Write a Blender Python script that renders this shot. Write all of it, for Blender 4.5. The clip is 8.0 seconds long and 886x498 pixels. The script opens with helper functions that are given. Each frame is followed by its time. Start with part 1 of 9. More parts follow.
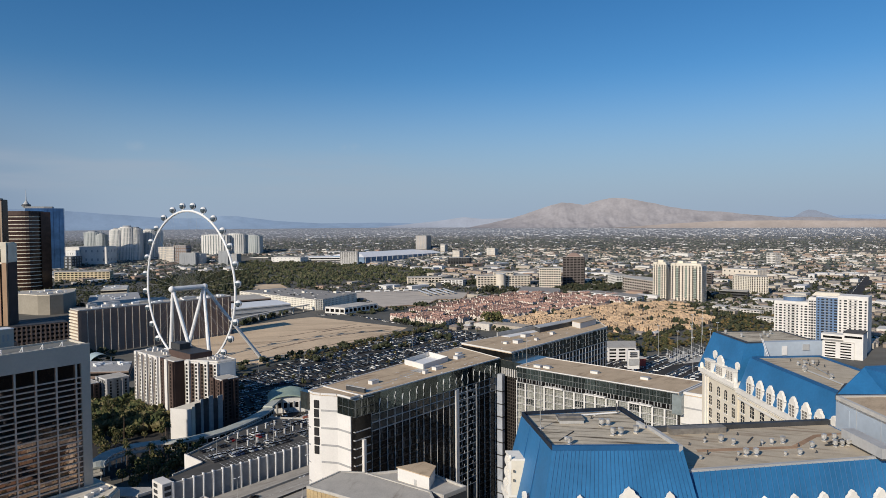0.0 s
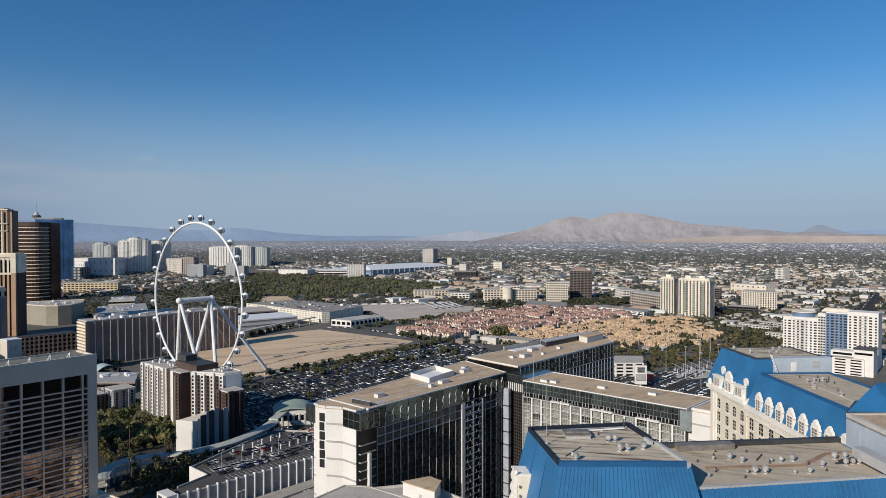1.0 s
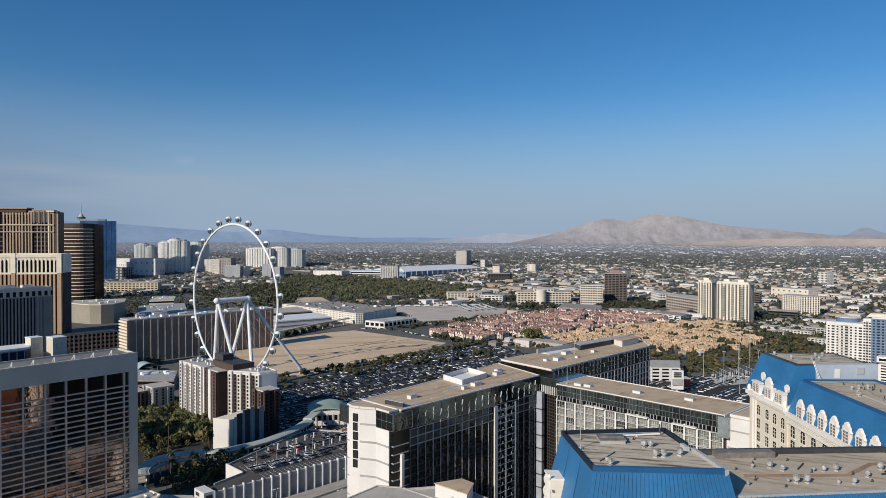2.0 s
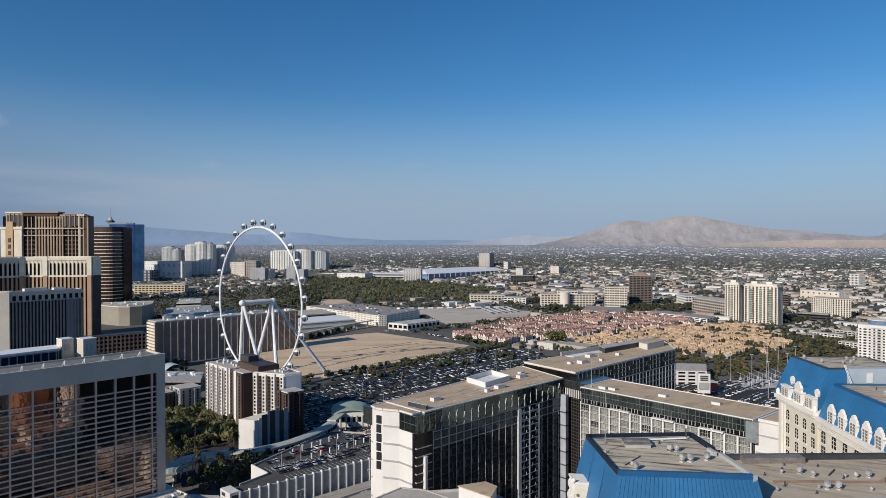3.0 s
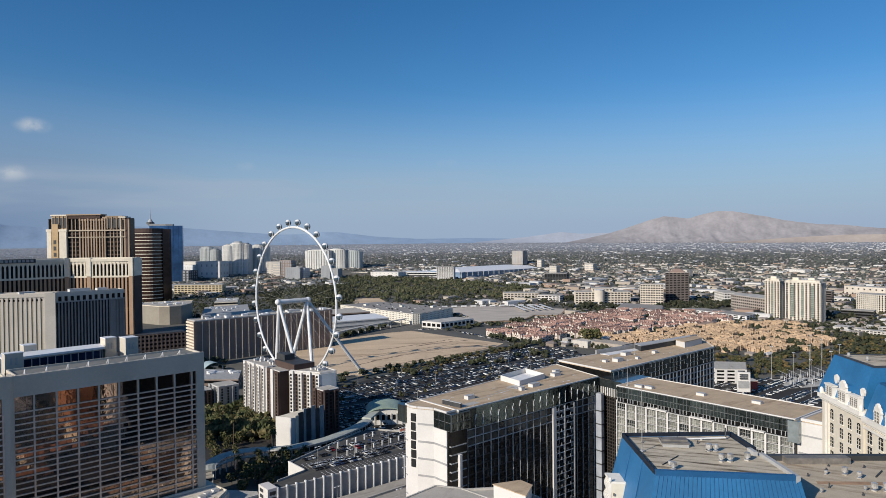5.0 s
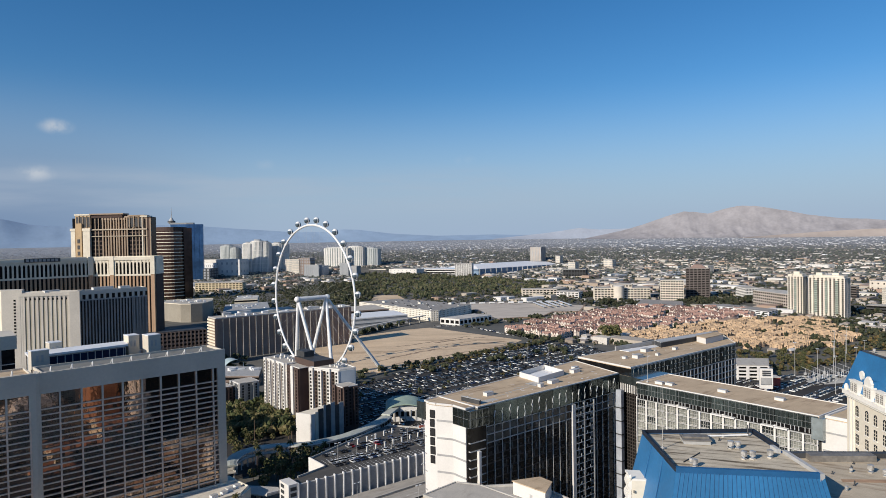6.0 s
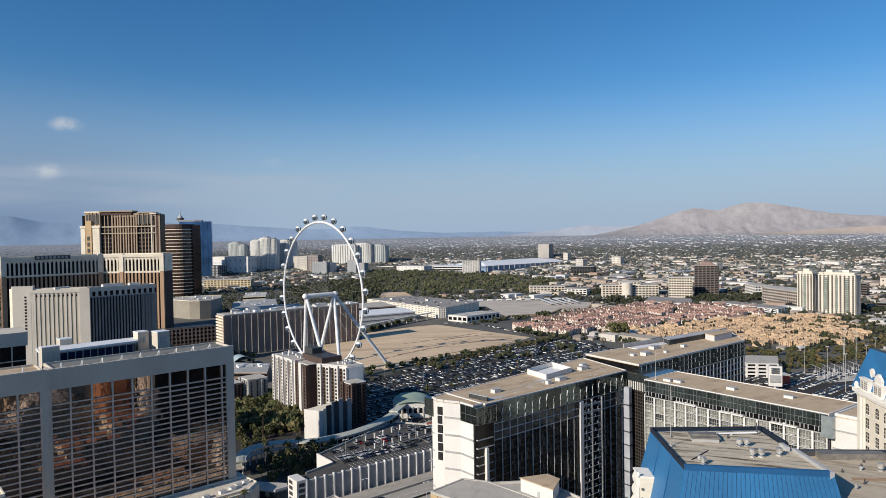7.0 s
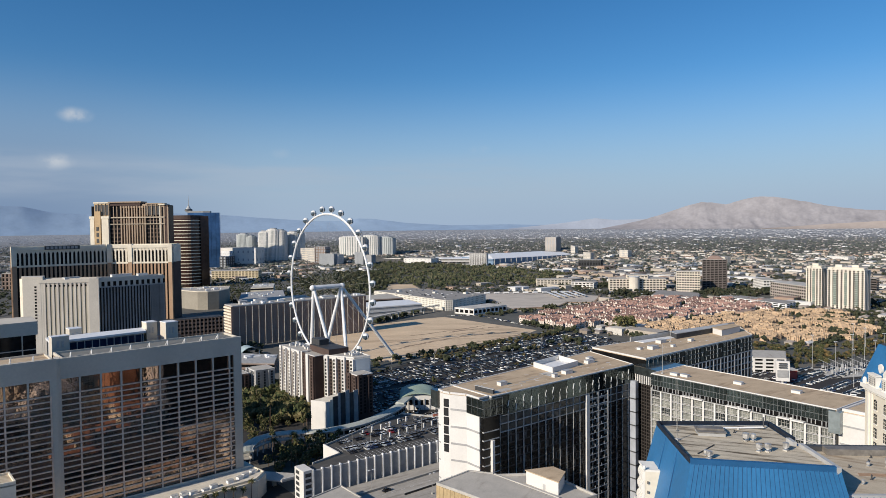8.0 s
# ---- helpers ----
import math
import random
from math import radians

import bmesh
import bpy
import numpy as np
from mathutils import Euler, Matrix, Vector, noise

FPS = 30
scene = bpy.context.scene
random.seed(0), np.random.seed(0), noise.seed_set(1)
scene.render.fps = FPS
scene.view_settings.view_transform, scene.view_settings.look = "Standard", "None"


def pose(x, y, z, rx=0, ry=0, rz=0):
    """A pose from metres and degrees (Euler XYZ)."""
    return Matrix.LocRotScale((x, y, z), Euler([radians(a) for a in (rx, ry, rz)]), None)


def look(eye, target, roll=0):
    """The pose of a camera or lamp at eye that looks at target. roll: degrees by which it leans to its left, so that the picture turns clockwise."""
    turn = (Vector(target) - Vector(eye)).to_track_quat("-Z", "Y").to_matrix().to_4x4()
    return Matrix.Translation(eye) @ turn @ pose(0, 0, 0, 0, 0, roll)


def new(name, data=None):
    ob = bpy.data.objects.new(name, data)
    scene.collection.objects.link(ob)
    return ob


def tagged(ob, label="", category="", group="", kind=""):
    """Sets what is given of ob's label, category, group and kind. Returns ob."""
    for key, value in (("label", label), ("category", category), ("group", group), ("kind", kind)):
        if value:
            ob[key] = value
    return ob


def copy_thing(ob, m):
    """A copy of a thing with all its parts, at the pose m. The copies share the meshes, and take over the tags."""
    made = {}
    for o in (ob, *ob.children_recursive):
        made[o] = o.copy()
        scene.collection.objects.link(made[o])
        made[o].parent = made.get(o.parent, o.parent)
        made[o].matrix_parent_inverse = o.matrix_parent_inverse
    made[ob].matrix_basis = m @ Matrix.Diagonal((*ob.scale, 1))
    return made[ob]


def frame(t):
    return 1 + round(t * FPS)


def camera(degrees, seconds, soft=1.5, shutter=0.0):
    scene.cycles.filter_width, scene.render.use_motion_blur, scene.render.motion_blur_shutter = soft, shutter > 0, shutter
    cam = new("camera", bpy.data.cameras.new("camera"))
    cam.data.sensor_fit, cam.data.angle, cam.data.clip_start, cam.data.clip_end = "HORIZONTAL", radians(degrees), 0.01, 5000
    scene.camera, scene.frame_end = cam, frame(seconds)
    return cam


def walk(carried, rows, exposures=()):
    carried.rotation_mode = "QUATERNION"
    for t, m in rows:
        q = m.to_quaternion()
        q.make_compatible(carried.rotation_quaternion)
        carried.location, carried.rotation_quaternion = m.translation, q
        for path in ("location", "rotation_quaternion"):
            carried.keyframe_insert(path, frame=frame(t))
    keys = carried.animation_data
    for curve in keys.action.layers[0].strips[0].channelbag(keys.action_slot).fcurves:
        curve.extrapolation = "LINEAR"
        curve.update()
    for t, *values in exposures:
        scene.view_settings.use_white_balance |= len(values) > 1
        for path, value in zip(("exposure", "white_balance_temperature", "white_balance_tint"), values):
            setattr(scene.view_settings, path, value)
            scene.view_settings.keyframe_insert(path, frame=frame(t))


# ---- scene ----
cam = camera(67.836, 8.0, soft=0.75)
EYE = 146.0
# seconds, tilt, lean, turn: a hand-held pan from one spot on a tower deck
ROWS = [
    (0.0, 87.814, 0.408, -48.921),
    (0.5, 88.598, 0.284, -48.701),
    (1.0, 88.971, 0.079, -48.315),
    (1.5, 89.077, -0.09, -46.88),
    (3.0, 89.341, 0.058, -43.429),
    (3.5, 89.312, 0.115, -42.601),
    (4.0, 89.362, 0.04, -41.955),
    (4.5, 89.326, 0.284, -41.425),
    (6.0, 88.949, 0.946, -39.024),
    (6.5, 88.893, 0.949, -38.837),
    (7.0, 88.704, 0.97, -38.364),
    (7.5, 88.44, 0.995, -37.724),
    (8.0, 88.058, 0.647, -37.734),
]
walk(cam, [(t, pose(0, 0, EYE, a, b, c)) for t, a, b, c in ROWS], [(0.0, -0.07, 6470, 10), (1.5, -0.07, 6380, 10), (3.5, -0.11, 6290, 10), (4.5, -0.07, 6290, 10), (6.0, 0.11, 6420, 10), (8.0, 0.12, 6460, 10)])

# ---- light ----
SUN_AZ, SUN_EL = 267.5, 26.5   # compass bearing of the sun in this plan, and its height
world = bpy.data.worlds.new("sky")
scene.world = world
world.use_nodes = True
wn, wl = world.node_tree.nodes, world.node_tree.links
wn.clear()
sky = wn.new("ShaderNodeTexSky")
sky.sky_type = "NISHITA"
sky.sun_disc = False
sky.sun_elevation = radians(SUN_EL)
sky.sun_rotation = radians(SUN_AZ)
sky.altitude = 600
sky.air_density, sky.dust_density, sky.ozone_density = 1.0, 0.6, 4.0
SKY_GAIN = 0.081
rich = wn.new("ShaderNodeHueSaturation")
rich.inputs["Saturation"].default_value = 1.26
rich.inputs["Value"].default_value = 1.2
wl.new(sky.outputs[0], rich.inputs["Color"])
coord = wn.new("ShaderNodeTexCoord")
axes = wn.new("ShaderNodeSeparateXYZ")
wl.new(coord.outputs["Generated"], axes.inputs[0])


def blend(below, colour, factor):
    m = wn.new("ShaderNodeMix")
    m.data_type = "RGBA"
    m.inputs[7].default_value = (*colour, 1)
    wl.new(below, m.inputs[6])
    wl.new(factor, m.inputs[0])
    return m.outputs[2]


def ramped(source, a, b, lo, hi):
    m = wn.new("ShaderNodeMapRange")
    m.interpolation_type = "SMOOTHSTEP"
    m.inputs[1].default_value, m.inputs[2].default_value = a, b
    m.inputs[3].default_value, m.inputs[4].default_value = lo, hi
    wl.new(source, m.inputs[0])
    return m.outputs[0]


def times(a, b):
    m = wn.new("ShaderNodeMath")
    m.operation = "MULTIPLY"
    wl.new(a, m.inputs[0])
    wl.new(b, m.inputs[1])
    return m.outputs[0]


# dusty air towards the horizon
tone = blend(rich.outputs[0], (3.9, 5.1, 6.8), ramped(axes.outputs["Z"], 0.0, 0.23, 0.95, 0.0))
# the air is greyer towards the north
tone = blend(tone, (1.95, 2.9, 4.6), times(ramped(axes.outputs["Z"], 0.0, 0.25, 0.85, 0.0), ramped(axes.outputs["X"], 0.08, 0.44, 1.0, 0.0)))
# a thin veil of cloud low in the north, and two small puffs
squash = wn.new("ShaderNodeMapping")
squash.inputs["Scale"].default_value = (5, 5, 38)
wl.new(coord.outputs["Generated"], squash.inputs[0])
streak = wn.new("ShaderNodeTexNoise")
streak.inputs["Scale"].default_value = 1.0
streak.inputs["Detail"].default_value = 5
wl.new(squash.outputs[0], streak.inputs["Vector"])
veil = times(ramped(streak.outputs["Fac"], 0.32, 0.74, 0.05, 0.5), ramped(axes.outputs["Z"], 0.03, 0.06, 0.0, 1.0))
veil = times(times(veil, ramped(axes.outputs["Z"], 0.085, 0.115, 1.0, 0.0)), ramped(axes.outputs["X"], 0.6, 0.86, 1.0, 0.0))
tone = blend(tone, (4.6, 5.4, 6.5), veil)
crisp = wn.new("ShaderNodeTexNoise")
crisp.inputs["Scale"].default_value = 45
crisp.inputs["Detail"].default_value = 4
wl.new(coord.outputs["Generated"], crisp.inputs["Vector"])
for bearing, height, size, strength in ((8.8, 8.7, 1.0, 0.85), (7.4, 5.2, 1.1, 0.8), (2.0, 5.6, 1.6, 0.4), (24.0, 6.3, 0.8, 0.14), (41.0, 6.6, 0.8, 0.14)):
    away = wn.new("ShaderNodeVectorMath")
    away.operation = "SUBTRACT"
    bb, hh = radians(bearing), radians(height)
    away.inputs[1].default_value = (math.sin(bb) * math.cos(hh), math.cos(bb) * math.cos(hh), math.sin(hh))
    wl.new(coord.outputs["Generated"], away.inputs[0])
    flat = wn.new("ShaderNodeVectorMath")
    flat.operation = "MULTIPLY"
    flat.inputs[1].default_value = (1, 1, 2.0)
    wl.new(away.outputs[0], flat.inputs[0])
    le = wn.new("ShaderNodeVectorMath")
    le.operation = "LENGTH"
    wl.new(flat.outputs[0], le.inputs[0])
    near = ramped(le.outputs["Value"], 0.0, radians(size) * 1.5, strength, 0.0)
    tone = blend(tone, (6.2, 6.7, 7.3), times(near, ramped(crisp.outputs["Fac"], 0.35, 0.6, 0.2, 1.0)))
bg = wn.new("ShaderNodeBackground")
bg.inputs["Strength"].default_value = SKY_GAIN
out = wn.new("ShaderNodeOutputWorld")
wl.new(tone, bg.inputs["Color"])
wl.new(bg.outputs[0], out.inputs["Surface"])

sun_data = bpy.data.lights.new("sun", "SUN")
sun_data.energy, sun_data.angle, sun_data.color = 4.6, radians(0.53), (1.0, 0.9, 0.76)
sun = new("sun", sun_data)
az, el = radians(SUN_AZ), radians(SUN_EL)
sun_dir = Vector((math.sin(az) * math.cos(el), math.cos(az) * math.cos(el), math.sin(el)))
sun.matrix_world = look(sun_dir * 400, (0, 0, 0))

# ---- materials ----
MATS = {}


def material(name, col, rough=0.8, var=0.18, scale=0.25, fine=3.0, bump=0.0, metal=0.0, spec=0.4, col2=None, random_hue=0.0):
    """A surface with two scales of variation, in metres of the world."""
    if name in MATS:
        return MATS[name]
    m = bpy.data.materials.new(name)
    m.use_nodes = True
    n, l = m.node_tree.nodes, m.node_tree.links
    b = n["Principled BSDF"]
    b.inputs["Roughness"].default_value = rough
    b.inputs["Metallic"].default_value = metal
    b.inputs["Specular IOR Level"].default_value = spec
    geo = n.new("ShaderNodeNewGeometry")
    big = n.new("ShaderNodeTexNoise")
    big.inputs["Scale"].default_value = scale
    big.inputs["Detail"].default_value = 4
    small = n.new("ShaderNodeTexNoise")
    small.inputs["Scale"].default_value = fine
    small.inputs["Detail"].default_value = 3
    for k in (big, small):
        l.new(geo.outputs["Position"], k.inputs["Vector"])
    mix = n.new("ShaderNodeMix")
    mix.data_type = "RGBA"
    a = [c * (1 - var) for c in col]
    c2 = col2 if col2 else [min(1, c * (1 + var)) for c in col]
    mix.inputs[6].default_value = (*(col if col2 else a), 1)
    mix.inputs[7].default_value = (*c2, 1)
    ramp = n.new("ShaderNodeMapRange")
    ramp.inputs[1].default_value, ramp.inputs[2].default_value = 0.35, 0.65
    l.new(big.outputs["Fac"], ramp.inputs[0])
    l.new(ramp.outputs[0], mix.inputs[0])
    hsv = n.new("ShaderNodeHueSaturation")
    l.new(mix.outputs[2], hsv.inputs["Color"])
    val = n.new("ShaderNodeMapRange")
    val.inputs[1].default_value, val.inputs[2].default_value = 0.3, 0.7
    val.inputs[3].default_value, val.inputs[4].default_value = 1 - var * 0.6, 1 + var * 0.6
    l.new(small.outputs["Fac"], val.inputs[0])
    if random_hue:
        info = n.new("ShaderNodeObjectInfo")
        rnd = n.new("ShaderNodeMapRange")
        rnd.inputs[3].default_value, rnd.inputs[4].default_value = 1 - random_hue, 1 + random_hue
        l.new(info.outputs["Random"], rnd.inputs[0])
        mul = n.new("ShaderNodeMath")
        mul.operation = "MULTIPLY"
        l.new(val.outputs[0], mul.inputs[0])
        l.new(rnd.outputs[0], mul.inputs[1])
        l.new(mul.outputs[0], hsv.inputs["Value"])
    else:
        l.new(val.outputs[0], hsv.inputs["Value"])
    l.new(hsv.outputs[0], b.inputs["Base Color"])
    if bump:
        bp = n.new("ShaderNodeBump")
        bp.inputs["Strength"].default_value = bump
        bp.inputs["Distance"].default_value = 0.2
        l.new(small.outputs["Fac"], bp.inputs["Height"])
        l.new(bp.outputs[0], b.inputs["Normal"])
    MATS[name] = m
    return m


WHITE = material("white_stucco", (0.68, 0.66, 0.625), 0.85, 0.06, 0.08, 1.5)
CREAM = material("cream_stone", (0.74, 0.67, 0.54), 0.85, 0.08, 0.1, 1.5)
BLUE = material("blue_metal_roof", (0.026, 0.15, 0.33), 0.5, 0.12, 0.15, 2.0)
GLASS = material("dark_glass", (0.010, 0.010, 0.010), 0.12, 0.3, 0.3, 0.6, 0, 0.0, 0.18)
BRONZE = material("bronze_mirror_glass", (0.35, 0.26, 0.205), 0.03, 0.15, 0.1, 0.6, 0.12, 0.95, 0.5)
GREY = material("grey_painted_metal", (0.42, 0.42, 0.41), 0.6, 0.1, 0.2, 2.0)
DARK = material("dark_painted_metal", (0.05, 0.052, 0.055), 0.6, 0.2, 0.3, 2.0)
CONCRETE = material("pale_concrete", (0.47, 0.45, 0.41), 0.9, 0.14, 0.08, 1.0, 0.2)
STEEL = material("white_painted_steel", (0.78, 0.78, 0.77), 0.45, 0.05, 0.2, 1.0)
TAUPE = material("taupe_ribbed_wall", (0.232, 0.174, 0.143), 0.9, 0.12, 0.05, 0.6)
BRICKBROWN = material("brown_stucco", (0.078, 0.052, 0.044), 0.9, 0.12, 0.1, 1.0)


def streaked(name, col, stain, stretch, rough=0.92, amount=0.5, turn=0.0, lo=0.52):
    """A weathered surface: a base colour with long stains, blotches and grain."""
    m = bpy.data.materials.new(name)
    m.use_nodes = True
    n, l = m.node_tree.nodes, m.node_tree.links
    b = n["Principled BSDF"]
    b.inputs["Roughness"].default_value = rough
    b.inputs["Specular IOR Level"].default_value = 0.2
    geo = n.new("ShaderNodeNewGeometry")
    mp = n.new("ShaderNodeMapping")
    mp.vector_type = "TEXTURE"
    mp.inputs["Rotation"].default_value = (0, 0, radians(-turn))
    mp.inputs["Scale"].default_value = [1 / k for k in stretch]
    l.new(geo.outputs["Position"], mp.inputs[0])
    big = n.new("ShaderNodeTexNoise")
    big.inputs["Scale"].default_value, big.inputs["Detail"].default_value, big.inputs["Roughness"].default_value = 1.0, 6, 0.65
    l.new(mp.outputs[0], big.inputs["Vector"])
    blot = n.new("ShaderNodeTexNoise")
    blot.inputs["Scale"].default_value, blot.inputs["Detail"].default_value = stretch[1] * 0.6, 3
    l.new(geo.outputs["Position"], blot.inputs["Vector"])
    fine = n.new("ShaderNodeTexNoise")
    fine.inputs["Scale"].default_value, fine.inputs["Detail"].default_value = stretch[1] * 8, 3
    l.new(geo.outputs["Position"], fine.inputs["Vector"])
    mr = n.new("ShaderNodeMapRange")
    mr.interpolation_type = "SMOOTHSTEP"
    mr.inputs[1].default_value, mr.inputs[2].default_value = lo, lo + 0.2
    mr.inputs[4].default_value = amount
    l.new(big.outputs["Fac"], mr.inputs[0])
    mix = n.new("ShaderNodeMix")
    mix.data_type = "RGBA"
    mix.inputs[6].default_value, mix.inputs[7].default_value = (*col, 1), (*stain, 1)
    l.new(mr.outputs[0], mix.inputs[0])
    add = n.new("ShaderNodeMath")
    add.operation = "MULTIPLY_ADD"
    add.inputs[1].default_value, add.inputs[2].default_value = 0.45, 0.55
    l.new(blot.outputs["Fac"], add.inputs[0])
    mul = n.new("ShaderNodeMath")
    mul.operation = "MULTIPLY_ADD"
    mul.inputs[1].default_value = 0.4
    l.new(fine.outputs["Fac"], mul.inputs[0])
    l.new(add.outputs[0], mul.inputs[2])
    hsv = n.new("ShaderNodeHueSaturation")
    l.new(mix.outputs[2], hsv.inputs["Color"])
    l.new(mul.outputs[0], hsv.inputs["Value"])
    l.new(hsv.outputs[0], b.inputs["Base Color"])
    return m


WEATHERED = streaked("weathered_membrane", (0.56, 0.49, 0.375), (0.09, 0.068, 0.045), (0.12, 1.1, 0.5), 0.9, 0.95, 60, 0.46)
WEATHERED2 = streaked("weathered_gravel", (0.51, 0.435, 0.325), (0.23, 0.16, 0.105), (0.10, 0.8, 0.5), 0.95, 0.7, 68, 0.48)
ROOFTAN = streaked("tan_gravel_roof_worn", (0.52, 0.40, 0.27), (0.25, 0.17, 0.105), (0.06, 0.35, 0.5), 0.95, 0.7, 2, 0.5)
ROOFGREY = streaked("grey_membrane_roof_worn", (0.46, 0.43, 0.38), (0.24, 0.20, 0.16), (0.06, 0.35, 0.5), 0.95, 0.6, -30)
SAND = streaked("bare_sand_tracked", (0.66, 0.505, 0.34), (0.34, 0.245, 0.16), (0.006, 0.05, 0.5), 0.95, 0.6, 36, 0.5)
ASPHALT = streaked("worn_asphalt", (0.046, 0.044, 0.042), (0.085, 0.08, 0.075), (0.02, 0.08, 0.5), 0.92, 0.5, 4)

# ---- mesh helpers ----


class Shape:
    """Gathers vertices and faces of one part, in metres of the plan."""

    def __init__(self):
        self.v, self.f = [], []

    def prism(self, poly, z0, z1, cap=True):
        area = sum(poly[i - 1][0] * poly[i][1] - poly[i][0] * poly[i - 1][1] for i in range(len(poly)))
        if area < 0:
            poly = poly[::-1]
        n, o = len(poly), len(self.v)
        self.v += [(x, y, z0) for x, y in poly] + [(x, y, z1) for x, y in poly]
        self.f += [(o + i, o + (i + 1) % n, o + n + (i + 1) % n, o + n + i) for i in range(n)]
        if cap:
            self.f += [tuple(range(o + n, o + 2 * n)), tuple(range(o + n - 1, o - 1, -1))]
        return self

    def taper(self, lower, z0, upper, z1):
        n, o = len(lower), len(self.v)
        self.v += [(x, y, z0) for x, y in lower] + [(x, y, z1) for x, y in upper]
        self.f += [(o + i, o + (i + 1) % n, o + n + (i + 1) % n, o + n + i) for i in range(n)]
        self.f += [tuple(range(o + n, o + 2 * n)), tuple(range(o + n - 1, o - 1, -1))]
        return self

    def box(self, x0, y0, z0, x1, y1, z1):
        return self.prism([(x0, y0), (x1, y0), (x1, y1), (x0, y1)], z0, z1)

    def block(self, cx, cy, z0, lx, ly, h, yaw=0.0):
        c, s = math.cos(radians(yaw)), math.sin(radians(yaw))
        pts = [(cx + a * c - b * s, cy + a * s + b * c) for a, b in ((-lx / 2, -ly / 2), (lx / 2, -ly / 2), (lx / 2, ly / 2), (-lx / 2, ly / 2))]
        return self.prism(pts, z0, z0 + h)

    def wallbox(self, p0, p1, a, b, off0, off1, z0, z1):
        """A box on a wall from p0 to p1 (its outside on the right hand): from a to b along it, from off0 to off1 outwards."""
        d = Vector((p1[0] - p0[0], p1[1] - p0[1]))
        d.normalize()
        n = Vector((d.y, -d.x))
        q = [Vector(p0) + d * s + n * o for s, o in ((a, off0), (a, off1), (b, off1), (b, off0))]
        return self.prism([(k.x, k.y) for k in q], z0, z1)

    def tube(self, p, q, r0, r1=None, n=8):
        r1 = r0 if r1 is None else r1
        p, q = Vector(p), Vector(q)
        d = (q - p).normalized()
        u = d.orthogonal().normalized()
        w = d.cross(u)
        o = len(self.v)
        for c, r in ((p, r0), (q, r1)):
            for i in range(n):
                t = 2 * math.pi * i / n
                self.v.append(tuple(c + u * (r * math.cos(t)) + w * (r * math.sin(t))))
        self.f += [(o + i, o + (i + 1) % n, o + n + (i + 1) % n, o + n + i) for i in range(n)]
        self.f += [tuple(range(o + n - 1, o - 1, -1)), tuple(range(o + n, o + 2 * n))]
        return self

    def ball(self, c, r, n=8, m=5, sz=1.0):
        o = len(self.v)
        for j in range(1, m):
            a = math.pi * j / m
            for i in range(n):
                t = 2 * math.pi * i / n
                self.v.append((c[0] + r * math.sin(a) * math.cos(t), c[1] + r * math.sin(a) * math.sin(t), c[2] + r * sz * math.cos(a)))
        top, bot = len(self.v), len(self.v) + 1
        self.v += [(c[0], c[1], c[2] + r * sz), (c[0], c[1], c[2] - r * sz)]
        for j in range(m - 2):
            for i in range(n):
                k = (i + 1) % n
                self.f.append((o + j * n + i, o + (j + 1) * n + i, o + (j + 1) * n + k, o + j * n + k))
        for i in range(n):
            k = (i + 1) % n
            self.f += [(top, o + i, o + k), (bot, o + (m - 2) * n + k, o + (m - 2) * n + i)]
        return self


def mesh_of(shape, mat, name, base=(0, 0, 0)):
    me = bpy.data.meshes.new(name)
    bx, by, bz = base
    me.from_pydata([(x - bx, y - by, z - bz) for x, y, z in shape.v], [], shape.f)
    me.materials.append(mat)
    me.update()
    return me


def root_of(ob):
    while ob.parent:
        ob = ob.parent
    return ob


def part(name, shape, mat, parent, label=""):
    ob = new(name, mesh_of(shape, mat, name, root_of(parent).location))
    ob.parent = parent
    return tagged(ob, label) if label else ob


def thing(name, label, category, base, group="", kind=""):
    ob = new(name)
    ob.location = base
    return tagged(ob, label, category, group, kind)


def solid(name, shape, mat, label, category, group="", kind="", base=(0, 0, 0)):
    ob = new(name, mesh_of(shape, mat, name, base))
    ob.location = base
    return tagged(ob, label, category, group, kind)


def length(p0, p1):
    return math.hypot(p1[0] - p0[0], p1[1] - p0[1])


def facade(parent, p0, p1, z0, z1, bays, floors, pier_w, slab_h, proud, pier_mat, slab_mat=None, pier_name="pier", slab_name="spandrel"):
    """Piers and floor bands that stand proud of a glass core, so that the windows between them lie back."""
    le = length(p0, p1)
    for i in range(bays + 1) if pier_w else ():
        s = le * i / bays
        a, b = max(0, s - pier_w / 2), min(le, s + pier_w / 2)
        part(pier_name, Shape().wallbox(p0, p1, a, b, -0.1, proud, z0, z1), pier_mat, parent)
    for j in range(floors + 1) if slab_h else ():
        z = z0 + (z1 - z0) * j / floors
        part(slab_name, Shape().wallbox(p0, p1, 0, le, -0.1, proud * 0.8, max(z0, z - slab_h / 2), min(z1, z + slab_h / 2)), slab_mat or pier_mat, parent)


# ---- ground ----
NEAR = 2600.0


def far_of(d):
    """Plan distance and ground height for something d metres away: past NEAR distance is squeezed and ground raised to
    fit the camera's view.
    """
    if d <= NEAR:
        return d, 0.0
    r = NEAR + 900 * math.log(d / NEAR)
    return r, EYE * (1 - r / d)


def rise(r):
    if r <= NEAR:
        return 0.0
    d = NEAR * math.exp((r - NEAR) / 900)
    return EYE * (1 - r / d)


def on_bearing(b, d):
    """Plan point, ground height and scale on a compass bearing (degrees) at d metres."""
    r, z = far_of(d)
    return r * math.sin(radians(b)), r * math.cos(radians(b)), z, r / d


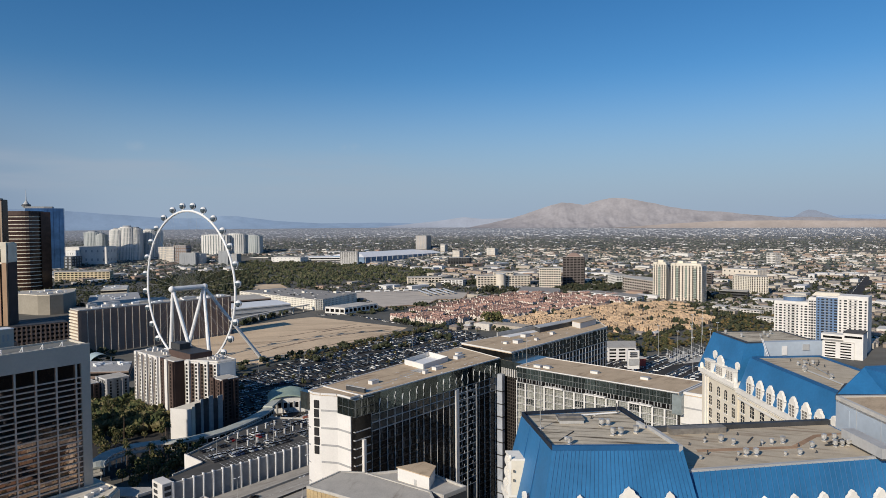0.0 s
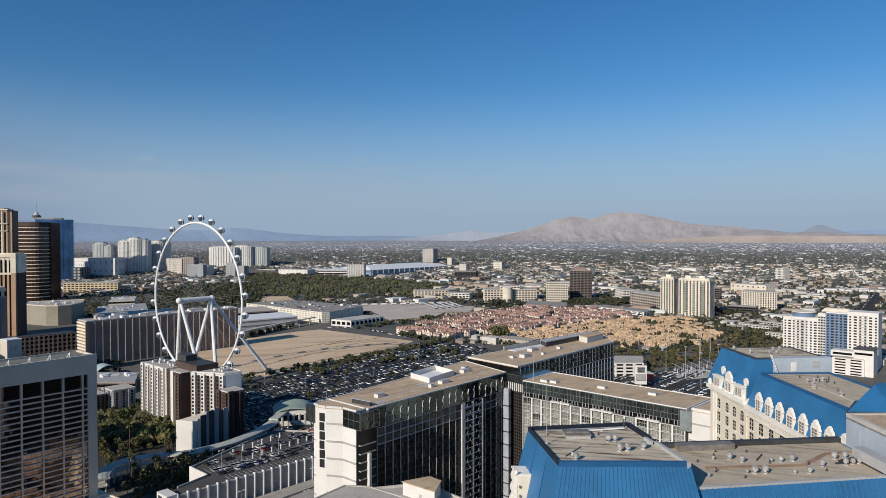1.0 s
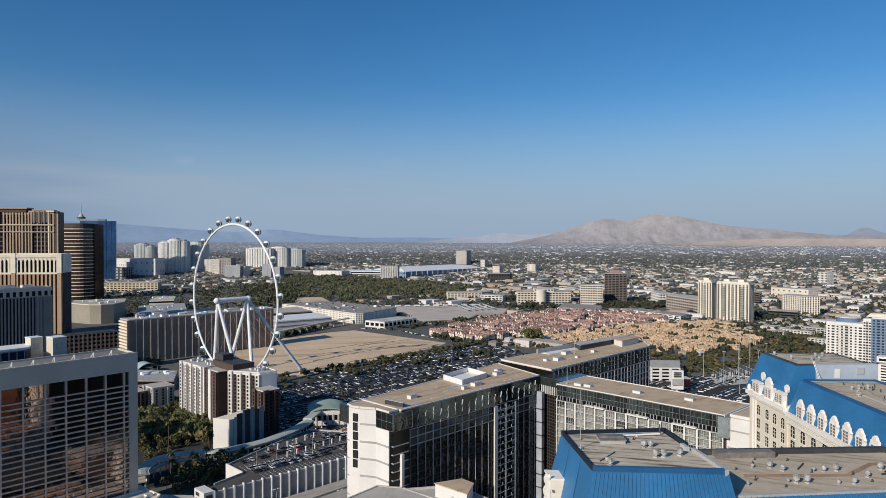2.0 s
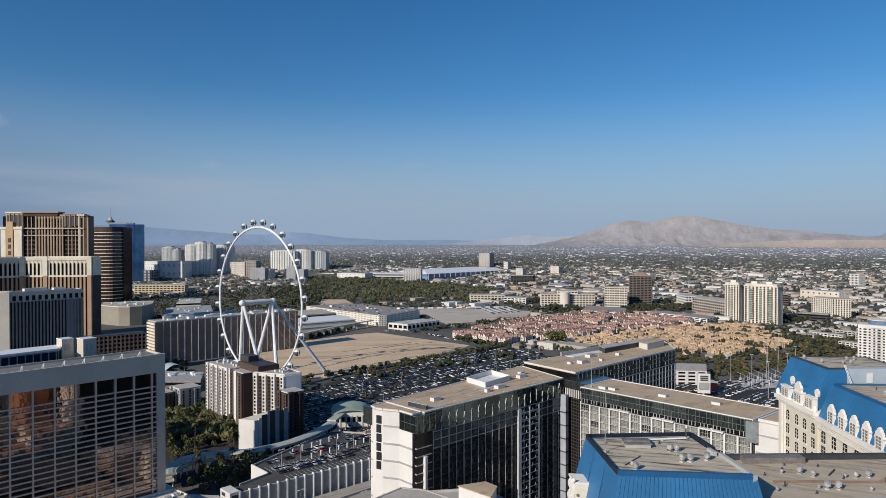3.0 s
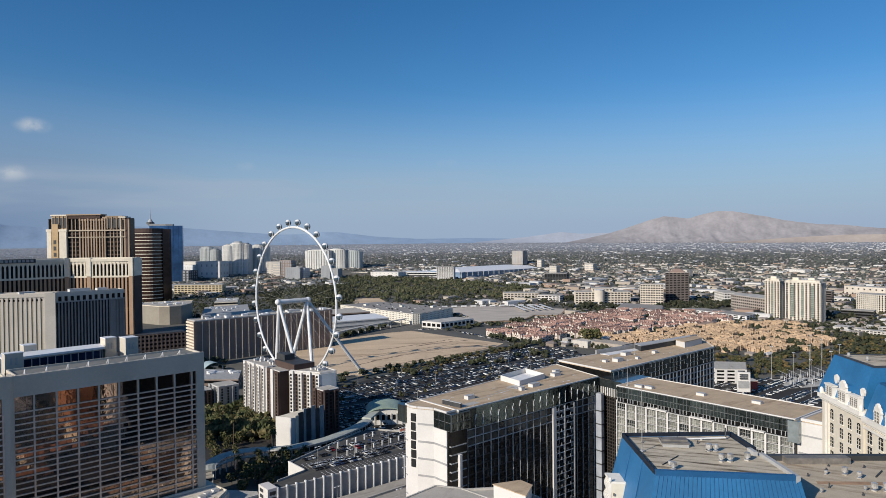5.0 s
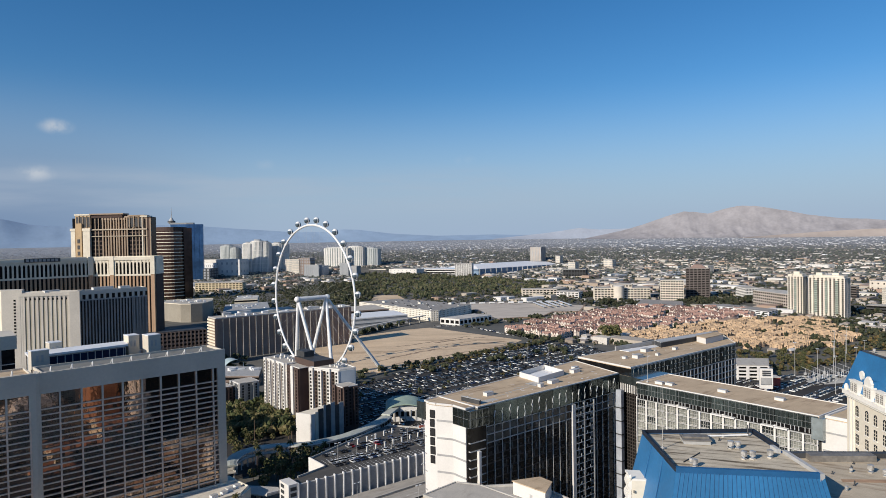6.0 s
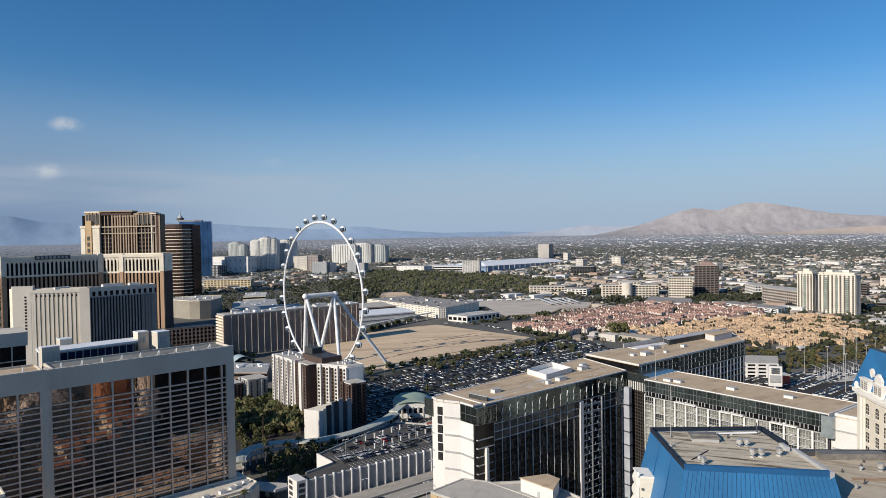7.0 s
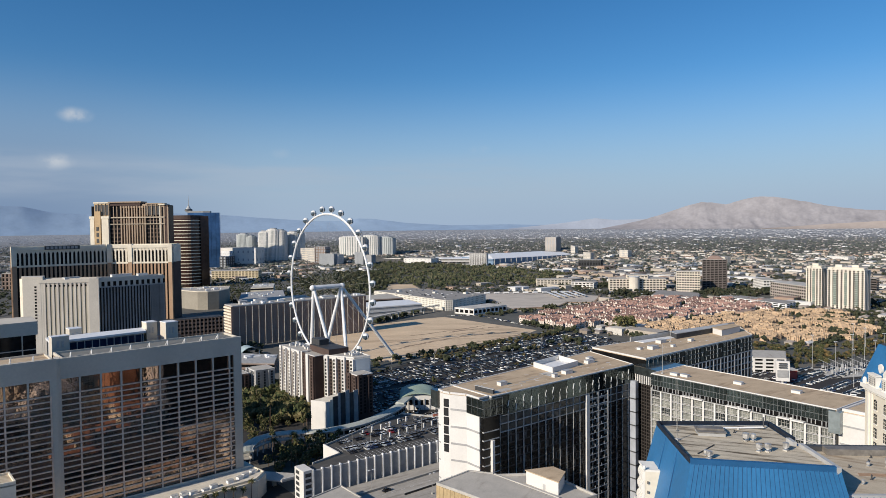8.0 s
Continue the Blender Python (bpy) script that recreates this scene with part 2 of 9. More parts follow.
g = Shape()
rings = [0, 60, 150, 300, 500, 800, 1200, 1700, 2200, 2600] + [2600 + 120 * i for i in range(1, 20)]
SEG = 96
for r in rings[1:]:
    for i in range(SEG):
        t = 2 * math.pi * i / SEG
        g.v.append((r * math.cos(t), r * math.sin(t), rise(r)))
g.v.append((0, 0, 0))
for j in range(len(rings) - 2):
    for i in range(SEG):
        k = (i + 1) % SEG
        g.f.append((j * SEG + i, (j + 1) * SEG + i, (j + 1) * SEG + k, j * SEG + k))
for i in range(SEG):
    g.f.append((len(g.v) - 1, i, (i + 1) % SEG))
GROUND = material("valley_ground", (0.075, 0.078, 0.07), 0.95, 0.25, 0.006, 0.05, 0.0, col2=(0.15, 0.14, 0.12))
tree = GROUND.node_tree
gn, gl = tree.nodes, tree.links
# distance haze painted into the soil: its colour pales from 3.1 to 4 km
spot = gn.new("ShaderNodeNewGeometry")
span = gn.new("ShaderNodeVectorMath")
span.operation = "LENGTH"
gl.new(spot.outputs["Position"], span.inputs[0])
haze_reach = gn.new("ShaderNodeMapRange")
haze_reach.inputs[1].default_value, haze_reach.inputs[2].default_value = 3100, 4000
gl.new(span.outputs["Value"], haze_reach.inputs[0])
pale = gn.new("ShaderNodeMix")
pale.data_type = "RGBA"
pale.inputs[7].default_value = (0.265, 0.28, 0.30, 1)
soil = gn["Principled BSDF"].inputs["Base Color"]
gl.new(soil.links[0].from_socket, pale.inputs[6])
gl.new(haze_reach.outputs[0], pale.inputs[0])
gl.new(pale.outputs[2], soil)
solid("ground", g, GROUND, "dry valley floor with grey soil, far part paled by painted haze", "ground", kind="structure")


# ---- mountains ----
def ridge(name, pts, mat, r0, r1, label, seed, rough, spur=0.0, fan=1.3):
    """pts: bearing and height over eye level, in thousandths of the distance."""
    s = Shape()
    nb, nr = 520, 22
    b0, b1 = pts[0][0], pts[-1][0]
    for i in range(nb + 1):
        b = b0 + (b1 - b0) * i / nb
        for (ba, ha), (bb, hb) in zip(pts, pts[1:]):
            if ba <= b <= bb:
                k = (b - ba) / (bb - ba)
                h = ha + (hb - ha) * k
                break
        for j in range(nr + 1):
            k = j / nr
            r = r0 + (r1 - r0) * k
            x, y = r * math.sin(radians(b)), r * math.cos(radians(b))
            crest = EYE + h * r1 / 1000
            low = rise(r0) - 3
            n1 = 0.6 * (noise.multi_fractal(Vector((x, y, seed)) / 160, 0.9, 2.1, 5) - 1.0) - 0.5 * abs(noise.noise(Vector((x, y, seed * 3)) / 55)) + 0.1
            bent = b + 0.9 * noise.noise(Vector((b * 0.9, k * 2.5, seed))) + 0.9 * (k - 0.5)
            gully = abs(noise.noise(Vector((bent * 0.9, k * 2.2, seed)))) + 0.45 * abs(noise.noise(Vector((bent * 2.6, k * 4.0, seed + 4))))
            n1 -= spur * (gully - 0.3) * (1.0 - 0.75 * k)
            z = low + (crest - low) * k ** fan
            z += n1 * rough * (crest - low) * (0.2 + 0.4 * math.sin(math.pi * min(1, k * 0.9)))
            s.v.append((x, y, z))
    for i in range(nb):
        for j in range(nr):
            a = i * (nr + 1) + j
            s.f.append((a, a + 1, a + nr + 2, a + nr + 1))
    ob = solid(name, s, mat, label, "mountain", kind="structure")
    for p in ob.data.polygons:
        p.use_smooth = True
    return ob


# blue and pink tones have the distance haze painted into the rock colour
HAZE_FAR_ROCK = material("haze_blue_hills", (0.27, 0.365, 0.49), 1.0, 0.05, 0.01, 0.05, spec=0.0)
HAZE_PINK_ROCK = material("haze_pink_rock", (0.295, 0.285, 0.297), 1.0, 0.10, 0.012, 0.06, spec=0.0)
HAZE_HILL_ROCK = material("hazy_blue_rock", (0.20, 0.235, 0.30), 1.0, 0.05, 0.01, 0.05, spec=0.0)
PALE_SLOPE = material("pale_desert_slope", (0.36, 0.315, 0.285), 1.0, 0.10, 0.006, 0.03, spec=0.0)
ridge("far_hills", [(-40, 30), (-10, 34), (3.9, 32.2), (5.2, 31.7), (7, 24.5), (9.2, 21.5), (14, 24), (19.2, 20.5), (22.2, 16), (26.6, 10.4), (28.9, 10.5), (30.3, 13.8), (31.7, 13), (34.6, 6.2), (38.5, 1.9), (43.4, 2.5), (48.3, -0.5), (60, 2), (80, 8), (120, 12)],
      HAZE_FAR_ROCK, 4700, 4930, "mountain range beyond the valley, blued by painted haze", 3.0, 0.05, 1.5)
# more haze mixed into this rock colour
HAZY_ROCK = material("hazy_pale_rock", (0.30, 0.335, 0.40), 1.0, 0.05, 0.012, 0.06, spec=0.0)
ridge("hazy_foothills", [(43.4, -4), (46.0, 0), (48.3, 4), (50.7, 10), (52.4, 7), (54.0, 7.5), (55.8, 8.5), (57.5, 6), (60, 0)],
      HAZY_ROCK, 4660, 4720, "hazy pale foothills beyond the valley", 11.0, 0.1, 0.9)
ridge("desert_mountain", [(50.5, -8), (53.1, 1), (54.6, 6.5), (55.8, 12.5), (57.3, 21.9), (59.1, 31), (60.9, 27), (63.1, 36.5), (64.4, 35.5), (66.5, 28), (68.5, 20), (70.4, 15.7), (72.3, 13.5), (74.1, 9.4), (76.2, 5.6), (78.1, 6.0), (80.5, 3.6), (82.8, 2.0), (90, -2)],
      HAZE_PINK_ROCK, 4380, 4640, "pinkish bare desert mountain, paled by painted haze", 9.0, 0.14, 1.1, 1.6)
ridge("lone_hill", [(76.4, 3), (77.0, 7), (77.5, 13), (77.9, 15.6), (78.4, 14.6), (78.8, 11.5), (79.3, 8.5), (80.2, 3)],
      HAZE_HILL_ROCK, 4700, 4760, "small hazy blue hill beyond the desert slope", 5.0, 0.1)
ridge("desert_slope", [(62, -9), (66, -4.5), (68.5, -1.5), (72, 1.4), (76, 1.6), (80, 0.6), (84, 0.2), (90, -2), (96, -6)],
      PALE_SLOPE, 4290, 4370, "pale tan gravel slope below the desert mountain", 7.0, 0.06)


# ---- flat areas on the ground ----
def patch(name, poly, z, mat, label, category):
    """A low slab that lies on the ground."""
    return solid(name, Shape().prism(poly, z - 0.6, z), mat, label, category, kind="structure")


SAND_LOT = [(372, 618), (391, 597), (454, 599), (524, 617), (625, 629), (662, 645), (655, 735), (649, 838), (611, 846), (520, 842), (492, 815), (480, 792), (412, 792), (384, 691)]
CAR_LOT = [(262, 395), (600, 385), (640, 440), (690, 560), (654, 612), (474, 590), (300, 560)]
BARE_LOT = [(789, 805), (896, 818), (974, 786), (1083, 873), (997, 1067), (883, 1090), (850, 950)]
TAN_PLOT = [(915, 1418), (962, 1373), (890, 1232), (816, 1271)]
WOODS = [(1494, 2417), (955, 1546), (921, 1268), (1165, 1217), (1152, 1115), (1493, 1323), (1579, 1771)]
RED_HOMES = [(695, 630), (712, 614), (792, 589), (947, 556), (1081, 528), (1207, 564), (1105, 751), (878, 757), (804, 756), (690, 712)]
TAN_HOMES = [(814, 590), (735, 524), (800, 430), (834, 349), (925, 318), (1010, 330), (1035, 356), (1137, 440), (1137, 475), (1081, 525), (940, 552)]
SIDE_LOT = [(557, 190), (760, 200), (759, 265), (692, 296), (609, 330), (560, 300)]
FAR_ROAD = [(1380, 240), (1426, 222), (1652, 238), (1842, 256), (2046, 292), (2040, 312), (1830, 282), (1638, 268)]
patch("far_road", FAR_ROAD, 0.2, ASPHALT, "dark asphalt road through the suburb", "road")
EARTH = streaked("pale_graded_earth", (0.53, 0.47, 0.40), (0.22, 0.195, 0.17), (0.006, 0.05, 0.5), 0.95, 0.75, 20)
patch("sand_lot", SAND_LOT, 0.16, SAND, "bare tan sand lot with tyre tracks", "vacant lot")
patch("parking_lot", CAR_LOT, 0.1, ASPHALT, "dark asphalt car park with rows of cars", "parking lot")
patch("graded_lot", BARE_LOT, 0.14, EARTH, "pale graded earth lot beside the garage", "vacant lot")
patch("dirt_plot", TAN_PLOT, 0.14, SAND, "tan dirt plot beside the woods", "vacant lot")
patch("side_parking_lot", SIDE_LOT, 0.12, ASPHALT, "asphalt car park with light masts", "parking lot")
RUT = material("damp_rut_earth", (0.24, 0.17, 0.115), 0.95, 0.25, 0.05, 0.4)


def rut(points, w):
    """A wandering wheel rut that lies on the sand."""
    rr2 = random.Random(int(points[0][0]))
    line = []
    for (x0, y0), (x1, y1) in zip(points, points[1:]):
        for k in range(10):
            line.append((x0 + (x1 - x0) * k / 10 + rr2.uniform(-1, 1), y0 + (y1 - y0) * k / 10 + rr2.uniform(-1.6, 1.6), w * rr2.uniform(0.5, 2.0)))
    s2 = Shape()
    for x, y, h in line:
        s2.v += [(x, y - h, 0.165), (x, y + h, 0.165), (x, y + h, 0.20), (x, y - h, 0.20)]
    s2.f += [(4 * i2 + a2, 4 * i2 + 4 + a2, 4 * i2 + 4 + b2, 4 * i2 + b2) for i2 in range(len(line) - 1) for a2, b2 in ((2, 3), (3, 0), (1, 2))]
    return s2


for pts, w in (([(420, 650), (459, 662), (498, 668), (549, 672), (599, 664), (644, 652)], 1.5), ([(428, 626), (495, 626), (571, 629), (640, 636)], 1.0), ([(500, 722), (594, 722), (641, 726)], 1.1), ([(558, 712), (618, 709), (648, 700)], 1.6), ([(440, 700), (500, 694), (560, 690), (620, 688)], 0.7)):
    solid("wheel_rut", rut(pts, w), RUT, "dark damp wheel rut across the sand lot", "rut", "wheel ruts", "structure")
ROADTOP = streaked("worn_concrete_road", (0.40, 0.37, 0.325), (0.22, 0.20, 0.175), (0.05, 0.4, 0.5), 0.92, 0.7, 2, 0.48)
# out of view; added so that the mirror glass reflects something dark
patch("boulevard", [(-120, -160), (129, -160), (129, 214), (-120, 214)], 0.05, ASPHALT, "unseen dark asphalt sheet added to darken the mirror glass", "road")
solid("service_road", Shape().prism([(158, 268), (230, 226), (420, 226), (420, 296), (262, 304), (150, 306)], 0, 8.0), ROADTOP, "pale raised concrete service road beside the garage", "road", kind="structure")
for y, x0, x1, m in ((291.4, 163, 262, CONCRETE), (277.5, 188, 262, DARK)):
    rb = thing("road_barrier", "long low concrete barrier beside the road", "barrier", (x0, y, 8), "road barriers")
    part("wall", Shape().prism([(x0, y), (x1, y + 2), (x1, y + 2.5), (x0, y + 0.5)], 8.0, 9.1), m, rb)
    part("cap", Shape().prism([(x0, y - 0.05), (x1, y + 1.95), (x1, y + 2.55), (x0, y + 0.55)], 9.1, 9.25), CONCRETE, rb)
lane = tagged(new("lane_markings"), "faded white lane lines on the service road", "road marking", kind="stuff")
dash = Shape()
for k in range(26):
    dash.block(168 + k * 6, 284.6 + k * 0.12, 8.0, 2.6, 0.16, 0.02, 1)
part("dashes", dash, STEEL, lane)["kind"] = "stuff"
patch("hotel_court", [(90, 302), (152, 302), (152, 392), (262, 395), (300, 560), (200, 580), (140, 400), (90, 400)], 0.06, ASPHALT, "dark paved court between the hotels", "road")

# ---- black glass hotel ----
PANEL = material("beige_window_panel", (0.19, 0.195, 0.172), 0.45, 0.25, 0.4, 1.0, random_hue=0.3)
COOLGLASS = material("grey_blue_glass", (0.035, 0.042, 0.042), 0.05, 0.3, 0.3, 1.0, 0.1, 0.0, 0.6, random_hue=0.5)
RIPPLE = material("rippled_dark_glass", (0.085, 0.11, 0.105), 0.04, 0.12, 0.3, 0.45, 0.55, 0.7, 1.0, random_hue=0.6)
PIERBLUE = material("grey_blue_pier", (0.36, 0.385, 0.43), 0.7, 0.1, 0.3, 1.0)
BANDGREY = material("grey_blue_band", (0.35, 0.35, 0.345), 0.8, 0.1, 0.3, 1.0)
slab = thing("glass_slab_hotel", "black glass hotel tower with white end walls and gravel roof", "hotel", (240, 175, 0))


def roof(parent, poly, z, deck=ROOFTAN, edge=CONCRETE, h=0.7, w=0.6):
    """A flat roof with a raised edge on each side."""
    part("roof_deck", Shape().prism(poly, z - 0.7, z), deck, parent)
    n = len(poly)
    area = sum(poly[i - 1][0] * poly[i][1] - poly[i][0] * poly[i - 1][1] for i in range(n))
    ring = poly if area > 0 else poly[::-1]
    for i in range(n):
        p0, p1 = ring[i], ring[(i + 1) % n]
        part("parapet", Shape().wallbox(p0, p1, 0, length(p0, p1) - w, -w, 0.03, z - 0.4, z + h), edge, parent)


NWING = [(156, 174.5), (240, 175.6), (249, 207), (156, 196.6)]
part("north_wing", Shape().prism(NWING, 0, 84.2), GLASS, slab, "black glass curtain wall wing")
roof(slab, NWING, 85, h=0.25, edge=WHITE, w=0.35)
ENDP = [(148.1, 195.5), (147.3, 191.5), (148.3, 188.5), (151.3, 182.8), (151.2, 175.6), (155.9, 175.6), (155.9, 196.5)]
end = part("end_wall", Shape().prism(ENDP, 0, 84.4), WHITE, slab, "white stucco end wall with painted shadow strips")
# grey strips paint the shadow lines of the wall's grooves
for z in (79.0, 72.6, 66.4, 60.2, 54.0, 47.8, 41.6):
    for p0, p1 in (((148.3, 188.5), (151.3, 182.8)), ((151.3, 182.8), (151.2, 175.6))):
        part("band", Shape().wallbox(p0, p1, 0.1, length(p0, p1), -0.05, 0.12, z - 0.35, z + 0.35), BANDGREY, end)
for z in (72.0, 65.5, 59.0, 52.0):
    part("band", Shape().wallbox((148.1, 195.5), (147.3, 191.5), 0.3, 1.8, -0.05, 0.1, z - 0.25, z + 0.25), BANDGREY, end)
# a column of dark sign bars down the end wall
SIGNBLACK = material("matt_black_sign", (0.012, 0.012, 0.013), 0.7, 0.2, 0.5, 2.0)
for i in range(6):
    zc = 82.6 - i * 3.35
    part("sign_bar", Shape().wallbox((147.3, 191.5), (148.3, 188.5), 0.5, 2.3 if i % 2 else 2.5, 0.02, 0.4, zc - 2.85, zc), SIGNBLACK, end, "black sign bar")
part("corner_box", Shape().prism([(146.8, 194.2), (149.5, 194.2), (149.5, 198.4), (146.8, 198.4)], 78.5, 84.8), COOLGLASS, slab, "dark glass corner box")
roof(slab, ENDP, 85.0, h=0.3, edge=WHITE, w=0.35)
CHARCOAL = material("charcoal_frame", (0.16, 0.17, 0.17), 0.6, 0.2, 0.3, 2.0)
CORN = [(151.0, 172.9), (160, 172.9), (160, 182.2), (150.9, 182.2)]
part("corner_glass", Shape().prism(CORN, 78.6, 84.7), RIPPLE, slab, "grey glass corner parapet")
for z in (78.6, 81.6, 84.6):
    for p0, p1 in ((CORN[3], CORN[0]), (CORN[0], CORN[1])):
        part("glass_frame", Shape().wallbox(p0, p1, 0, length(p0, p1), -0.05, 0.12, z, z + 0.09), CHARCOAL, slab)
for a in (0.0, 2.9, 5.8, 8.9):
    for p0, p1 in ((CORN[3], CORN[0]), (CORN[0], CORN[1])):
        part("glass_frame", Shape().wallbox(p0, p1, a, a + 0.07, -0.05, 0.12, 78.6, 84.7), CHARCOAL, slab)
part("corner_shaft", Shape().prism([(151.5, 173.4), (159, 173.4), (159, 175.5), (151.5, 175.5)], 0, 78.6), GLASS, slab)
for z in range(40, 74, 3):
    part("balcony_slab", Shape().box(151.2, 173.2, z, 158.6, 174.2, z + 0.35), GREY, slab)
part("white_column", Shape().box(154.4, 172.2, 0, 155.5, 173.4, 70.0), WHITE, slab)
RAILGREY = material("pale_grey_mullion", (0.56, 0.54, 0.50), 0.6, 0.1, 0.2, 1.0)
SPANDREL = material("charcoal_spandrel", (0.032, 0.031, 0.03), 0.6, 0.25, 0.3, 1.0)
CURTAIN = material("dim_grey_curtain", (0.085, 0.083, 0.078), 0.7, 0.3, 0.6, 1.0)
# south face: glass parapet, upper grid, dark bays with white mullions
S0, S1 = (156, 174.5), (240, 175.6)
BAYS = 21
bw = length(S0, S1) / BAYS
for i in range(BAYS):
    a = i * bw
    part("parapet_pane", Shape().wallbox(S0, S1, a + 0.1, a + bw - 0.1, 0.25, 0.45 + 0.12 * (i * 7 % 3), 77.6, 84.9), RIPPLE, slab, "rippled glass parapet pane")
    part("mullion", Shape().wallbox(S0, S1, a - 0.075, a + 0.075, 0, 0.45, 0, 77.5), RAILGREY, slab)
    # bright wavy strip imitating a reflection where the panes meet, bent its own way
    zz, side_o = 83.6 - 0.5 * (i * 3 % 4), 0.0
    joint = Shape()
    for k in range(3):
        drop = 1.1 + 0.5 * ((i * 7 + k * 5) % 3)
        step_o = (((i * 5 + k * 3) % 5) - 2) * 0.28
        d2 = (Vector(S1) - Vector(S0)).normalized()
        q0 = Vector(S0) + d2 * (a + side_o) + Vector((d2.y, -d2.x)) * 0.75
        q1 = Vector(S0) + d2 * (a + side_o + step_o) + Vector((d2.y, -d2.x)) * 0.75
        joint.tube((q0.x, q0.y, zz), (q1.x, q1.y, zz - drop), 0.05 + 0.06 * ((i + k) % 3), n=4)
        zz, side_o = zz - drop, side_o + step_o
    part("pane_joint", joint, STEEL, slab, "pale wavy strip imitating a reflection in the glass")
    if i < 12 or i > 16:
        for j, z in enumerate((71.6, 74.6)):
            part("window_pane", Shape().wallbox(S0, S1, a + 0.35, a + bw - 0.35, 0.05, 0.16, z, z + 2.3), COOLGLASS, slab)
for z in (71.2, 74.2, 77.2):
    part("floor_band", Shape().wallbox(S0, S1, 0, length(S0, S1), 0, 0.4, z, z + 0.35), GREY, slab)
for j in range(24):
    z = 69.2 - j * 2.9
    part("floor_line", Shape().wallbox(S0, S1, 0, length(S0, S1), 0, 0.12, z, z + 0.5), SPANDREL, slab)
# the short sill marks stand in for small reflections in the glass
sill, curtain = Shape(), Shape()
ra = random.Random(77)
for i in range(BAYS):
    for j in range(22):
        z = 69.2 - j * 2.9
        a = i * bw
        if ra.random() < 0.75:
            o, w = ra.uniform(0.5, 1.6), ra.uniform(0.5, 1.7)
            sill.wallbox(S0, S1, a + o, a + o + w, 0.05, 0.2, z + 0.5 + ra.uniform(0.0, 0.9), z + 0.58 + ra.uniform(0.9, 1.0))
        if ra.random() < 0.4:
            o = ra.uniform(0.3, 2.2)
            curtain.wallbox(S0, S1, a + o, a + o + ra.uniform(0.4, 1.2), 0.02, 0.1, z + 0.55, z + 2.7)
part("window_blind", sill, SPANDREL, slab, "charcoal marks standing in for reflections on dark glass")["kind"] = "stuff"
part("curtain", curtain, CURTAIN, slab, "dim grey curtains behind dark glass")["kind"] = "stuff"
for a in (52.4, 59.0, 65.4):
    part("white_column", Shape().wallbox(S0, S1, a - (1.0 if a < 53 else 0.35), a + (1.0 if a < 53 else 0.35), 0, 1.0, 0, 77), RAILGREY if a > 53 else WHITE, slab)
for j in range(15):
    z = 75 - j * 2.9
    for a in (53.6, 59.5):
        part("balcony_slab", Shape().wallbox(S0, S1, a, a + 5.2, 0, 0.9, z, z + 0.3), STEEL, slab)
        part("balcony_rail", Shape().wallbox(S0, S1, a + 0.1, a + 5.1, 0.8, 0.88, z + 0.3, z + 1.2), COOLGLASS, slab)
        part("rail_bracket", Shape().wallbox(S0, S1, a + 1.2 + 1.8 * (j % 2), a + 1.5 + 1.8 * (j % 2), 0.82, 0.98, z + 0.2, z + 1.3), STEEL, slab)
pier = part("corner_pier", Shape().box(237.0, 172.2, 0, 239.0, 175.4, 78.5), PIERBLUE, slab, "grey-blue corner pier")
for j in range(12):
    part("joint", Shape().box(236.9, 172.1, 70.6 - j * 5.8, 239.1, 175.3, 71.1 - j * 5.8), DARK, pier)
# core between the wings
part("core", Shape().prism([(241.5, 168), (256, 160.2), (256, 177), (241.5, 177)], 0, 83.0), GLASS, slab)
for j in range(26):
    part("floor_band", Shape().wallbox((241.5, 170), (241.5, 160.3), -1, 9.7, -0.1, 0.15, 78 - j * 2.9, 78.5 - j * 2.9), DARK, slab)
part("core_recess", Shape().prism([(238.5, 160.1), (243, 160.1), (243, 175), (241.6, 175)], 0, 77.5), GLASS, slab)
BRICKLINE = material("brown_grid_line", (0.05, 0.042, 0.037), 0.8, 0.2, 0.3, 1.0)
RC0, RC1 = (241.6, 175), (238.5, 160.1)
for j in range(34):
    part("grid_line", Shape().wallbox(RC0, RC1, 0, 15.2, -0.05, 0.14, 76.6 - j * 1.45, 76.95 - j * 1.45), BRICKLINE, slab)
for k in range(11):
    part("grid_post", Shape().wallbox(RC0, RC1, 0.3 + k * 1.45, 0.6 + k * 1.45, -0.05, 0.2, 28, 77), BRICKLINE, slab)
for k in range(12):
    part("white_fin", Shape().wallbox((240.3, 175), (238.3, 160.2), 0.6 + k * 1.25, 1.1 + k * 1.25, 0.05, 0.5, 77.6, 81.2), WHITE, slab)
part("core_top", Shape().prism([(239.8, 175.5), (238.0, 160.0), (258, 160.0), (258, 177.5)], 81.2, 84.6), COOLGLASS, slab, "grey glass link storey")
# east wing
EWING = [(246, 173.5), (340, 174), (366, 196), (249.5, 206)]
part("east_wing", Shape().prism(EWING, 0, 86.2), GLASS, slab)
roof(slab, EWING, 87, h=0.25, edge=WHITE, w=0.35)
E0, E1 = (246, 173.5), (340, 174)
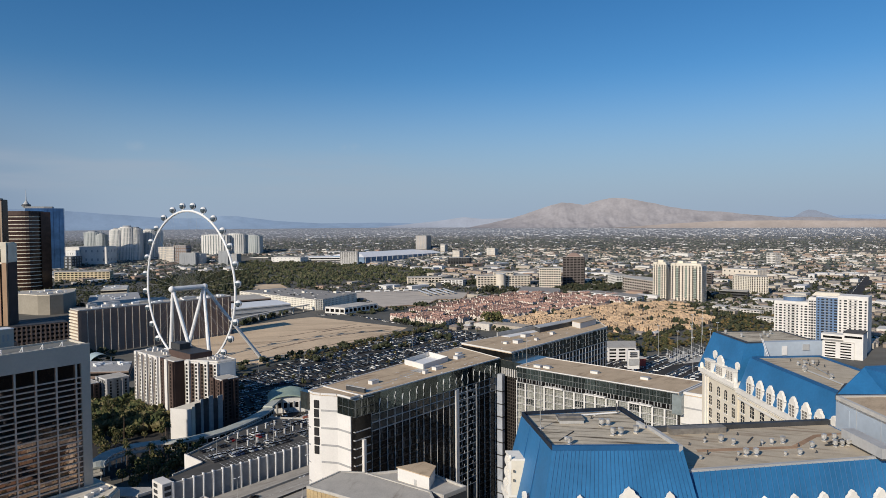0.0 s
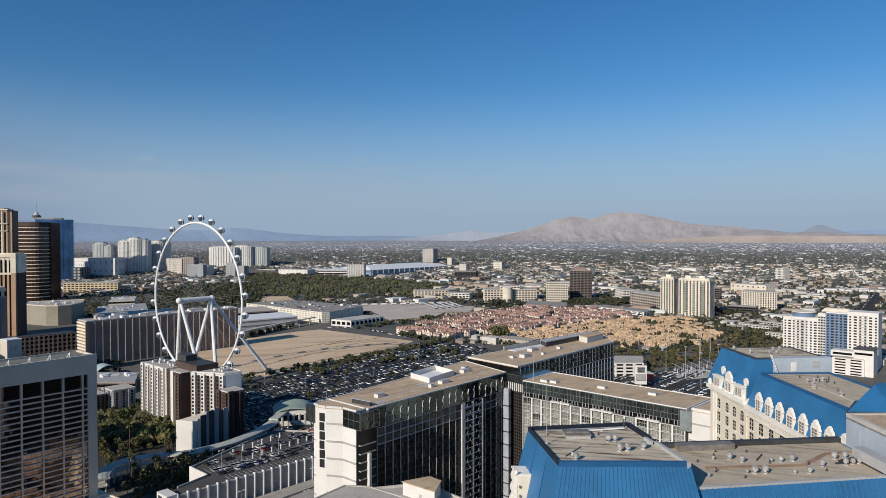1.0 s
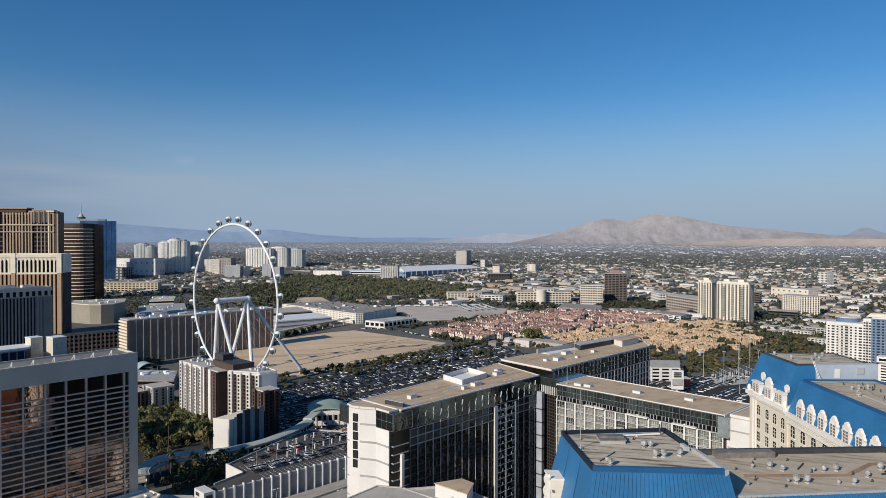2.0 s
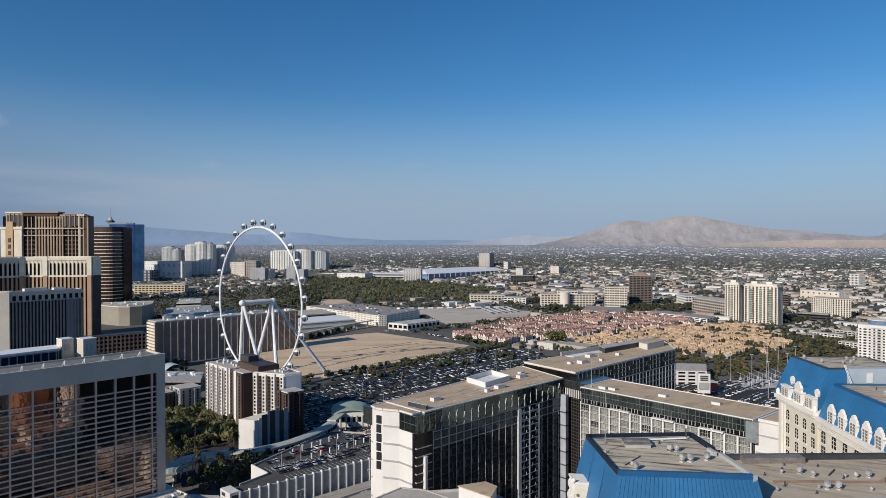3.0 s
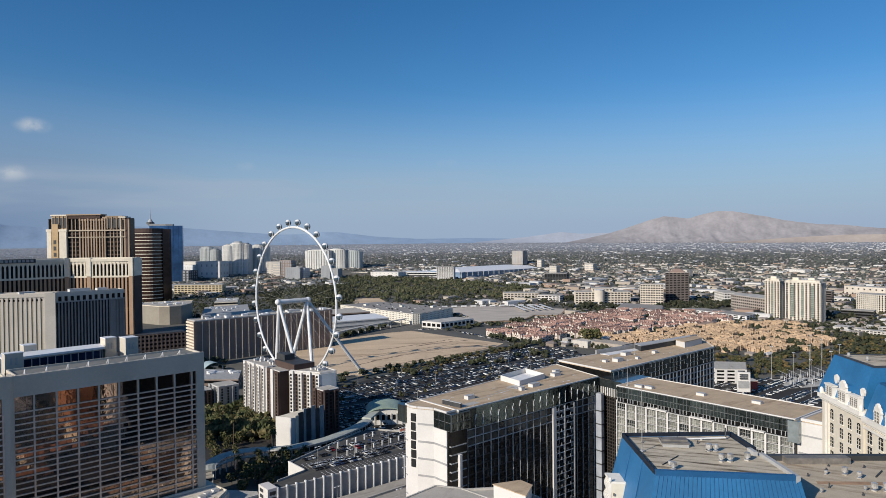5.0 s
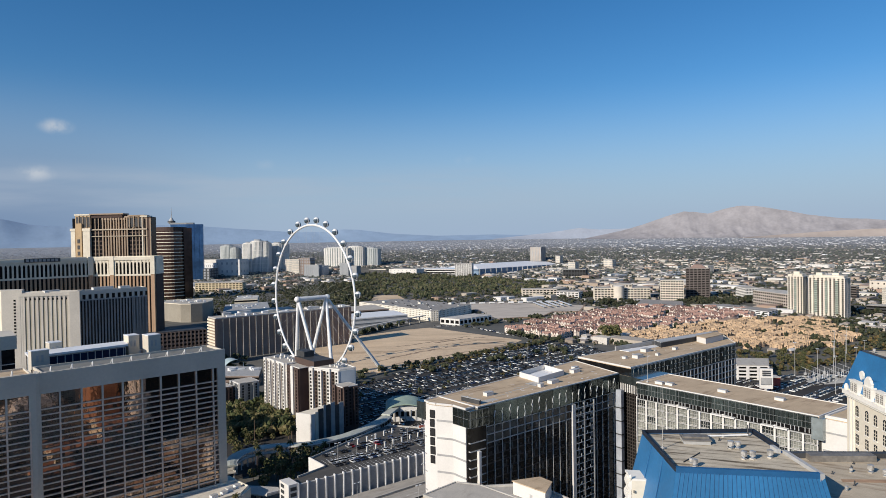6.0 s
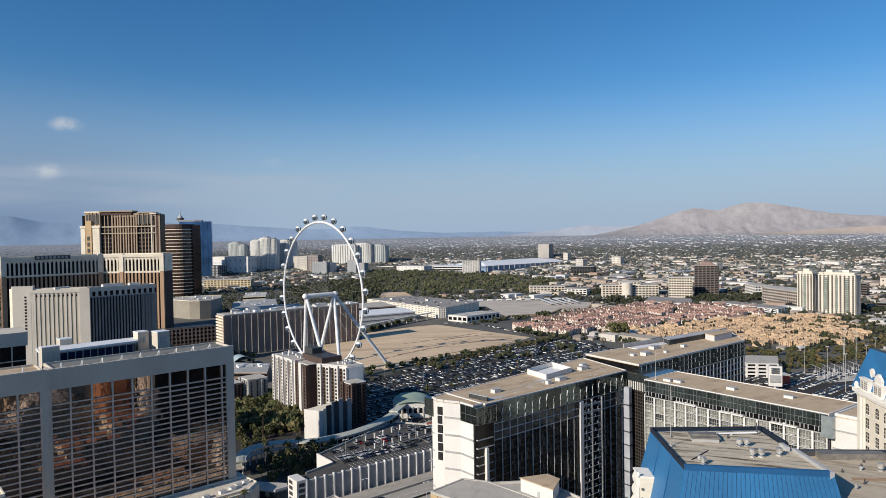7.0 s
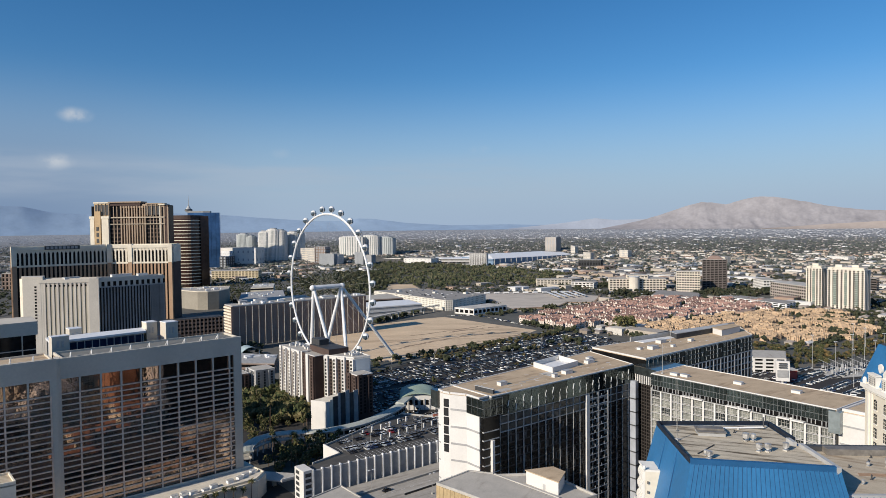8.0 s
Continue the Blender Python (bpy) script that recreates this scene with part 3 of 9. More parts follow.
for i in range(28):
    a = (i + 0.5) * 94 / 28
    part("column", Shape().wallbox(E0, E1, a - 0.3, a + 0.3, 0, 0.5, 60, 79), GREY if i % 2 else WHITE, slab)
    part("window_pane", Shape().wallbox(E0, E1, a - 1.5, a + 1.5, 0.05, 0.3, 79.6, 86.6), RIPPLE, slab)
    part("window_pane", Shape().wallbox(E0, E1, a - 1.1, a + 1.1, 0.05, 0.2, 70.6, 72.6), COOLGLASS, slab)
    part("window_pane", Shape().wallbox(E0, E1, a - 1.1, a + 1.1, 0.05, 0.2, 73.6, 75.6), PANEL if i % 3 else COOLGLASS, slab)
# thin grey strips built in place of reflections on the glass
glint = Shape()
for i in range(28):
    a = (i + 0.5) * 94 / 28
    for z, h in ((79.9, 2.0), (82.2, 1.9), (84.4, 1.9)):
        if (i * 7 + int(z)) % 5:
            glint.wallbox(E0, E1, a - 1.3 + 0.3 * (i % 3), a + 1.2, 0.28, 0.4, z + h - 0.1, z + h + 0.06)
            glint.wallbox(E0, E1, a - 0.1 + 0.2 * (i % 4), a + 0.04 + 0.2 * (i % 4), 0.28, 0.4, z, z + h)
part("glass_joint", glint, GREY, slab, "grey strips standing in for glints on the glass storeys")["kind"] = "stuff"
for z in (70, 73, 76, 79):
    part("floor_band", Shape().wallbox(E0, E1, 0, 94, 0, 0.45, z, z + 0.4), GREY, slab)
part("east_screen", Shape().prism([(276, 203.2), (300, 201.2), (362, 195.6), (362, 196.4), (276, 204)], 87, 89.2), BANDGREY, slab, "pale roof screen wall")
part("roof_strip", Shape().prism([(278, 197), (340, 192.2), (345, 195.4), (278, 202.6)], 87.02, 87.25), STEEL, slab, "white roof strip")
# south wing
SWING = [(230.5, 90), (253, 89), (254, 160), (230.5, 160)]
part("south_wing", Shape().prism(SWING, 0, 84.2), GLASS, slab)
roof(slab, SWING, 85, h=0.25, edge=WHITE, w=0.35)
W0, W1 = (230.5, 159.6), (230.5, 90.2)
n_bay = 15
bw = length(W0, W1) / n_bay
for i in range(n_bay + 1):
    a = i * bw
    part("white_column", Shape().wallbox(W0, W1, max(0, a - 0.34), min(69.4, a + 0.34), -0.05, 0.75, 0, 78.6 if i % 4 else 79.4), WHITE, slab)
    if i == n_bay:
        continue
    for j in range(7):
        z = 76.0 - j * 3.0
        part("window_panel", Shape().wallbox(W0, W1, a + 0.6, a + bw - 0.6, 0.1, 0.35, z, z + 2.1), PANEL if (i * 5 + j * 3) % 11 else COOLGLASS, slab)
    part("parapet_pane", Shape().wallbox(W0, W1, a + 0.08, a + bw - 0.08, 0.15, 0.4, 80.6, 84.8), RIPPLE, slab)
    for k in range(3):
        part("window_frame", Shape().wallbox(W0, W1, a + 0.5 + k * 1.3, a + 0.75 + k * 1.3, 0.2, 0.55, 79.0, 80.6), GREY, slab)
sash = Shape()
for i in range(n_bay):
    for j in range(5):
        z = 76.0 - j * 3.0
        for k in range(1, 4):
            sash.wallbox(W0, W1, i * bw + 0.6 + k * 0.86 - 0.05, i * bw + 0.6 + k * 0.86 + 0.05, 0.3, 0.42, z, z + 2.1)
        sash.wallbox(W0, W1, i * bw + 0.6, (i + 1) * bw - 0.6, 0.3, 0.42, z + 0.7 + 0.2 * ((i + j) % 3), z + 0.78 + 0.2 * ((i + j) % 3))
        sash.wallbox(W0, W1, i * bw + 0.9, (i + 1) * bw - 0.9, 0.3, 0.75, z - 0.12, z)
part("window_sash", sash, RAILGREY, slab, "thin pale sashes and sills")["kind"] = "stuff"
for i in (3, 4, 7, 8, 11, 12):
    part("canopy", Shape().wallbox(W0, W1, i * bw + 0.1, (i + 1) * bw - 0.1, 0, 1.6, 78.6, 79.1), WHITE, slab)
for j in range(8):
    z = 78.3 - j * 3.0
    part("floor_band", Shape().wallbox(W0, W1, 0, 69.4, -0.05, 0.5, z, z + 0.35), GREY, slab)
for k in range(52):
    part("mullion", Shape().wallbox(W0, W1, 0.4 + k * 1.33, 0.5 + k * 1.33, 0.3, 0.5, 80.6, 84.8 if k % 3 else 83.0), CHARCOAL, slab)
for z in (80.5, 82.6, 84.8):
    part("glass_rail", Shape().wallbox(W0, W1, 0, 69.4, 0, 0.5, z, z + 0.12), CHARCOAL, slab)
part("corner_glass", Shape().prism([(229.4, 88.5), (233.5, 88.5), (233.5, 92), (229.4, 92)], 77.5, 84.6), material("pale_sheer_glass", (0.30, 0.345, 0.35), 0.1, 0.15, 0.3, 1.0, 0.1, 0.3, 0.8), slab, "grey glass corner parapet")
s_end = part("south_end_wall", Shape().prism([(231.2, 72), (252.5, 72), (252.5, 88.4), (231.8, 89.8)], 0, 84.2), WHITE, slab, "white stucco end wall")
# shadow lines again, painted as grey strips
for z in (80, 74, 68, 62):
    part("band", Shape().wallbox((231.7, 89.6), (231.2, 72.2), 0.2, 17, -0.05, 0.12, z - 0.25, z + 0.25), BANDGREY, s_end)
roof(slab, [(232, 74), (252, 74), (252, 88), (232.4, 89)], 84.9, deck=ROOFTAN, edge=WHITE, h=0.5)


# ---- roof gear, each a thing of its own ----
def roof_unit(x, y, z, lx, ly, h, yaw, mat=WHITE, label="white roof unit on a gravel roof"):
    u = thing("roof_unit", label, "roof unit", (x, y, z), "roof units")
    part("case", Shape().block(x, y, z, lx, ly, h, yaw), mat, u)
    part("lid", Shape().block(x, y, z + h, lx * 1.06, ly * 1.06, 0.15, yaw), GREY, u)
    part("foot", Shape().block(x, y, z - 0.02, lx * 0.8, ly * 0.8, 0.1, yaw), DARK, u)
    return u


rr = random.Random(21)
bits = Shape()
for i in range(46):
    x, y = rr.uniform(158, 238), rr.uniform(176.5, 192)
    bits.block(x, y, 85.0, rr.uniform(0.3, 1.8), rr.uniform(0.15, 0.5), 0.04, rr.uniform(-20, 20))
for i in range(30):
    x, y = rr.uniform(250, 335), rr.uniform(176.5, 194)
    bits.block(x, y, 87.0, rr.uniform(0.3, 1.6), rr.uniform(0.15, 0.5), 0.04, rr.uniform(-20, 20))
part("roof_patch", bits, STEEL, slab, "scattered white sealant patches")["kind"] = "stuff"
roof_unit(159, 181.5, 85, 0.8, 9.0, 1.6, 6, DARK, "dark low screen wall on the gravel roof")
pale = Shape()
for x, y, lx, ly in ((165, 179, 9, 3), (199, 187, 7, 5), (186, 184, 14, 0.5), (192, 186.5, 12, 0.4), (176, 182, 10, 0.4)):
    pale.block(x, y, 85.0, lx, ly, 0.05, 3)
part("pale_patch", pale, CONCRETE, slab, "pale bare patches of roof")["kind"] = "stuff"
pent = thing("roof_enclosure", "white walled roof enclosure on the gravel roof", "roof enclosure", (212, 196, 85))
for p0, p1 in (((203.4, 200.1), (201, 186.8)), ((201, 186.8), (219.9, 189.3)), ((219.9, 189.3), (223, 203.6)), ((223, 203.6), (203.4, 200.1))):
    part("screen_wall", Shape().wallbox(p0, p1, 0, length(p0, p1), -0.3, 0, 85, 87.2), WHITE, pent)
part("inner_deck", Shape().prism([(203.2, 199.6), (201.4, 187.3), (219.5, 189.8), (222.5, 203)], 85.02, 85.2), STEEL, pent)
for x, y, lx, ly in ((171, 185, 3.5, 2.2), (205, 182.4, 4.5, 2.4), (228, 190, 4.5, 2.4), (233, 194, 3, 2), (196, 181, 2, 1.6)):
    roof_unit(x, y, 85, lx, ly, 1.3, 2)
for x, y, lx, ly, h in ((268, 185, 5, 3, 1.5), (285, 192, 5, 3, 1.5), (280, 182, 2, 1.5, 1), (300, 185, 2.5, 2, 1.2), (262, 188, 2, 2, 1)):
    roof_unit(x, y, 87, lx, ly, h, 2)
house1 = thing("roof_house", "white lift house on the gravel roof", "roof house", (338, 186, 87))
part("case", Shape().prism([(326, 183), (346, 184), (350, 190), (330, 190.5)], 87, 90), WHITE, house1)
part("lid", Shape().prism([(325.6, 182.7), (346.4, 183.6), (350.4, 190.3), (329.8, 190.9)], 90, 90.3), ROOFTAN, house1)
house2 = thing("roof_house", "dark grey lift house on the gravel roof", "roof house", (322, 194, 87))
part("case", Shape().prism([(300, 193), (346, 190.8), (352, 194.6), (304, 199)], 87, 89.6), DARK, house2)
part("lid", Shape().prism([(299.6, 192.7), (346.4, 190.5), (352.4, 194.9), (303.6, 199.4)], 89.6, 89.9), GREY, house2)
for x, y in ((235, 152), (236, 148), (240, 128), (243, 108)):
    roof_unit(x, y, 85, 3.2, 2.0, 0.9, 90)
for x, y, z, h in ((234, 157, 85, 12), (290, 190, 87, 7)):
    mast = thing("roof_mast", "thin grey mast on the hotel roof", "mast", (x, y, z))
    part("pole", Shape().tube((x, y, z), (x, y, z + h), 0.12, 0.06), GREY, mast)
    part("base", Shape().block(x, y, z, 0.8, 0.8, 0.4), GREY, mast)

# ---- low block in front of the glass wing ----
low = thing("low_annex", "low annex with pale membrane roof and white plant house", "annex", (140, 150, 0))
LOWP = [(128.1, 170.7), (143.3, 172.4), (148.2, 165), (150.5, 137), (136.6, 118)]
part("body", Shape().prism(LOWP, 0, 61.2), material("rust_orange_stucco", (0.34, 0.17, 0.10), 0.9, 0.15, 0.2, 1.0), low)
roof(low, LOWP, 62, deck=ROOFGREY, edge=CONCRETE, h=0.25)
TANPANEL = material("tan_ribbed_panel", (0.44, 0.33, 0.18), 0.8, 0.15, 0.3, 1.5)
for i in range(33):
    part("fascia_panel", Shape().wallbox(LOWP[0], LOWP[4], 0.2 + i * 1.6, 1.7 + i * 1.6, -0.02, 0.2, 52.5, 61.3), TANPANEL, low)
LOW2 = [(148.5, 165), (163.5, 155), (162, 132), (152, 133)]
part("rear_body", Shape().prism(LOW2, 0, 60.2), DARK, low)
roof(low, LOW2, 61, deck=ROOFGREY, edge=CONCRETE, h=0.7)
part("plant_house", Shape().prism([(152.4, 153.6), (153.0, 140), (161.0, 144.6), (161.4, 150)], 61, 65.2), WHITE, low, "white plant house")
part("plant_roof", Shape().prism([(152.1, 153.9), (152.8, 139.6), (161.3, 144.4), (161.7, 150.2)], 65.2, 65.5), ROOFTAN, low)
part("plant_door", Shape().wallbox((152.4, 153.6), (153.0, 140), 7.2, 8.3, -0.02, 0.06, 61, 63), GREY, low)
# ---- blue mansard hotel ----
BLUESEAM = material("blue_roof_seam", (0.018, 0.10, 0.24), 0.5, 0.1, 0.2, 2.0)
WINDOW = material("window_glass", (0.03, 0.033, 0.036), 0.08, 0.3, 0.5, 1.0, 0, 0, 0.6)
LOUVRE = material("grey_brown_shutter", (0.19, 0.175, 0.155), 0.6, 0.2, 0.5, 2.0)
PALEBLUE = material("pale_blue_grey_wall", (0.40, 0.46, 0.52), 0.8, 0.06, 0.15, 1.2)
ORNAMENT = material("white_cast_stone", (0.80, 0.76, 0.68), 0.8, 0.06, 0.2, 2.0)
hotel = thing("mansard_hotel", "cream stone hotel with blue seamed mansard roofs", "hotel", (110, 30, 0))


def quad(x, y, lx, ly, yaw=0.0):
    c, s = math.cos(radians(yaw)), math.sin(radians(yaw))
    return [(x + a * c - b * s, y + a * s + b * c) for a, b in ((-lx / 2, -ly / 2), (lx / 2, -ly / 2), (lx / 2, ly / 2), (-lx / 2, ly / 2))]


def lerp(a, b, k):
    return tuple(x + (y - x) * k for x, y in zip(a, b))


def slope_seams(parent, b0, b1, t0, t1, zb, zt, n):
    """Standing seams up a mansard face from its lower edge b0-b1 to its upper edge t0-t1."""
    for i in range(1, n):
        k = i / n
        p = (*lerp(b0, b1, k), zb)
        q = (*lerp(t0, t1, k), zt)
        part("seam", Shape().tube(p, q, 0.06, n=4), BLUESEAM, parent)


def mansard(parent, lower, upper, zb, zt, seams):
    m = part("mansard_roof", Shape().taper(lower, zb, upper, zt), BLUE, parent, "blue metal mansard roof")
    for i, n in seams:
        j = (i + 1) % len(lower)
        slope_seams(m, lower[i], lower[j], upper[i], upper[j], zb, zt, n)
    return m


def rim(parent, poly, z, mat, h=0.7, w=0.5, skip=()):
    for i in range(len(poly)):
        if i in skip:
            continue
        p0, p1 = poly[i], poly[(i + 1) % len(poly)]
        part("roof_rim", Shape().wallbox(p0, p1, 0, length(p0, p1) - w, -w, 0.02, z - 0.6, z + h), mat, parent)


def dormer(parent, p, n, z, w=2.1, h=3.6, deep=2.2, win=True):
    """A white gabled dormer at plan point p on the roof's lower edge, facing along n."""
    n = Vector(n).normalized()
    d = Vector((-n.y, n.x))
    s = Shape()
    half = [(0.5, 0), (0.5, 0.1), (0.44, 0.14), (0.44, 0.5), (0.5, 0.56), (0.4, 0.66), (0.36, 0.78), (0.22, 0.84), (0.16, 0.93), (0.07, 0.96)]
    prof = [(w * a, h * b) for a, b in half] + [(0, h)] + [(-w * a, h * b) for a, b in half[::-1]]
    m = len(prof)
    for o in (0.25, -0.3):
        for a, b in prof:
            q = Vector(p) + d * a + n * o
            s.v.append((q.x, q.y, z + b))
    s.f += [tuple(range(m)), tuple(range(2 * m - 1, m - 1, -1))]
    s.f += [(i, m + i, m + (i + 1) % m, (i + 1) % m) for i in range(m)]
    dm = part("dormer", s, ORNAMENT, parent, "white cast stone dormer")
    c0, c1 = Vector(p) - d * (w * 0.4), Vector(p) + d * (w * 0.4)
    part("cheek", Shape().wallbox(c0, c1, 0, w * 0.8, -deep, -0.25, z, z + h * 0.7), BLUE, dm)
    if win:
        p0 = Vector(p) - d * (w * 0.27)
        p1 = Vector(p) + d * (w * 0.27)
        le = w * 0.54
        part("window", Shape().wallbox(p0, p1, 0, le, 0.2, 0.32, z + 0.35, z + h * 0.62), LOUVRE, dm)
        for k in range(5):
            zz = z + 0.35 + k * (h * 0.62 - 0.35) / 4
            part("glazing_bar", Shape().wallbox(p0, p1, -0.05, le + 0.05, 0.3, 0.37, zz - 0.05, zz + 0.05), ORNAMENT, dm)
        part("glazing_bar", Shape().wallbox(p0, p1, le / 2 - 0.05, le / 2 + 0.05, 0.3, 0.37, z + 0.35, z + h * 0.62), ORNAMENT, dm)
    return dm


def arched_window(parent, p0, p1, a, z, w=1.25, h=2.5, arch=True):
    wdw = part("window", Shape().wallbox(p0, p1, a - w / 2, a + w / 2, -0.05, 0.05, z, z + h * (0.8 if arch else 1)), WINDOW, parent)
    if arch:
        d = (Vector(p1) - Vector(p0)).normalized()
        nn = Vector((d.y, -d.x))
        s = Shape()
        c = Vector(p0) + d * a
        pts = [(math.cos(math.pi * k / 8) * w / 2, math.sin(math.pi * k / 8) * h * 0.25) for k in range(9)]
        for o in (0.05, -0.05):
            for u, v in pts:
                q = c + d * u + nn * o
                s.v.append((q.x, q.y, z + h * 0.8 + v))
        s.f += [tuple(range(8, -1, -1)), tuple(range(9, 18))]
        s.f += [(i, i + 1, i + 10, i + 9) for i in range(8)]
        part("window_head", s, WINDOW, wdw)
    part("sill", Shape().wallbox(p0, p1, a - w / 2 - 0.15, a + w / 2 + 0.15, 0, 0.2, z - 0.22, z), ORNAMENT, wdw)
    part("mullion", Shape().wallbox(p0, p1, a - 0.06, a + 0.06, 0.04, 0.09, z, z + h * 0.9), CREAM, wdw)
    for k in (0.35, 0.7):
        part("glazing_bar", Shape().wallbox(p0, p1, a - w / 2, a + w / 2, 0.04, 0.09, z + h * k - 0.05, z + h * k + 0.05), CREAM, wdw)
    return wdw


def shield(parent, p, n, z, w, h):
    """A flat cast stone shield that hangs on a roof face."""
    n = Vector(n).normalized()
    d = Vector((-n.y, n.x))
    prof = [(0, 0), (0.34, 0.22), (0.5, 0.55), (0.46, 0.82), (0.22, 0.9), (0, 1), (-0.22, 0.9), (-0.46, 0.82), (-0.5, 0.55), (-0.34, 0.22)]
    s = Shape()
    m = len(prof)
    for o in (0.2, -0.25):
        for a, b in prof:
            q = Vector(p) + d * (a * w) + n * o
            s.v.append((q.x, q.y, z + b * h))
    s.f += [tuple(range(m)), tuple(range(2 * m - 1, m - 1, -1))]
    s.f += [(i, m + i, m + (i + 1) % m, (i + 1) % m) for i in range(m)]
    sh = part("shield", s, ORNAMENT, parent, "white cast stone shield")
    e0, e1 = Vector(p) - d * w * 0.2, Vector(p) + d * w * 0.2
    part("crest_plate", Shape().wallbox(tuple(e1), tuple(e0), 0, w * 0.4, 0.1, 0.26, z + h * 0.35, z + h * 0.75), GREY, sh)


# near pavilion
P1 = [(70.2, 43.3), (80.9, 31.0), (92.3, 44.9), (80.4, 54.9)]
P1L = [(66.6, 43.4), (80.8, 27.2), (96, 45.2), (80.6, 58.6)]
part("pavilion_wall", Shape().prism([(67.4, 43.4), (80.8, 28.0), (95, 45), (80.5, 57.6)], 0, 106), CREAM, hotel, "cream stone pavilion wall")
mansard(hotel, P1L, P1, 105.5, 117.6, [(0, 34), (3, 3)])
part("pavilion_deck", Shape().prism([(70.9, 43.3), (80.9, 31.8), (91.5, 44.8), (80.4, 54.1)], 117.0, 117.66), WEATHERED, hotel, "weathered grey membrane roof")
rim(hotel, P1, 117.8, BLUESEAM, h=0.35, skip=(1, 2, 3))
NAVY = material("dark_navy_coping", (0.012, 0.017, 0.028), 0.6, 0.2, 0.5, 2.0)
rim(hotel, P1, 117.8, NAVY, h=0.3, w=0.22, skip=(0, 1))
part("roof_rim", Shape().wallbox(P1[1], P1[2], 0, 8.6, -0.5, 0.02, 117.2, 118.1), GREY, hotel)
part("roof_rim", Shape().wallbox(P1[1], P1[2], 10.4, 17.4, -0.4, 0.02, 117.2, 118.2), NAVY, hotel)
part("roof_rim", Shape().wallbox(P1[1], P1[2], 8.6, 10.4, -1.2, -0.7, 117.2, 118.2), GREY, hotel)
# projecting cream bay with a gable on the pavilion's north-west face
out = Vector((-0.735, 0.678))
g_in, g_out = Vector((77.0, 50.45)), Vector((74.75, 53.2))
along_g = Vector((0.678, 0.735))


def gable_plan(lo, hi, deep):
    """Plan of a slice of the bay, from lo to hi along its side wall and so deep behind it."""
    p0, p1 = g_in + (g_out - g_in) * lo, g_in + (g_out - g_in) * hi
    return [tuple(p0), tuple(p1), tuple(p1 + along_g * deep), tuple(p0 + along_g * deep)]


part("gable_bay", Shape().prism(gable_plan(-0.28, 1.0, 3.6), 0, 107.50), CREAM, hotel, "cream stone gable bay")
part("bay_cornice", Shape().prism(gable_plan(-0.34, 1.1, 3.8), 107.10, 107.80), ORNAMENT, hotel)
part("bay_cornice", Shape().prism(gable_plan(-0.3, 1.05, 3.7), 106.50, 106.85), ORNAMENT, hotel)
for lo, hi, z0, z1 in ((-0.2, 0.94, 107.8, 109.5), (-0.14, 0.92, 109.5, 111.5), (-0.26, 0.9, 111.5, 112.7)):
    part("gable_head", Shape().prism(gable_plan(lo, hi, 3.4), z0, z1), CREAM, hotel)
part("gable_cap", Shape().prism(gable_plan(-0.3, 0.95, 3.5), 112.70, 112.95), ORNAMENT, hotel)
wave = Shape()
for k in range(26):
    z = 107.8 + k * 0.2
    bulge = 0.05 + 0.09 * abs(math.sin((z - 107.8) * 1.9)) - 0.018 * (z - 107.8)
    wave.prism(gable_plan(0.9, 0.96 + bulge, 2.6), z, z + 0.2)
part("scroll_edge", wave, ORNAMENT, hotel, "cast stone scrolls along the gable edge")
q = g_in + (g_out - g_in) * 0.94
part("urn", Shape().ball((q.x, q.y, 113.2), 0.24, 10, 6, 1.4), ORNAMENT, hotel)
for z in (109.8, 111.1):
    part("side_vent", Shape().wallbox(tuple(g_out), tuple(g_in), 0.55, 0.8, -0.02, 0.24, z, z + 0.3), LOUVRE, hotel)
for z in (95.0, 99.0, 102.6):
    part("bay_panel", Shape().wallbox(tuple(g_out), tuple(g_in), 0.7, 3.1, -0.02, 0.1, z, z + 3.0), ORNAMENT, hotel)
for k in range(9):
    part("bay_dentil", Shape().wallbox(tuple(g_out), tuple(g_in), 0.1 + k * 0.4, 0.3 + k * 0.4, -0.02, 0.16, 106.0, 106.4), ORNAMENT, hotel)
shield(hotel, (71.6, 48.5), (-0.74, 0.67), 108.9, 1.1, 1.7)
n_sw = (-0.755, -0.656)
for x, y, z, w, h in ((71.0, 39.8, 108.2, 2.2, 4.4), (74.8, 35.2, 108.6, 3.2, 5.0), (78.1, 31.4, 108.4, 2.2, 4.6)):
    dormer(hotel, (x, y), n_sw, z, w, h, 2.6)

# near wing
P2 = [(81.0, 31.2), (104.5, 11.7), (115.4, 21.8), (94, 41.4)]
P2L = [(78.8, 28.6), (102.4, 9.0), (115.4, 21.8), (94, 41.4)]
part("wing_wall", Shape().prism([(79.6, 29.4), (103.0, 9.8), (115.2, 21.6), (94, 41.0)], 0, 104), CREAM, hotel)
mansard(hotel, P2L, P2, 103, 114.6, [(0, 40)])
part("wing_deck", Shape().prism([(81.6, 31.4), (104.6, 12.4), (114.9, 21.8), (94, 40.8)], 114.0, 114.66), WEATHERED2, hotel, "tan gravel roof with rusty streak")
RUST = material("rusty_stain", (0.36, 0.23, 0.14), 0.95, 0.2, 0.3, 1.5)
part("roof_stain", Shape().prism([(90.4, 32.8), (94.5, 29.0), (100.2, 23.2), (107.7, 22.0), (111.5, 19.0), (110.6, 18.9), (106.8, 21.4), (99.7, 22.4), (93.3, 28.6), (89.6, 32.3)], 114.662, 114.672), RUST, hotel, "rust-brown streak on the roof")
rim(hotel, P2, 114.7, GREY, h=0.12, skip=(1, 2, 3))
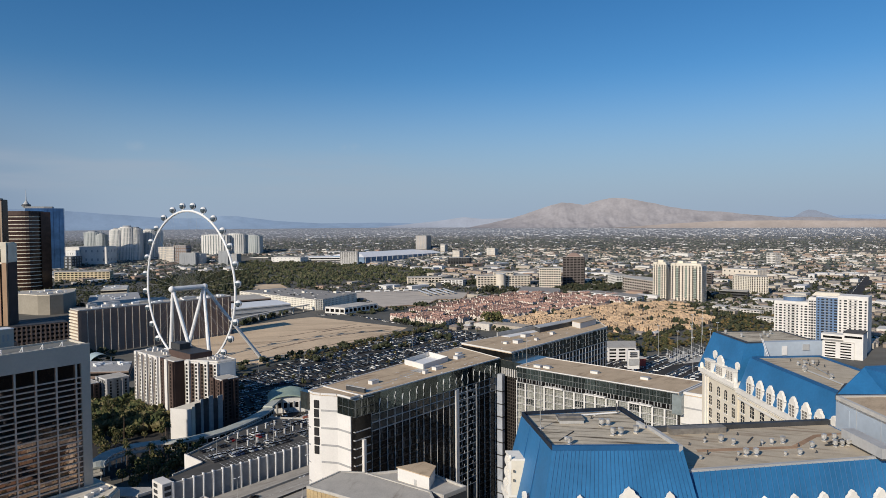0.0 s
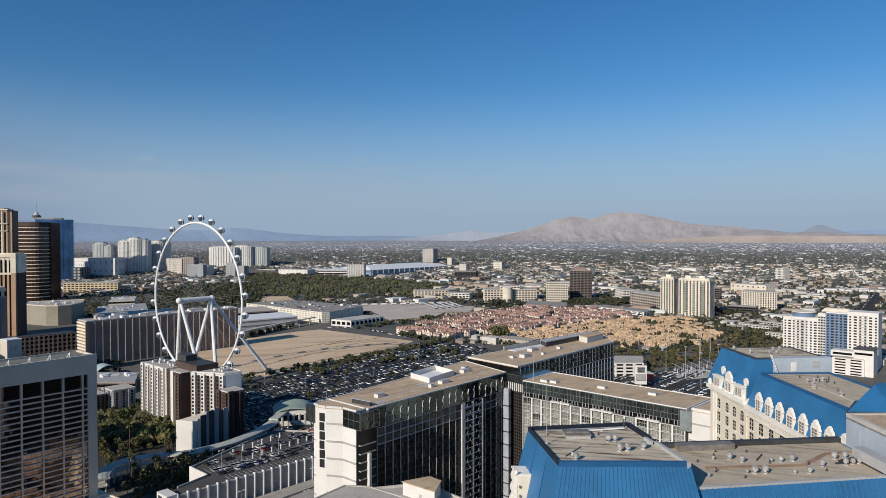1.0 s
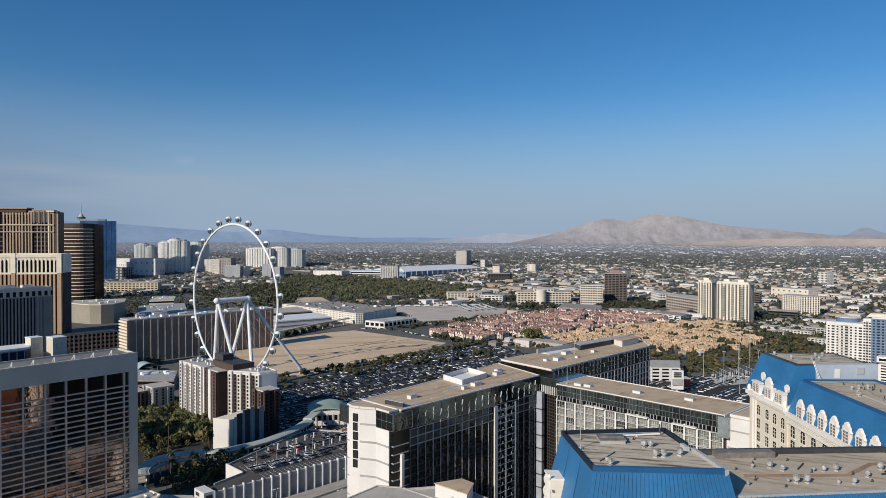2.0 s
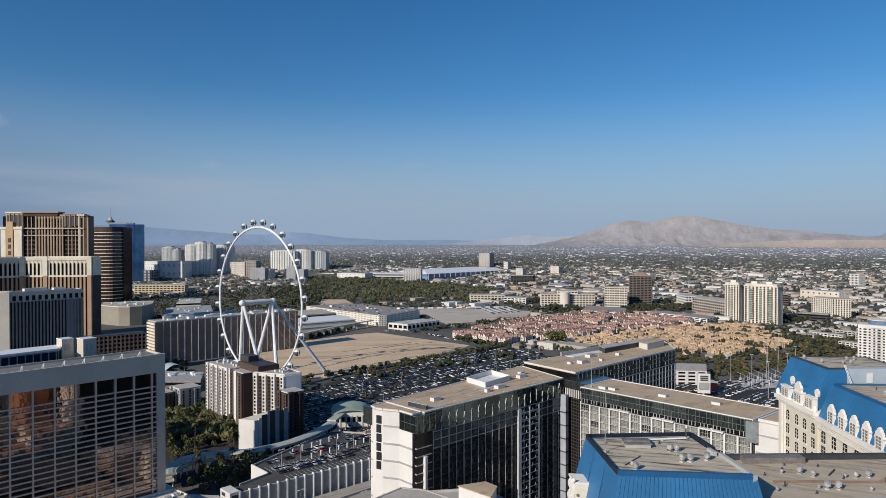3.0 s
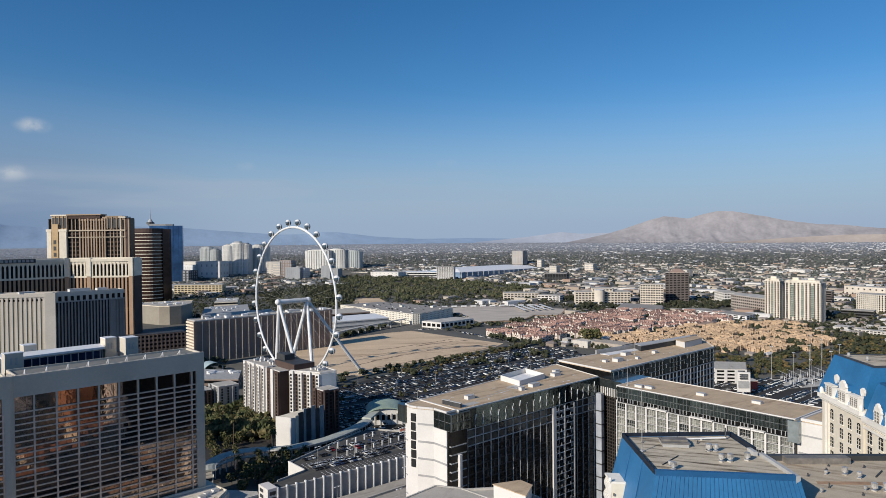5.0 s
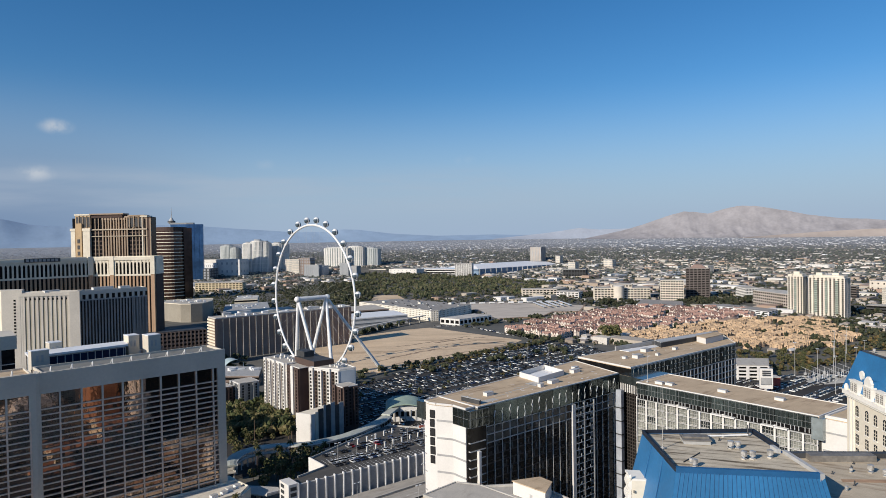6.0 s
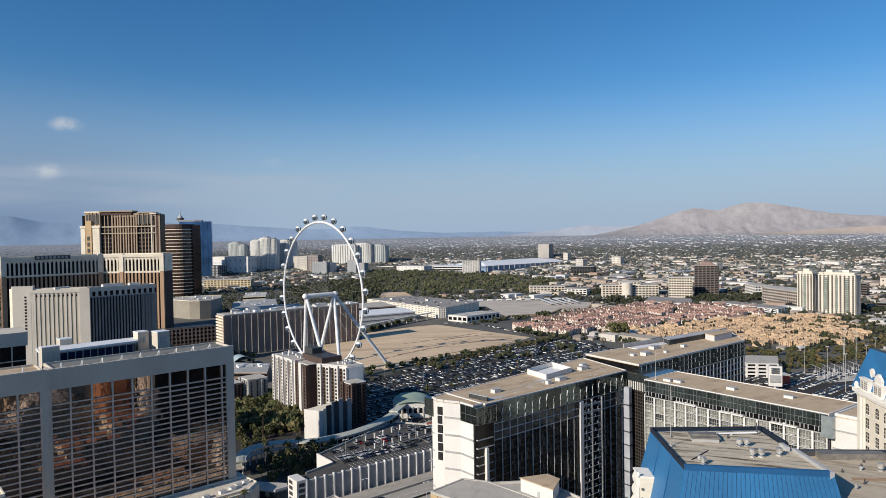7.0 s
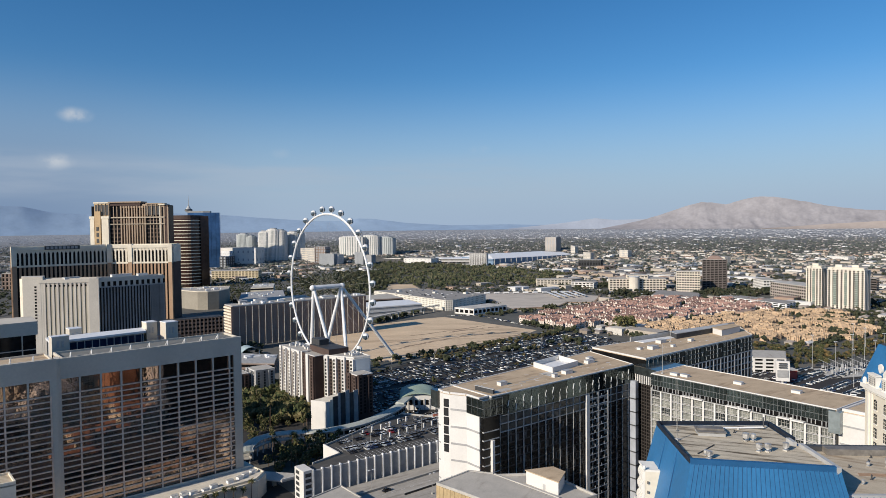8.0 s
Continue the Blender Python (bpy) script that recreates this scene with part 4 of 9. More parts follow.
part("back_parapet", Shape().wallbox(P2[2], P2[3], 0, 29, -0.9, 0.02, 114.2, 115.35), DARK, hotel, "dark back parapet")
for k in range(6):
    q = lerp((85.0, 25.9), (100.7, 12.7), k / 5)
    dormer(hotel, q, (-0.64, -0.77), 107.4, 2.2, 4.0, 2.4)
part("duct_house", Shape().wallbox((95.5, 39.2), (102.5, 32.8), 0, 8.6, 0.3, 1.8, 114.66, 115.5), LOUVRE, hotel, "grey metal roof duct")
# centre block with pale wall
CB = [(117.8, 21.0), (99, 5.2), (109, -9), (129, 9)]
part("centre_block", Shape().prism(CB, 0, 118.0), PALEBLUE, hotel, "pale blue-grey plant wall")
roof(hotel, CB, 118.4, h=0.2)
part("plant_door", Shape().wallbox(CB[0], CB[1], 2.6, 3.6, -0.02, 0.06, 114.7, 117.2), PALEBLUE, hotel)
for k in (5.3, 11.0, 17.0):
    part("wall_joint", Shape().wallbox(CB[0], CB[1], k, k + 0.06, -0.02, 0.03, 114.7, 118.0), GREY, hotel)
CM = [(120.7, 21.6), (126, 15), (134, 8), (140, 14), (130.5, 22.0)]
part("centre_gutter", Shape().prism(CM, 117.2, 118.0), DARK, hotel)
part("centre_mansard", Shape().taper([(121.4, 21.5), (126.2, 15.6), (134, 8.8), (139.3, 14), (130.4, 21.6)], 118.0, [(129, 19.0), (125.5, 15.4), (131, 10.5), (136, 14), (130.6, 19.0)], 121.4), BLUE, hotel, "blue metal mansard roof")
# far wing and pavilion
P3 = [(159.2, 45.7), (128, 17.2), (139, 5), (170.4, 33.5)]
nw = Vector((-0.675, 0.738))
P3L = [(159.2 + nw.x * 2.4, 45.7 + nw.y * 2.4), (126.0 + nw.x * 2.4, 15.4 + nw.y * 2.4), (139, 5), (170.4, 33.5)]
part("far_wing_wall", Shape().prism([P3L[0], P3L[1], (139, 6), (170, 34)], 0, 108.2), CREAM, hotel, "cream stone facade with arched windows")
mansard(hotel, [(p[0] + (nw.x * 0.3 if i < 2 else 0), p[1] + (nw.y * 0.3 if i < 2 else 0)) for i, p in enumerate(P3L)], P3, 107.6, 114.8, [])
roof(hotel, [(158.6, 45.0), (129, 18), (139, 6.2), (169.6, 33.6)], 115.0, deck=WEATHERED2, h=0.3, edge=BLUESEAM)
FW0, FW1 = P3L[0], P3L[1]
fl = length(FW0, FW1)
part("cornice", Shape().wallbox(FW0, FW1, 0, fl, -0.1, 0.9, 106.9, 107.9), ORNAMENT, hotel)
part("lower_cornice", Shape().wallbox(FW0, FW1, 0, fl, -0.1, 0.5, 105.4, 105.9), ORNAMENT, hotel)
for k in range(60):
    part("dentil", Shape().wallbox(FW0, FW1, 0.2 + k * 0.6, 0.5 + k * 0.6, -0.05, 0.6, 106.4, 106.9), ORNAMENT, hotel)
for k in range(9):
    a = 0.7 + k * 4.33
    q = Vector(FW0) + (Vector(FW1) - Vector(FW0)).normalized() * a
    if k:
        dormer(hotel, (q.x, q.y), tuple(nw), 107.5, 2.9, 4.3, 1.5)
    for j in range(5):
        arched_window(hotel, FW0, FW1, a + 1.1, 102.6 - j * 3.2, 1.7, 2.5, arch=(j == 0))
P4 = [(172.5, 58.5), (160.4, 46.9), (173.5, 34.1), (184.5, 45.3)]
part("far_pavilion_wall", Shape().prism([(170.4, 60.4), (157.4, 47.8), (172, 34), (186, 45)], 0, 109), CREAM, hotel, "cream stone pavilion wall")
mansard(hotel, [(172.2, 62.2), (158.2, 48.8), (173.4, 34.2), (187, 45.3)], P4, 108.4, 117.7, [])
roof(hotel, [(172.3, 57.8), (161.2, 47.0), (173.5, 35), (183.8, 45.3)], 117.85, deck=WEATHERED, h=0.12, edge=DARK)
part("far_plant_wall", Shape().wallbox((160.4, 46.9), (173.5, 34.1), 4.4, 18.2, -1.2, 0.5, 114.6, 118.1), PALEBLUE, hotel, "pale blue-grey plant wall")
part("plant_door", Shape().wallbox((160.4, 46.9), (173.5, 34.1), 8.4, 9.6, 0.5, 0.68, 115, 117.1), WHITE, hotel)
part("plant_louvre", Shape().wallbox((160.4, 46.9), (173.5, 34.1), 13.4, 15.0, 0.5, 0.68, 116, 117.4), GREY, hotel)
A0, A1 = (170.4, 60.4), (157.4, 47.8)
al = length(A0, A1)
part("cornice", Shape().wallbox(A0, A1, -0.5, al, -0.1, 0.9, 107.8, 108.7), ORNAMENT, hotel)
for k in range(30):
    part("dentil", Shape().wallbox(A0, A1, 0.2 + k * 0.6, 0.5 + k * 0.6, -0.05, 0.6, 107.3, 107.8), ORNAMENT, hotel)
along = (Vector(A1) - Vector(A0)).normalized()
for a in (4.2, 10.1, 15.2):
    b = part("attic_block", Shape().wallbox(A0, A1, a - 1.75, a + 1.75, -0.6, 0.5, 108.6, 111.3), ORNAMENT, hotel, "white cast stone attic with windows")
    part("attic_cap", Shape().wallbox(A0, A1, a - 1.95, a + 1.95, -0.6, 0.65, 111.3, 111.6), ORNAMENT, b)
    for k in (-0.8, 0.8):
        wd = part("window", Shape().wallbox(A0, A1, a + k - 0.55, a + k + 0.55, 0.45, 0.56, 109.1, 111.0), LOUVRE, b)
        for m in range(4):
            part("glazing_bar", Shape().wallbox(A0, A1, a + k - 0.55, a + k + 0.55, 0.55, 0.6, 109.3 + m * 0.48, 109.38 + m * 0.48), ORNAMENT, wd)
        part("glazing_bar", Shape().wallbox(A0, A1, a + k - 0.05, a + k + 0.05, 0.55, 0.6, 109.1, 111.0), ORNAMENT, wd)
q = Vector(A0) + along * 10.2
dormer(hotel, (q.x + nw.x * 0.2, q.y + nw.y * 0.2), tuple(nw), 110.6, 3.4, 3.2, 1.5, win=False)
for a, z in ((4.9, 111.5), (16.1, 110.9)):
    q = Vector(A0) + along * a - nw * 0.95
    shield(hotel, (q.x, q.y), tuple(nw), z + 0.3, 1.7, 2.2)
for a in (0.4, 17.8):
    q = Vector(A0) + along * a + nw * 0.3
    part("urn", Shape().ball((q.x, q.y, 109.3), 0.5, 8, 6, 1.8), ORNAMENT, hotel)
for a in (4.7, 9.0, 12.6, 16.3):
    for j in range(6):
        arched_window(hotel, A0, A1, a, 103.6 - j * 3.2, 1.35, 2.2, arch=(j == 0))
for a in (1.6, 3.0):
    part("pilaster", Shape().wallbox(A0, A1, a, a + 0.5, -0.05, 0.3, 80, 107.4), ORNAMENT, hotel)

GALV = material("galvanised_metal", (0.55, 0.53, 0.49), 0.4, 0.3, 1.5, 5.0, 0, 0.5)
# roof vents, built once and copied
def make_vent(x, y, z, s=1.0):
    v = thing("roof_vent", "grey metal turbine vent on the hotel roof", "roof vent", (x, y, z), "roof vents")
    part("base", Shape().block(x, y, z, 0.6, 0.6, 0.16), GALV, v)
    part("pipe", Shape().tube((x, y, z + 0.3), (x, y, z + 0.75), 0.22, n=8), STEEL, v)
    part("cap", Shape().tube((x, y, z + 0.45), (x, y, z + 1.0), 0.44, 0.4, n=10), GALV, v)
    part("cap_top", Shape().tube((x, y, z + 1.0), (x, y, z + 1.1), 0.44, 0.2, n=10), GALV, v)
    return v


vent = make_vent(82.9, 43.2, 117.66)
VENTS = [(83.6, 42.6, 117.66, 1), (80.2, 40.1, 117.66, 1.1), (81.0, 39.4, 117.66, 1.1), (83.1, 38.2, 117.66, 1.1), (73.3, 42.7, 117.66, 1), (74.0, 43.6, 117.66, 0.7)]
VENTS += [(95.7, 31.2, 114.66, 1.1), (94.0, 32.9, 114.66, 0.6), (95.6, 29.5, 114.66, 0.95), (91.6, 27.6, 114.66, 0.6), (92.2, 26.8, 114.66, 1.1), (93.1, 25.8, 114.66, 1.1), (98.3, 26.5, 114.66, 0.7), (99.3, 25.5, 114.66, 0.9), (100.7, 24.4, 114.66, 1.1), (95.6, 22.8, 114.66, 0.6), (97.0, 21.4, 114.66, 0.95), (101.0, 20.8, 114.66, 1), (105.5, 20.2, 114.66, 1.1), (107.0, 19.2, 114.66, 1), (103.8, 18.5, 114.66, 1), (104.7, 17.8, 114.66, 0.9), (105.6, 17.2, 114.66, 0.9), (108.0, 17.9, 114.66, 0.7), (86.9, 30.9, 114.66, 0.6), (106.3, 15.9, 114.66, 0.6)]
VENTS += [(150.6, 32.4, 115, 1.1), (152.0, 33.0, 115, 1.1), (147, 27.0, 115, 1.0), (143.4, 22.4, 115, 1.0), (140.6, 17.8, 115, 1.0), (142.5, 17.0, 115, 1.0), (156, 35.0, 115, 0.9), (158.2, 34.2, 115, 0.9), (160, 33.0, 115, 0.9),
          (168, 50.2, 118, 0.9), (170, 46.4, 118, 0.9), (171.4, 45.2, 118, 0.9), (175, 47, 118, 0.9), (177, 46, 118, 0.9), (170.6, 54.8, 118, 0.9), (118, 12.5, 118.4, 1.1)]
for x, y, z, s in VENTS:
    c = copy_thing(vent, pose(x, y, z))
    c.scale = (s * 0.82, s * 0.82, s * 0.9)
hatch = thing("roof_skylight", "grey metal roof hatch with sloped lid", "roof hatch", (82.2, 47.8, 117.66))
part("curb", Shape().block(82.2, 47.8, 117.66, 3.4, 2.6, 0.5, -48), GREY, hatch)
part("lid", Shape().block(82.2, 47.8, 118.16, 3.7, 2.9, 0.12, -48), LOUVRE, hatch)
part("ridge", Shape().block(82.2, 47.8, 118.28, 3.4, 1.1, 0.22, -48), LOUVRE, hatch)
unit = thing("roof_cooler", "long grey air handling unit beside the plant wall", "air handler", (105, 13.5, 114.66))
part("case", Shape().wallbox((109.5, 16.8), (101.5, 9.6), 0.5, 9, 0.8, 2.6, 115.0, 116.4), GREY, unit)
part("stand", Shape().wallbox((109.5, 16.8), (101.5, 9.6), 0.9, 8.6, 1.0, 2.4, 114.66, 115.0), DARK, unit)
part("pipe", Shape().tube((104, 19.4, 115), (108.8, 17.4, 115), 0.12), DARK, unit)


def ladder(a, b, w, label):
    a, b = Vector(a), Vector(b)
    ld = thing("roof_ladder", label, "ladder", tuple(a))
    d = Vector((0.725, 0.689, 0)) * (w / 2)
    for s in (-1, 1):
        part("rail", Shape().tube(a + d * s, b + d * s, 0.06, n=5), STEEL, ld)
    for k in range(1, 14):
        m = a + (b - a) * (k / 14)
        part("rung", Shape().tube(m - d, m + d, 0.035, n=5), STEEL, ld)


ladder((105.4, 13.0, 114.66), (105.2, 10.9, 119.6), 0.6, "pale metal ladder against the plant wall")
ladder((161.6, 42.4, 115.0), (163.2, 44.2, 118.8), 0.6, "pale metal ladder up to the pavilion roof")
flag = thing("roof_antenna", "thin metal antenna mast on the pavilion roof", "mast", (76.3, 49.0, 117.66))
part("pole", Shape().tube((76.3, 49.0, 117.66), (76.3, 49.0, 126.5), 0.06, 0.03), GALV, flag)
part("base", Shape().block(76.3, 49.0, 117.66, 0.5, 0.5, 0.25), GREY, flag)
conduit = thing("roof_pipe", "white pipe lying across the pavilion roof", "pipe", (86, 46.5, 117.66))
part("run", Shape().tube((84.0, 48.4, 117.9), (89.6, 44.2, 117.9), 0.12), STEEL, conduit)
part("foot", Shape().block(86.8, 46.3, 117.66, 0.3, 0.3, 0.2), GREY, conduit)
part("riser", Shape().tube((89.6, 44.2, 117.9), (89.9, 44.4, 119.2), 0.1), DARK, conduit)

# ---- small pipe stubs and hoses on the decks ----
rp = random.Random(8)


def stub(x, y, z, h):
    t = thing("pipe_stub", "small dark vent pipe on the gravel roof", "vent pipe", (x, y, z), "pipe stubs")
    part("pipe", Shape().tube((x, y, z - 0.02), (x, y, z + h), 0.09, n=6), DARK, t)
    part("collar", Shape().tube((x, y, z - 0.02), (x, y, z + 0.08), 0.24, 0.12, 8), DARK, t)


for i in range(10):
    k, m = rp.uniform(0.08, 0.95), rp.uniform(0.12, 0.85)
    p = lerp(lerp((81.6, 31.4), (104.6, 12.4), k), lerp((94, 40.8), (114.9, 21.8), k), m)
    stub(p[0], p[1], 114.66, rp.uniform(0.25, 0.6))
for i in range(4):
    p = lerp(lerp((71.5, 43.3), (80.9, 32.4), rp.random()), lerp((80.4, 53.4), (90.6, 44.6), rp.random()), rp.uniform(0.1, 0.9))
    stub(p[0], p[1], 117.66, rp.uniform(0.2, 0.5))
for i in range(12):
    k, m = rp.uniform(0.1, 0.9), rp.uniform(0.2, 0.8)
    p = lerp(lerp((158.6, 45.0), (129, 18), k), lerp((169.6, 33.6), (139, 6.2), k), m)
    stub(p[0], p[1], 115.0, rp.uniform(0.4, 0.9))
for a, b, z, r, m in (((103.2, 19.6), (106.6, 17.4), 114.8, 0.14, DARK), ((97.5, 28.2), (100.6, 28.4), 114.75, 0.1, DARK), ((86, 36.5), (91, 36.8), 114.74, 0.07, GREY), ((73.6, 44.4), (78.2, 44.9), 117.74, 0.06, DARK), ((133, 16), (152, 33), 115.2, 0.16, GREY), ((148, 27), (163, 36), 115.15, 0.12, GALV)):
    t = thing("roof_pipe", "thin pipe lying on the gravel roof", "pipe", (a[0], a[1], z), "roof pipes")
    part("run", Shape().tube((*a, z), (*b, z), r, n=6), m, t)
    part("bracket", Shape().block((a[0] + b[0]) / 2, (a[1] + b[1]) / 2, z - r - 0.08, 0.3, 0.3, 0.1), GREY, t)
# ---- bronze mirror-glass hotel ----
FASCIA = material("pale_grey_fascia", (0.56, 0.51, 0.425), 0.8, 0.06, 0.05, 0.8)
RAIL = material("pale_sunscreen_rail", (0.72, 0.57, 0.45), 0.7, 0.1, 0.3, 1.0)
BLUEWIN = material("deep_blue_window", (0.012, 0.024, 0.055), 0.1, 0.2, 0.3, 1.0)
mir = thing("mirror_glass_hotel", "bronze mirror-glass hotel slab with pale grey frame", "hotel", (80, 370, 0))
F0, F1 = (45.5, 355.8), (134.5, 361.0)
part("glass_body", Shape().prism([(45.6, 356.4), (134.0, 361.6), (133.2, 381.6), (44.8, 376.6)], 0, 84.4), BRONZE, mir, "bronze mirror glass wall")


def sunscreen(parent, p0, p1, z_top, z_bot, bays, step, g0, g1, fascia=9.0, left=4.0, right=4.2):
    """A pale frame with rails and mullions; bays of equal width lie between g0 and g1 along the wall."""
    le = length(p0, p1)
    part("fascia", Shape().wallbox(p0, p1, -0.2, le + 0.2, -0.6, 0.7, z_top - fascia, z_top + 0.8), FASCIA, parent, "pale grey fascia")
    part("end_pier", Shape().wallbox(p0, p1, le - right, le + 0.2, -0.6, 0.65, z_bot, z_top - fascia), FASCIA, parent)
    part("end_pier", Shape().wallbox(p0, p1, -0.2, left, -0.6, 0.65, z_bot, z_top - fascia), FASCIA, parent)
    for i in range(1, bays + 1):
        a = g0 + (g1 - g0) * i / bays
        part("mullion", Shape().wallbox(p0, p1, a - 0.34, a + 0.34, -0.2, 0.45, z_bot, z_top - fascia), RAIL, parent)
        part("mullion_head", Shape().wallbox(p0, p1, a - 0.38, a + 0.38, 0.3, 0.8, z_top - fascia - 7.5, z_top - fascia), FASCIA, parent)
    z = z_top - fascia - 7.6
    while z > z_bot:
        part("sunscreen_rail", Shape().wallbox(p0, p1, left, le - right, -0.1, 0.5, z, z + 0.58), RAIL, parent)
        z -= step
    for i in range(int(le / 9)):
        a = 5 + i * 9
        d = (Vector(p1) - Vector(p0)).normalized()
        q = Vector(p0) + d * a
        n = Vector((-d.y, d.x))
        part("davit", Shape().tube((q.x + n.x * 1.2, q.y + n.y * 1.2, z_top + 3.0), (q.x + n.x * 4.6, q.y + n.y * 4.6, z_top + 0.2), 0.28, n=5).tube((q.x + n.x * 1.2, q.y + n.y * 1.2, z_top + 0.2), (q.x + n.x * 1.2, q.y + n.y * 1.2, z_top + 3.0), 0.2, n=5), STEEL, parent)


def mirror_panes(parent, p0, p1, bays, seed, left=4.0, right=4.2):
    """Mirror panes of each bay, every one leaning a little its own way."""
    r = random.Random(seed)
    le = length(p0, p1)
    d = (Vector(p1) - Vector(p0)).normalized()
    n = Vector((d.y, -d.x))
    for i in range(bays):
        a0, a1 = left + (le - left - right) * i / bays, left + (le - left - right) * (i + 1) / bays
        s = Shape()
        z = 76.0
        row = 7.6
        while z > 11:
            for k in range(4):
                u0, u1 = a0 + (a1 - a0) * k / 4, a0 + (a1 - a0) * (k + 1) / 4 - 0.04
                lean, twist = r.gauss(0, 0.006), r.gauss(0, 0.005)
                o = len(s.v)
                for u, zz in ((u0, z - row), (u1, z - row), (u1, z), (u0, z)):
                    off = -0.36 + lean * (zz - z + row / 2) + twist * (u - (u0 + u1) / 2)
                    q = Vector(p0) + d * u + n * off
                    s.v.append((q.x, q.y, zz))
                s.f.append((o, o + 1, o + 2, o + 3))
            z -= row
            row = 2.72
        part("pane_bay", s, BRONZE, parent, "leaning mirror panes")["kind"] = "stuff"


mirror_panes(mir, F0, F1, 9, 4, 0.3)
mirror_panes(mir, (-60, 347), (43.5, 353.4), 10, 5, 4.0, 2.0)
sunscreen(mir, F0, F1, 85, 11, 9, 2.72, -1.2, 82.5, left=0.3)
part("west_glass_body", Shape().prism([(-60, 347.6), (43.2, 354), (42.4, 374.6), (-60, 368.6)], 0, 84.4), BRONZE, mir)
sunscreen(mir, (-60, 347), (43.5, 353.4), 85.6, 11, 11, 2.72, 1.2, 101.3, right=2.0)
part("fascia_link", Shape().prism([(43.6, 353.2), (45.4, 355.2), (45.4, 362), (43.6, 362)], 0, 85.9), FASCIA, mir)
# darker grey that has the deck's shade painted into it
DECKSHADE = streaked("shade_grey_deck", (0.20, 0.20, 0.185), (0.10, 0.10, 0.095), (0.06, 0.35, 0.5), 0.95, 0.6, -30)
PODIUMTOP = streaked("pale_cream_deck", (0.66, 0.60, 0.50), (0.34, 0.29, 0.23), (0.08, 0.5, 0.5), 0.95, 0.6, 4, 0.54)
roof(mir, [(46.5, 357), (133.4, 362), (132.6, 381), (45.4, 376)], 84.9, deck=DECKSHADE, edge=FASCIA, h=1.0)
roof(mir, [(-59, 348.6), (42.4, 355), (41.6, 374), (-59, 368)], 85.4, deck=ROOFTAN, edge=FASCIA, h=0.9)
part("podium", Shape().prism([(-60, 330), (134, 338), (142, 346), (140, 372), (-60, 372)], 0, 10.6), CREAM, mir)
roof(mir, [(-60, 331), (133.5, 339), (141, 346.5), (139, 360), (-60, 352)], 11.2, deck=PODIUMTOP, edge=CREAM, h=0.8)
part("rear_wing", Shape().prism([(47, 393), (93, 399), (95, 412), (47, 408)], 0, 87.8), GREY, mir)
part("blue_window_strip", Shape().wallbox((47, 393), (93, 399), 0.5, 46, -0.05, 0.12, 80.0, 87.0), BLUEWIN, mir, "deep blue window strip")
for k in range(13):
    part("window_post", Shape().wallbox((47, 393), (93, 399), 0.5 + k * 3.7, 0.9 + k * 3.7, 0.05, 0.25, 80.0, 87.0), GREY, mir)
part("white_roof_slab", Shape().prism([(46, 391.6), (94, 397.8), (96, 413), (46, 409)], 87.8, 88.9), STEEL, mir, "white roof slab")
part("rear_tower", Shape().prism([(-60, 452), (47, 462), (47, 490), (-60, 490)], 0, 91), GLASS, mir)
part("fascia", Shape().prism([(-60, 451), (48, 461.2), (48, 491), (-60, 491)], 84, 92), FASCIA, mir)
for k in range(5):
    part("sunscreen_rail", Shape().wallbox((-60, 452), (47, 462), 0, 107.4, -0.1, 0.5, 75 - k * 3.2, 75.5 - k * 3.2), RAIL, mir)
for k in range(9):
    part("mullion", Shape().wallbox((-60, 452), (47, 462), 12 * k + 4, 12 * k + 4.6, -0.1, 0.6, 50, 84), FASCIA, mir)
for x, y, lx, ly, h in ((49.5, 387, 8, 5, 7), (98, 407, 6, 7, 7.5), (107, 400, 7, 8, 7.5), (60, 413, 6, 6, 7)):
    u = thing("roof_house", "white stair house on the hotel roof", "roof house", (x, y, 84.9), "stair houses")
    part("case", Shape().block(x, y, 78.0, lx, ly, h + 7, 8), FASCIA, u)
    part("lid", Shape().block(x, y, 85.0 + h, lx * 1.05, ly * 1.05, 0.4, 8), STEEL, u)
    for k in range(2):
        part("door", Shape().block(x - 1 + k * 2.2, y - ly / 2 - 0.1, 86.5, 1.0, 0.25, 3.4, 8), GREY, u)
for i, (x, y) in enumerate(((92, 342), (97, 343), (101, 341), (96, 338.5), (112, 343), (121, 344), (136, 350), (84, 341), (107, 340.5), (127, 345.5), (131, 348))):
    roof_unit(x, y, 11.2, 3.4, 2.4, 1.5, 6 + i, STEEL, "white rooftop unit on the podium")

# ---- unseen low casino roofs across the court, added for the mirror glass to reflect ----
CASINO = material("orange_tan_roof", (0.40, 0.26, 0.18), 0.9, 0.2, 0.05, 0.6)
cas = thing("casino_podium", "unseen low roof blocks added for the mirror glass to reflect", "casino", (60, 240, 0))
# dark blocks keep most of the reflection black
for i, (x0, y0, x1, y1, z, m) in enumerate(((-20, 215, 18, 300, 9, DARK), (32, 215, 88, 238, 13, DARK), (34, 252, 88, 300, 12, DARK), (90, 215, 126, 238, 9, DARK), (90, 240, 126, 300, 9, DARK), (28, 304, 60, 322, 6, DARK), (60, 313, 124, 329, 8, CASINO), (0, 180, 60, 212, 22, DARK), (62, 186, 112, 212, 10, DARK))):
    part("roof_block", Shape().box(x0, y0, 0, x1, y1, z), m, cas)
    part("roof_edge", Shape().box(x0 - 0.4, y0 - 0.4, z, x1 + 0.4, y0 + 0.6, z + 0.9), CREAM, cas)
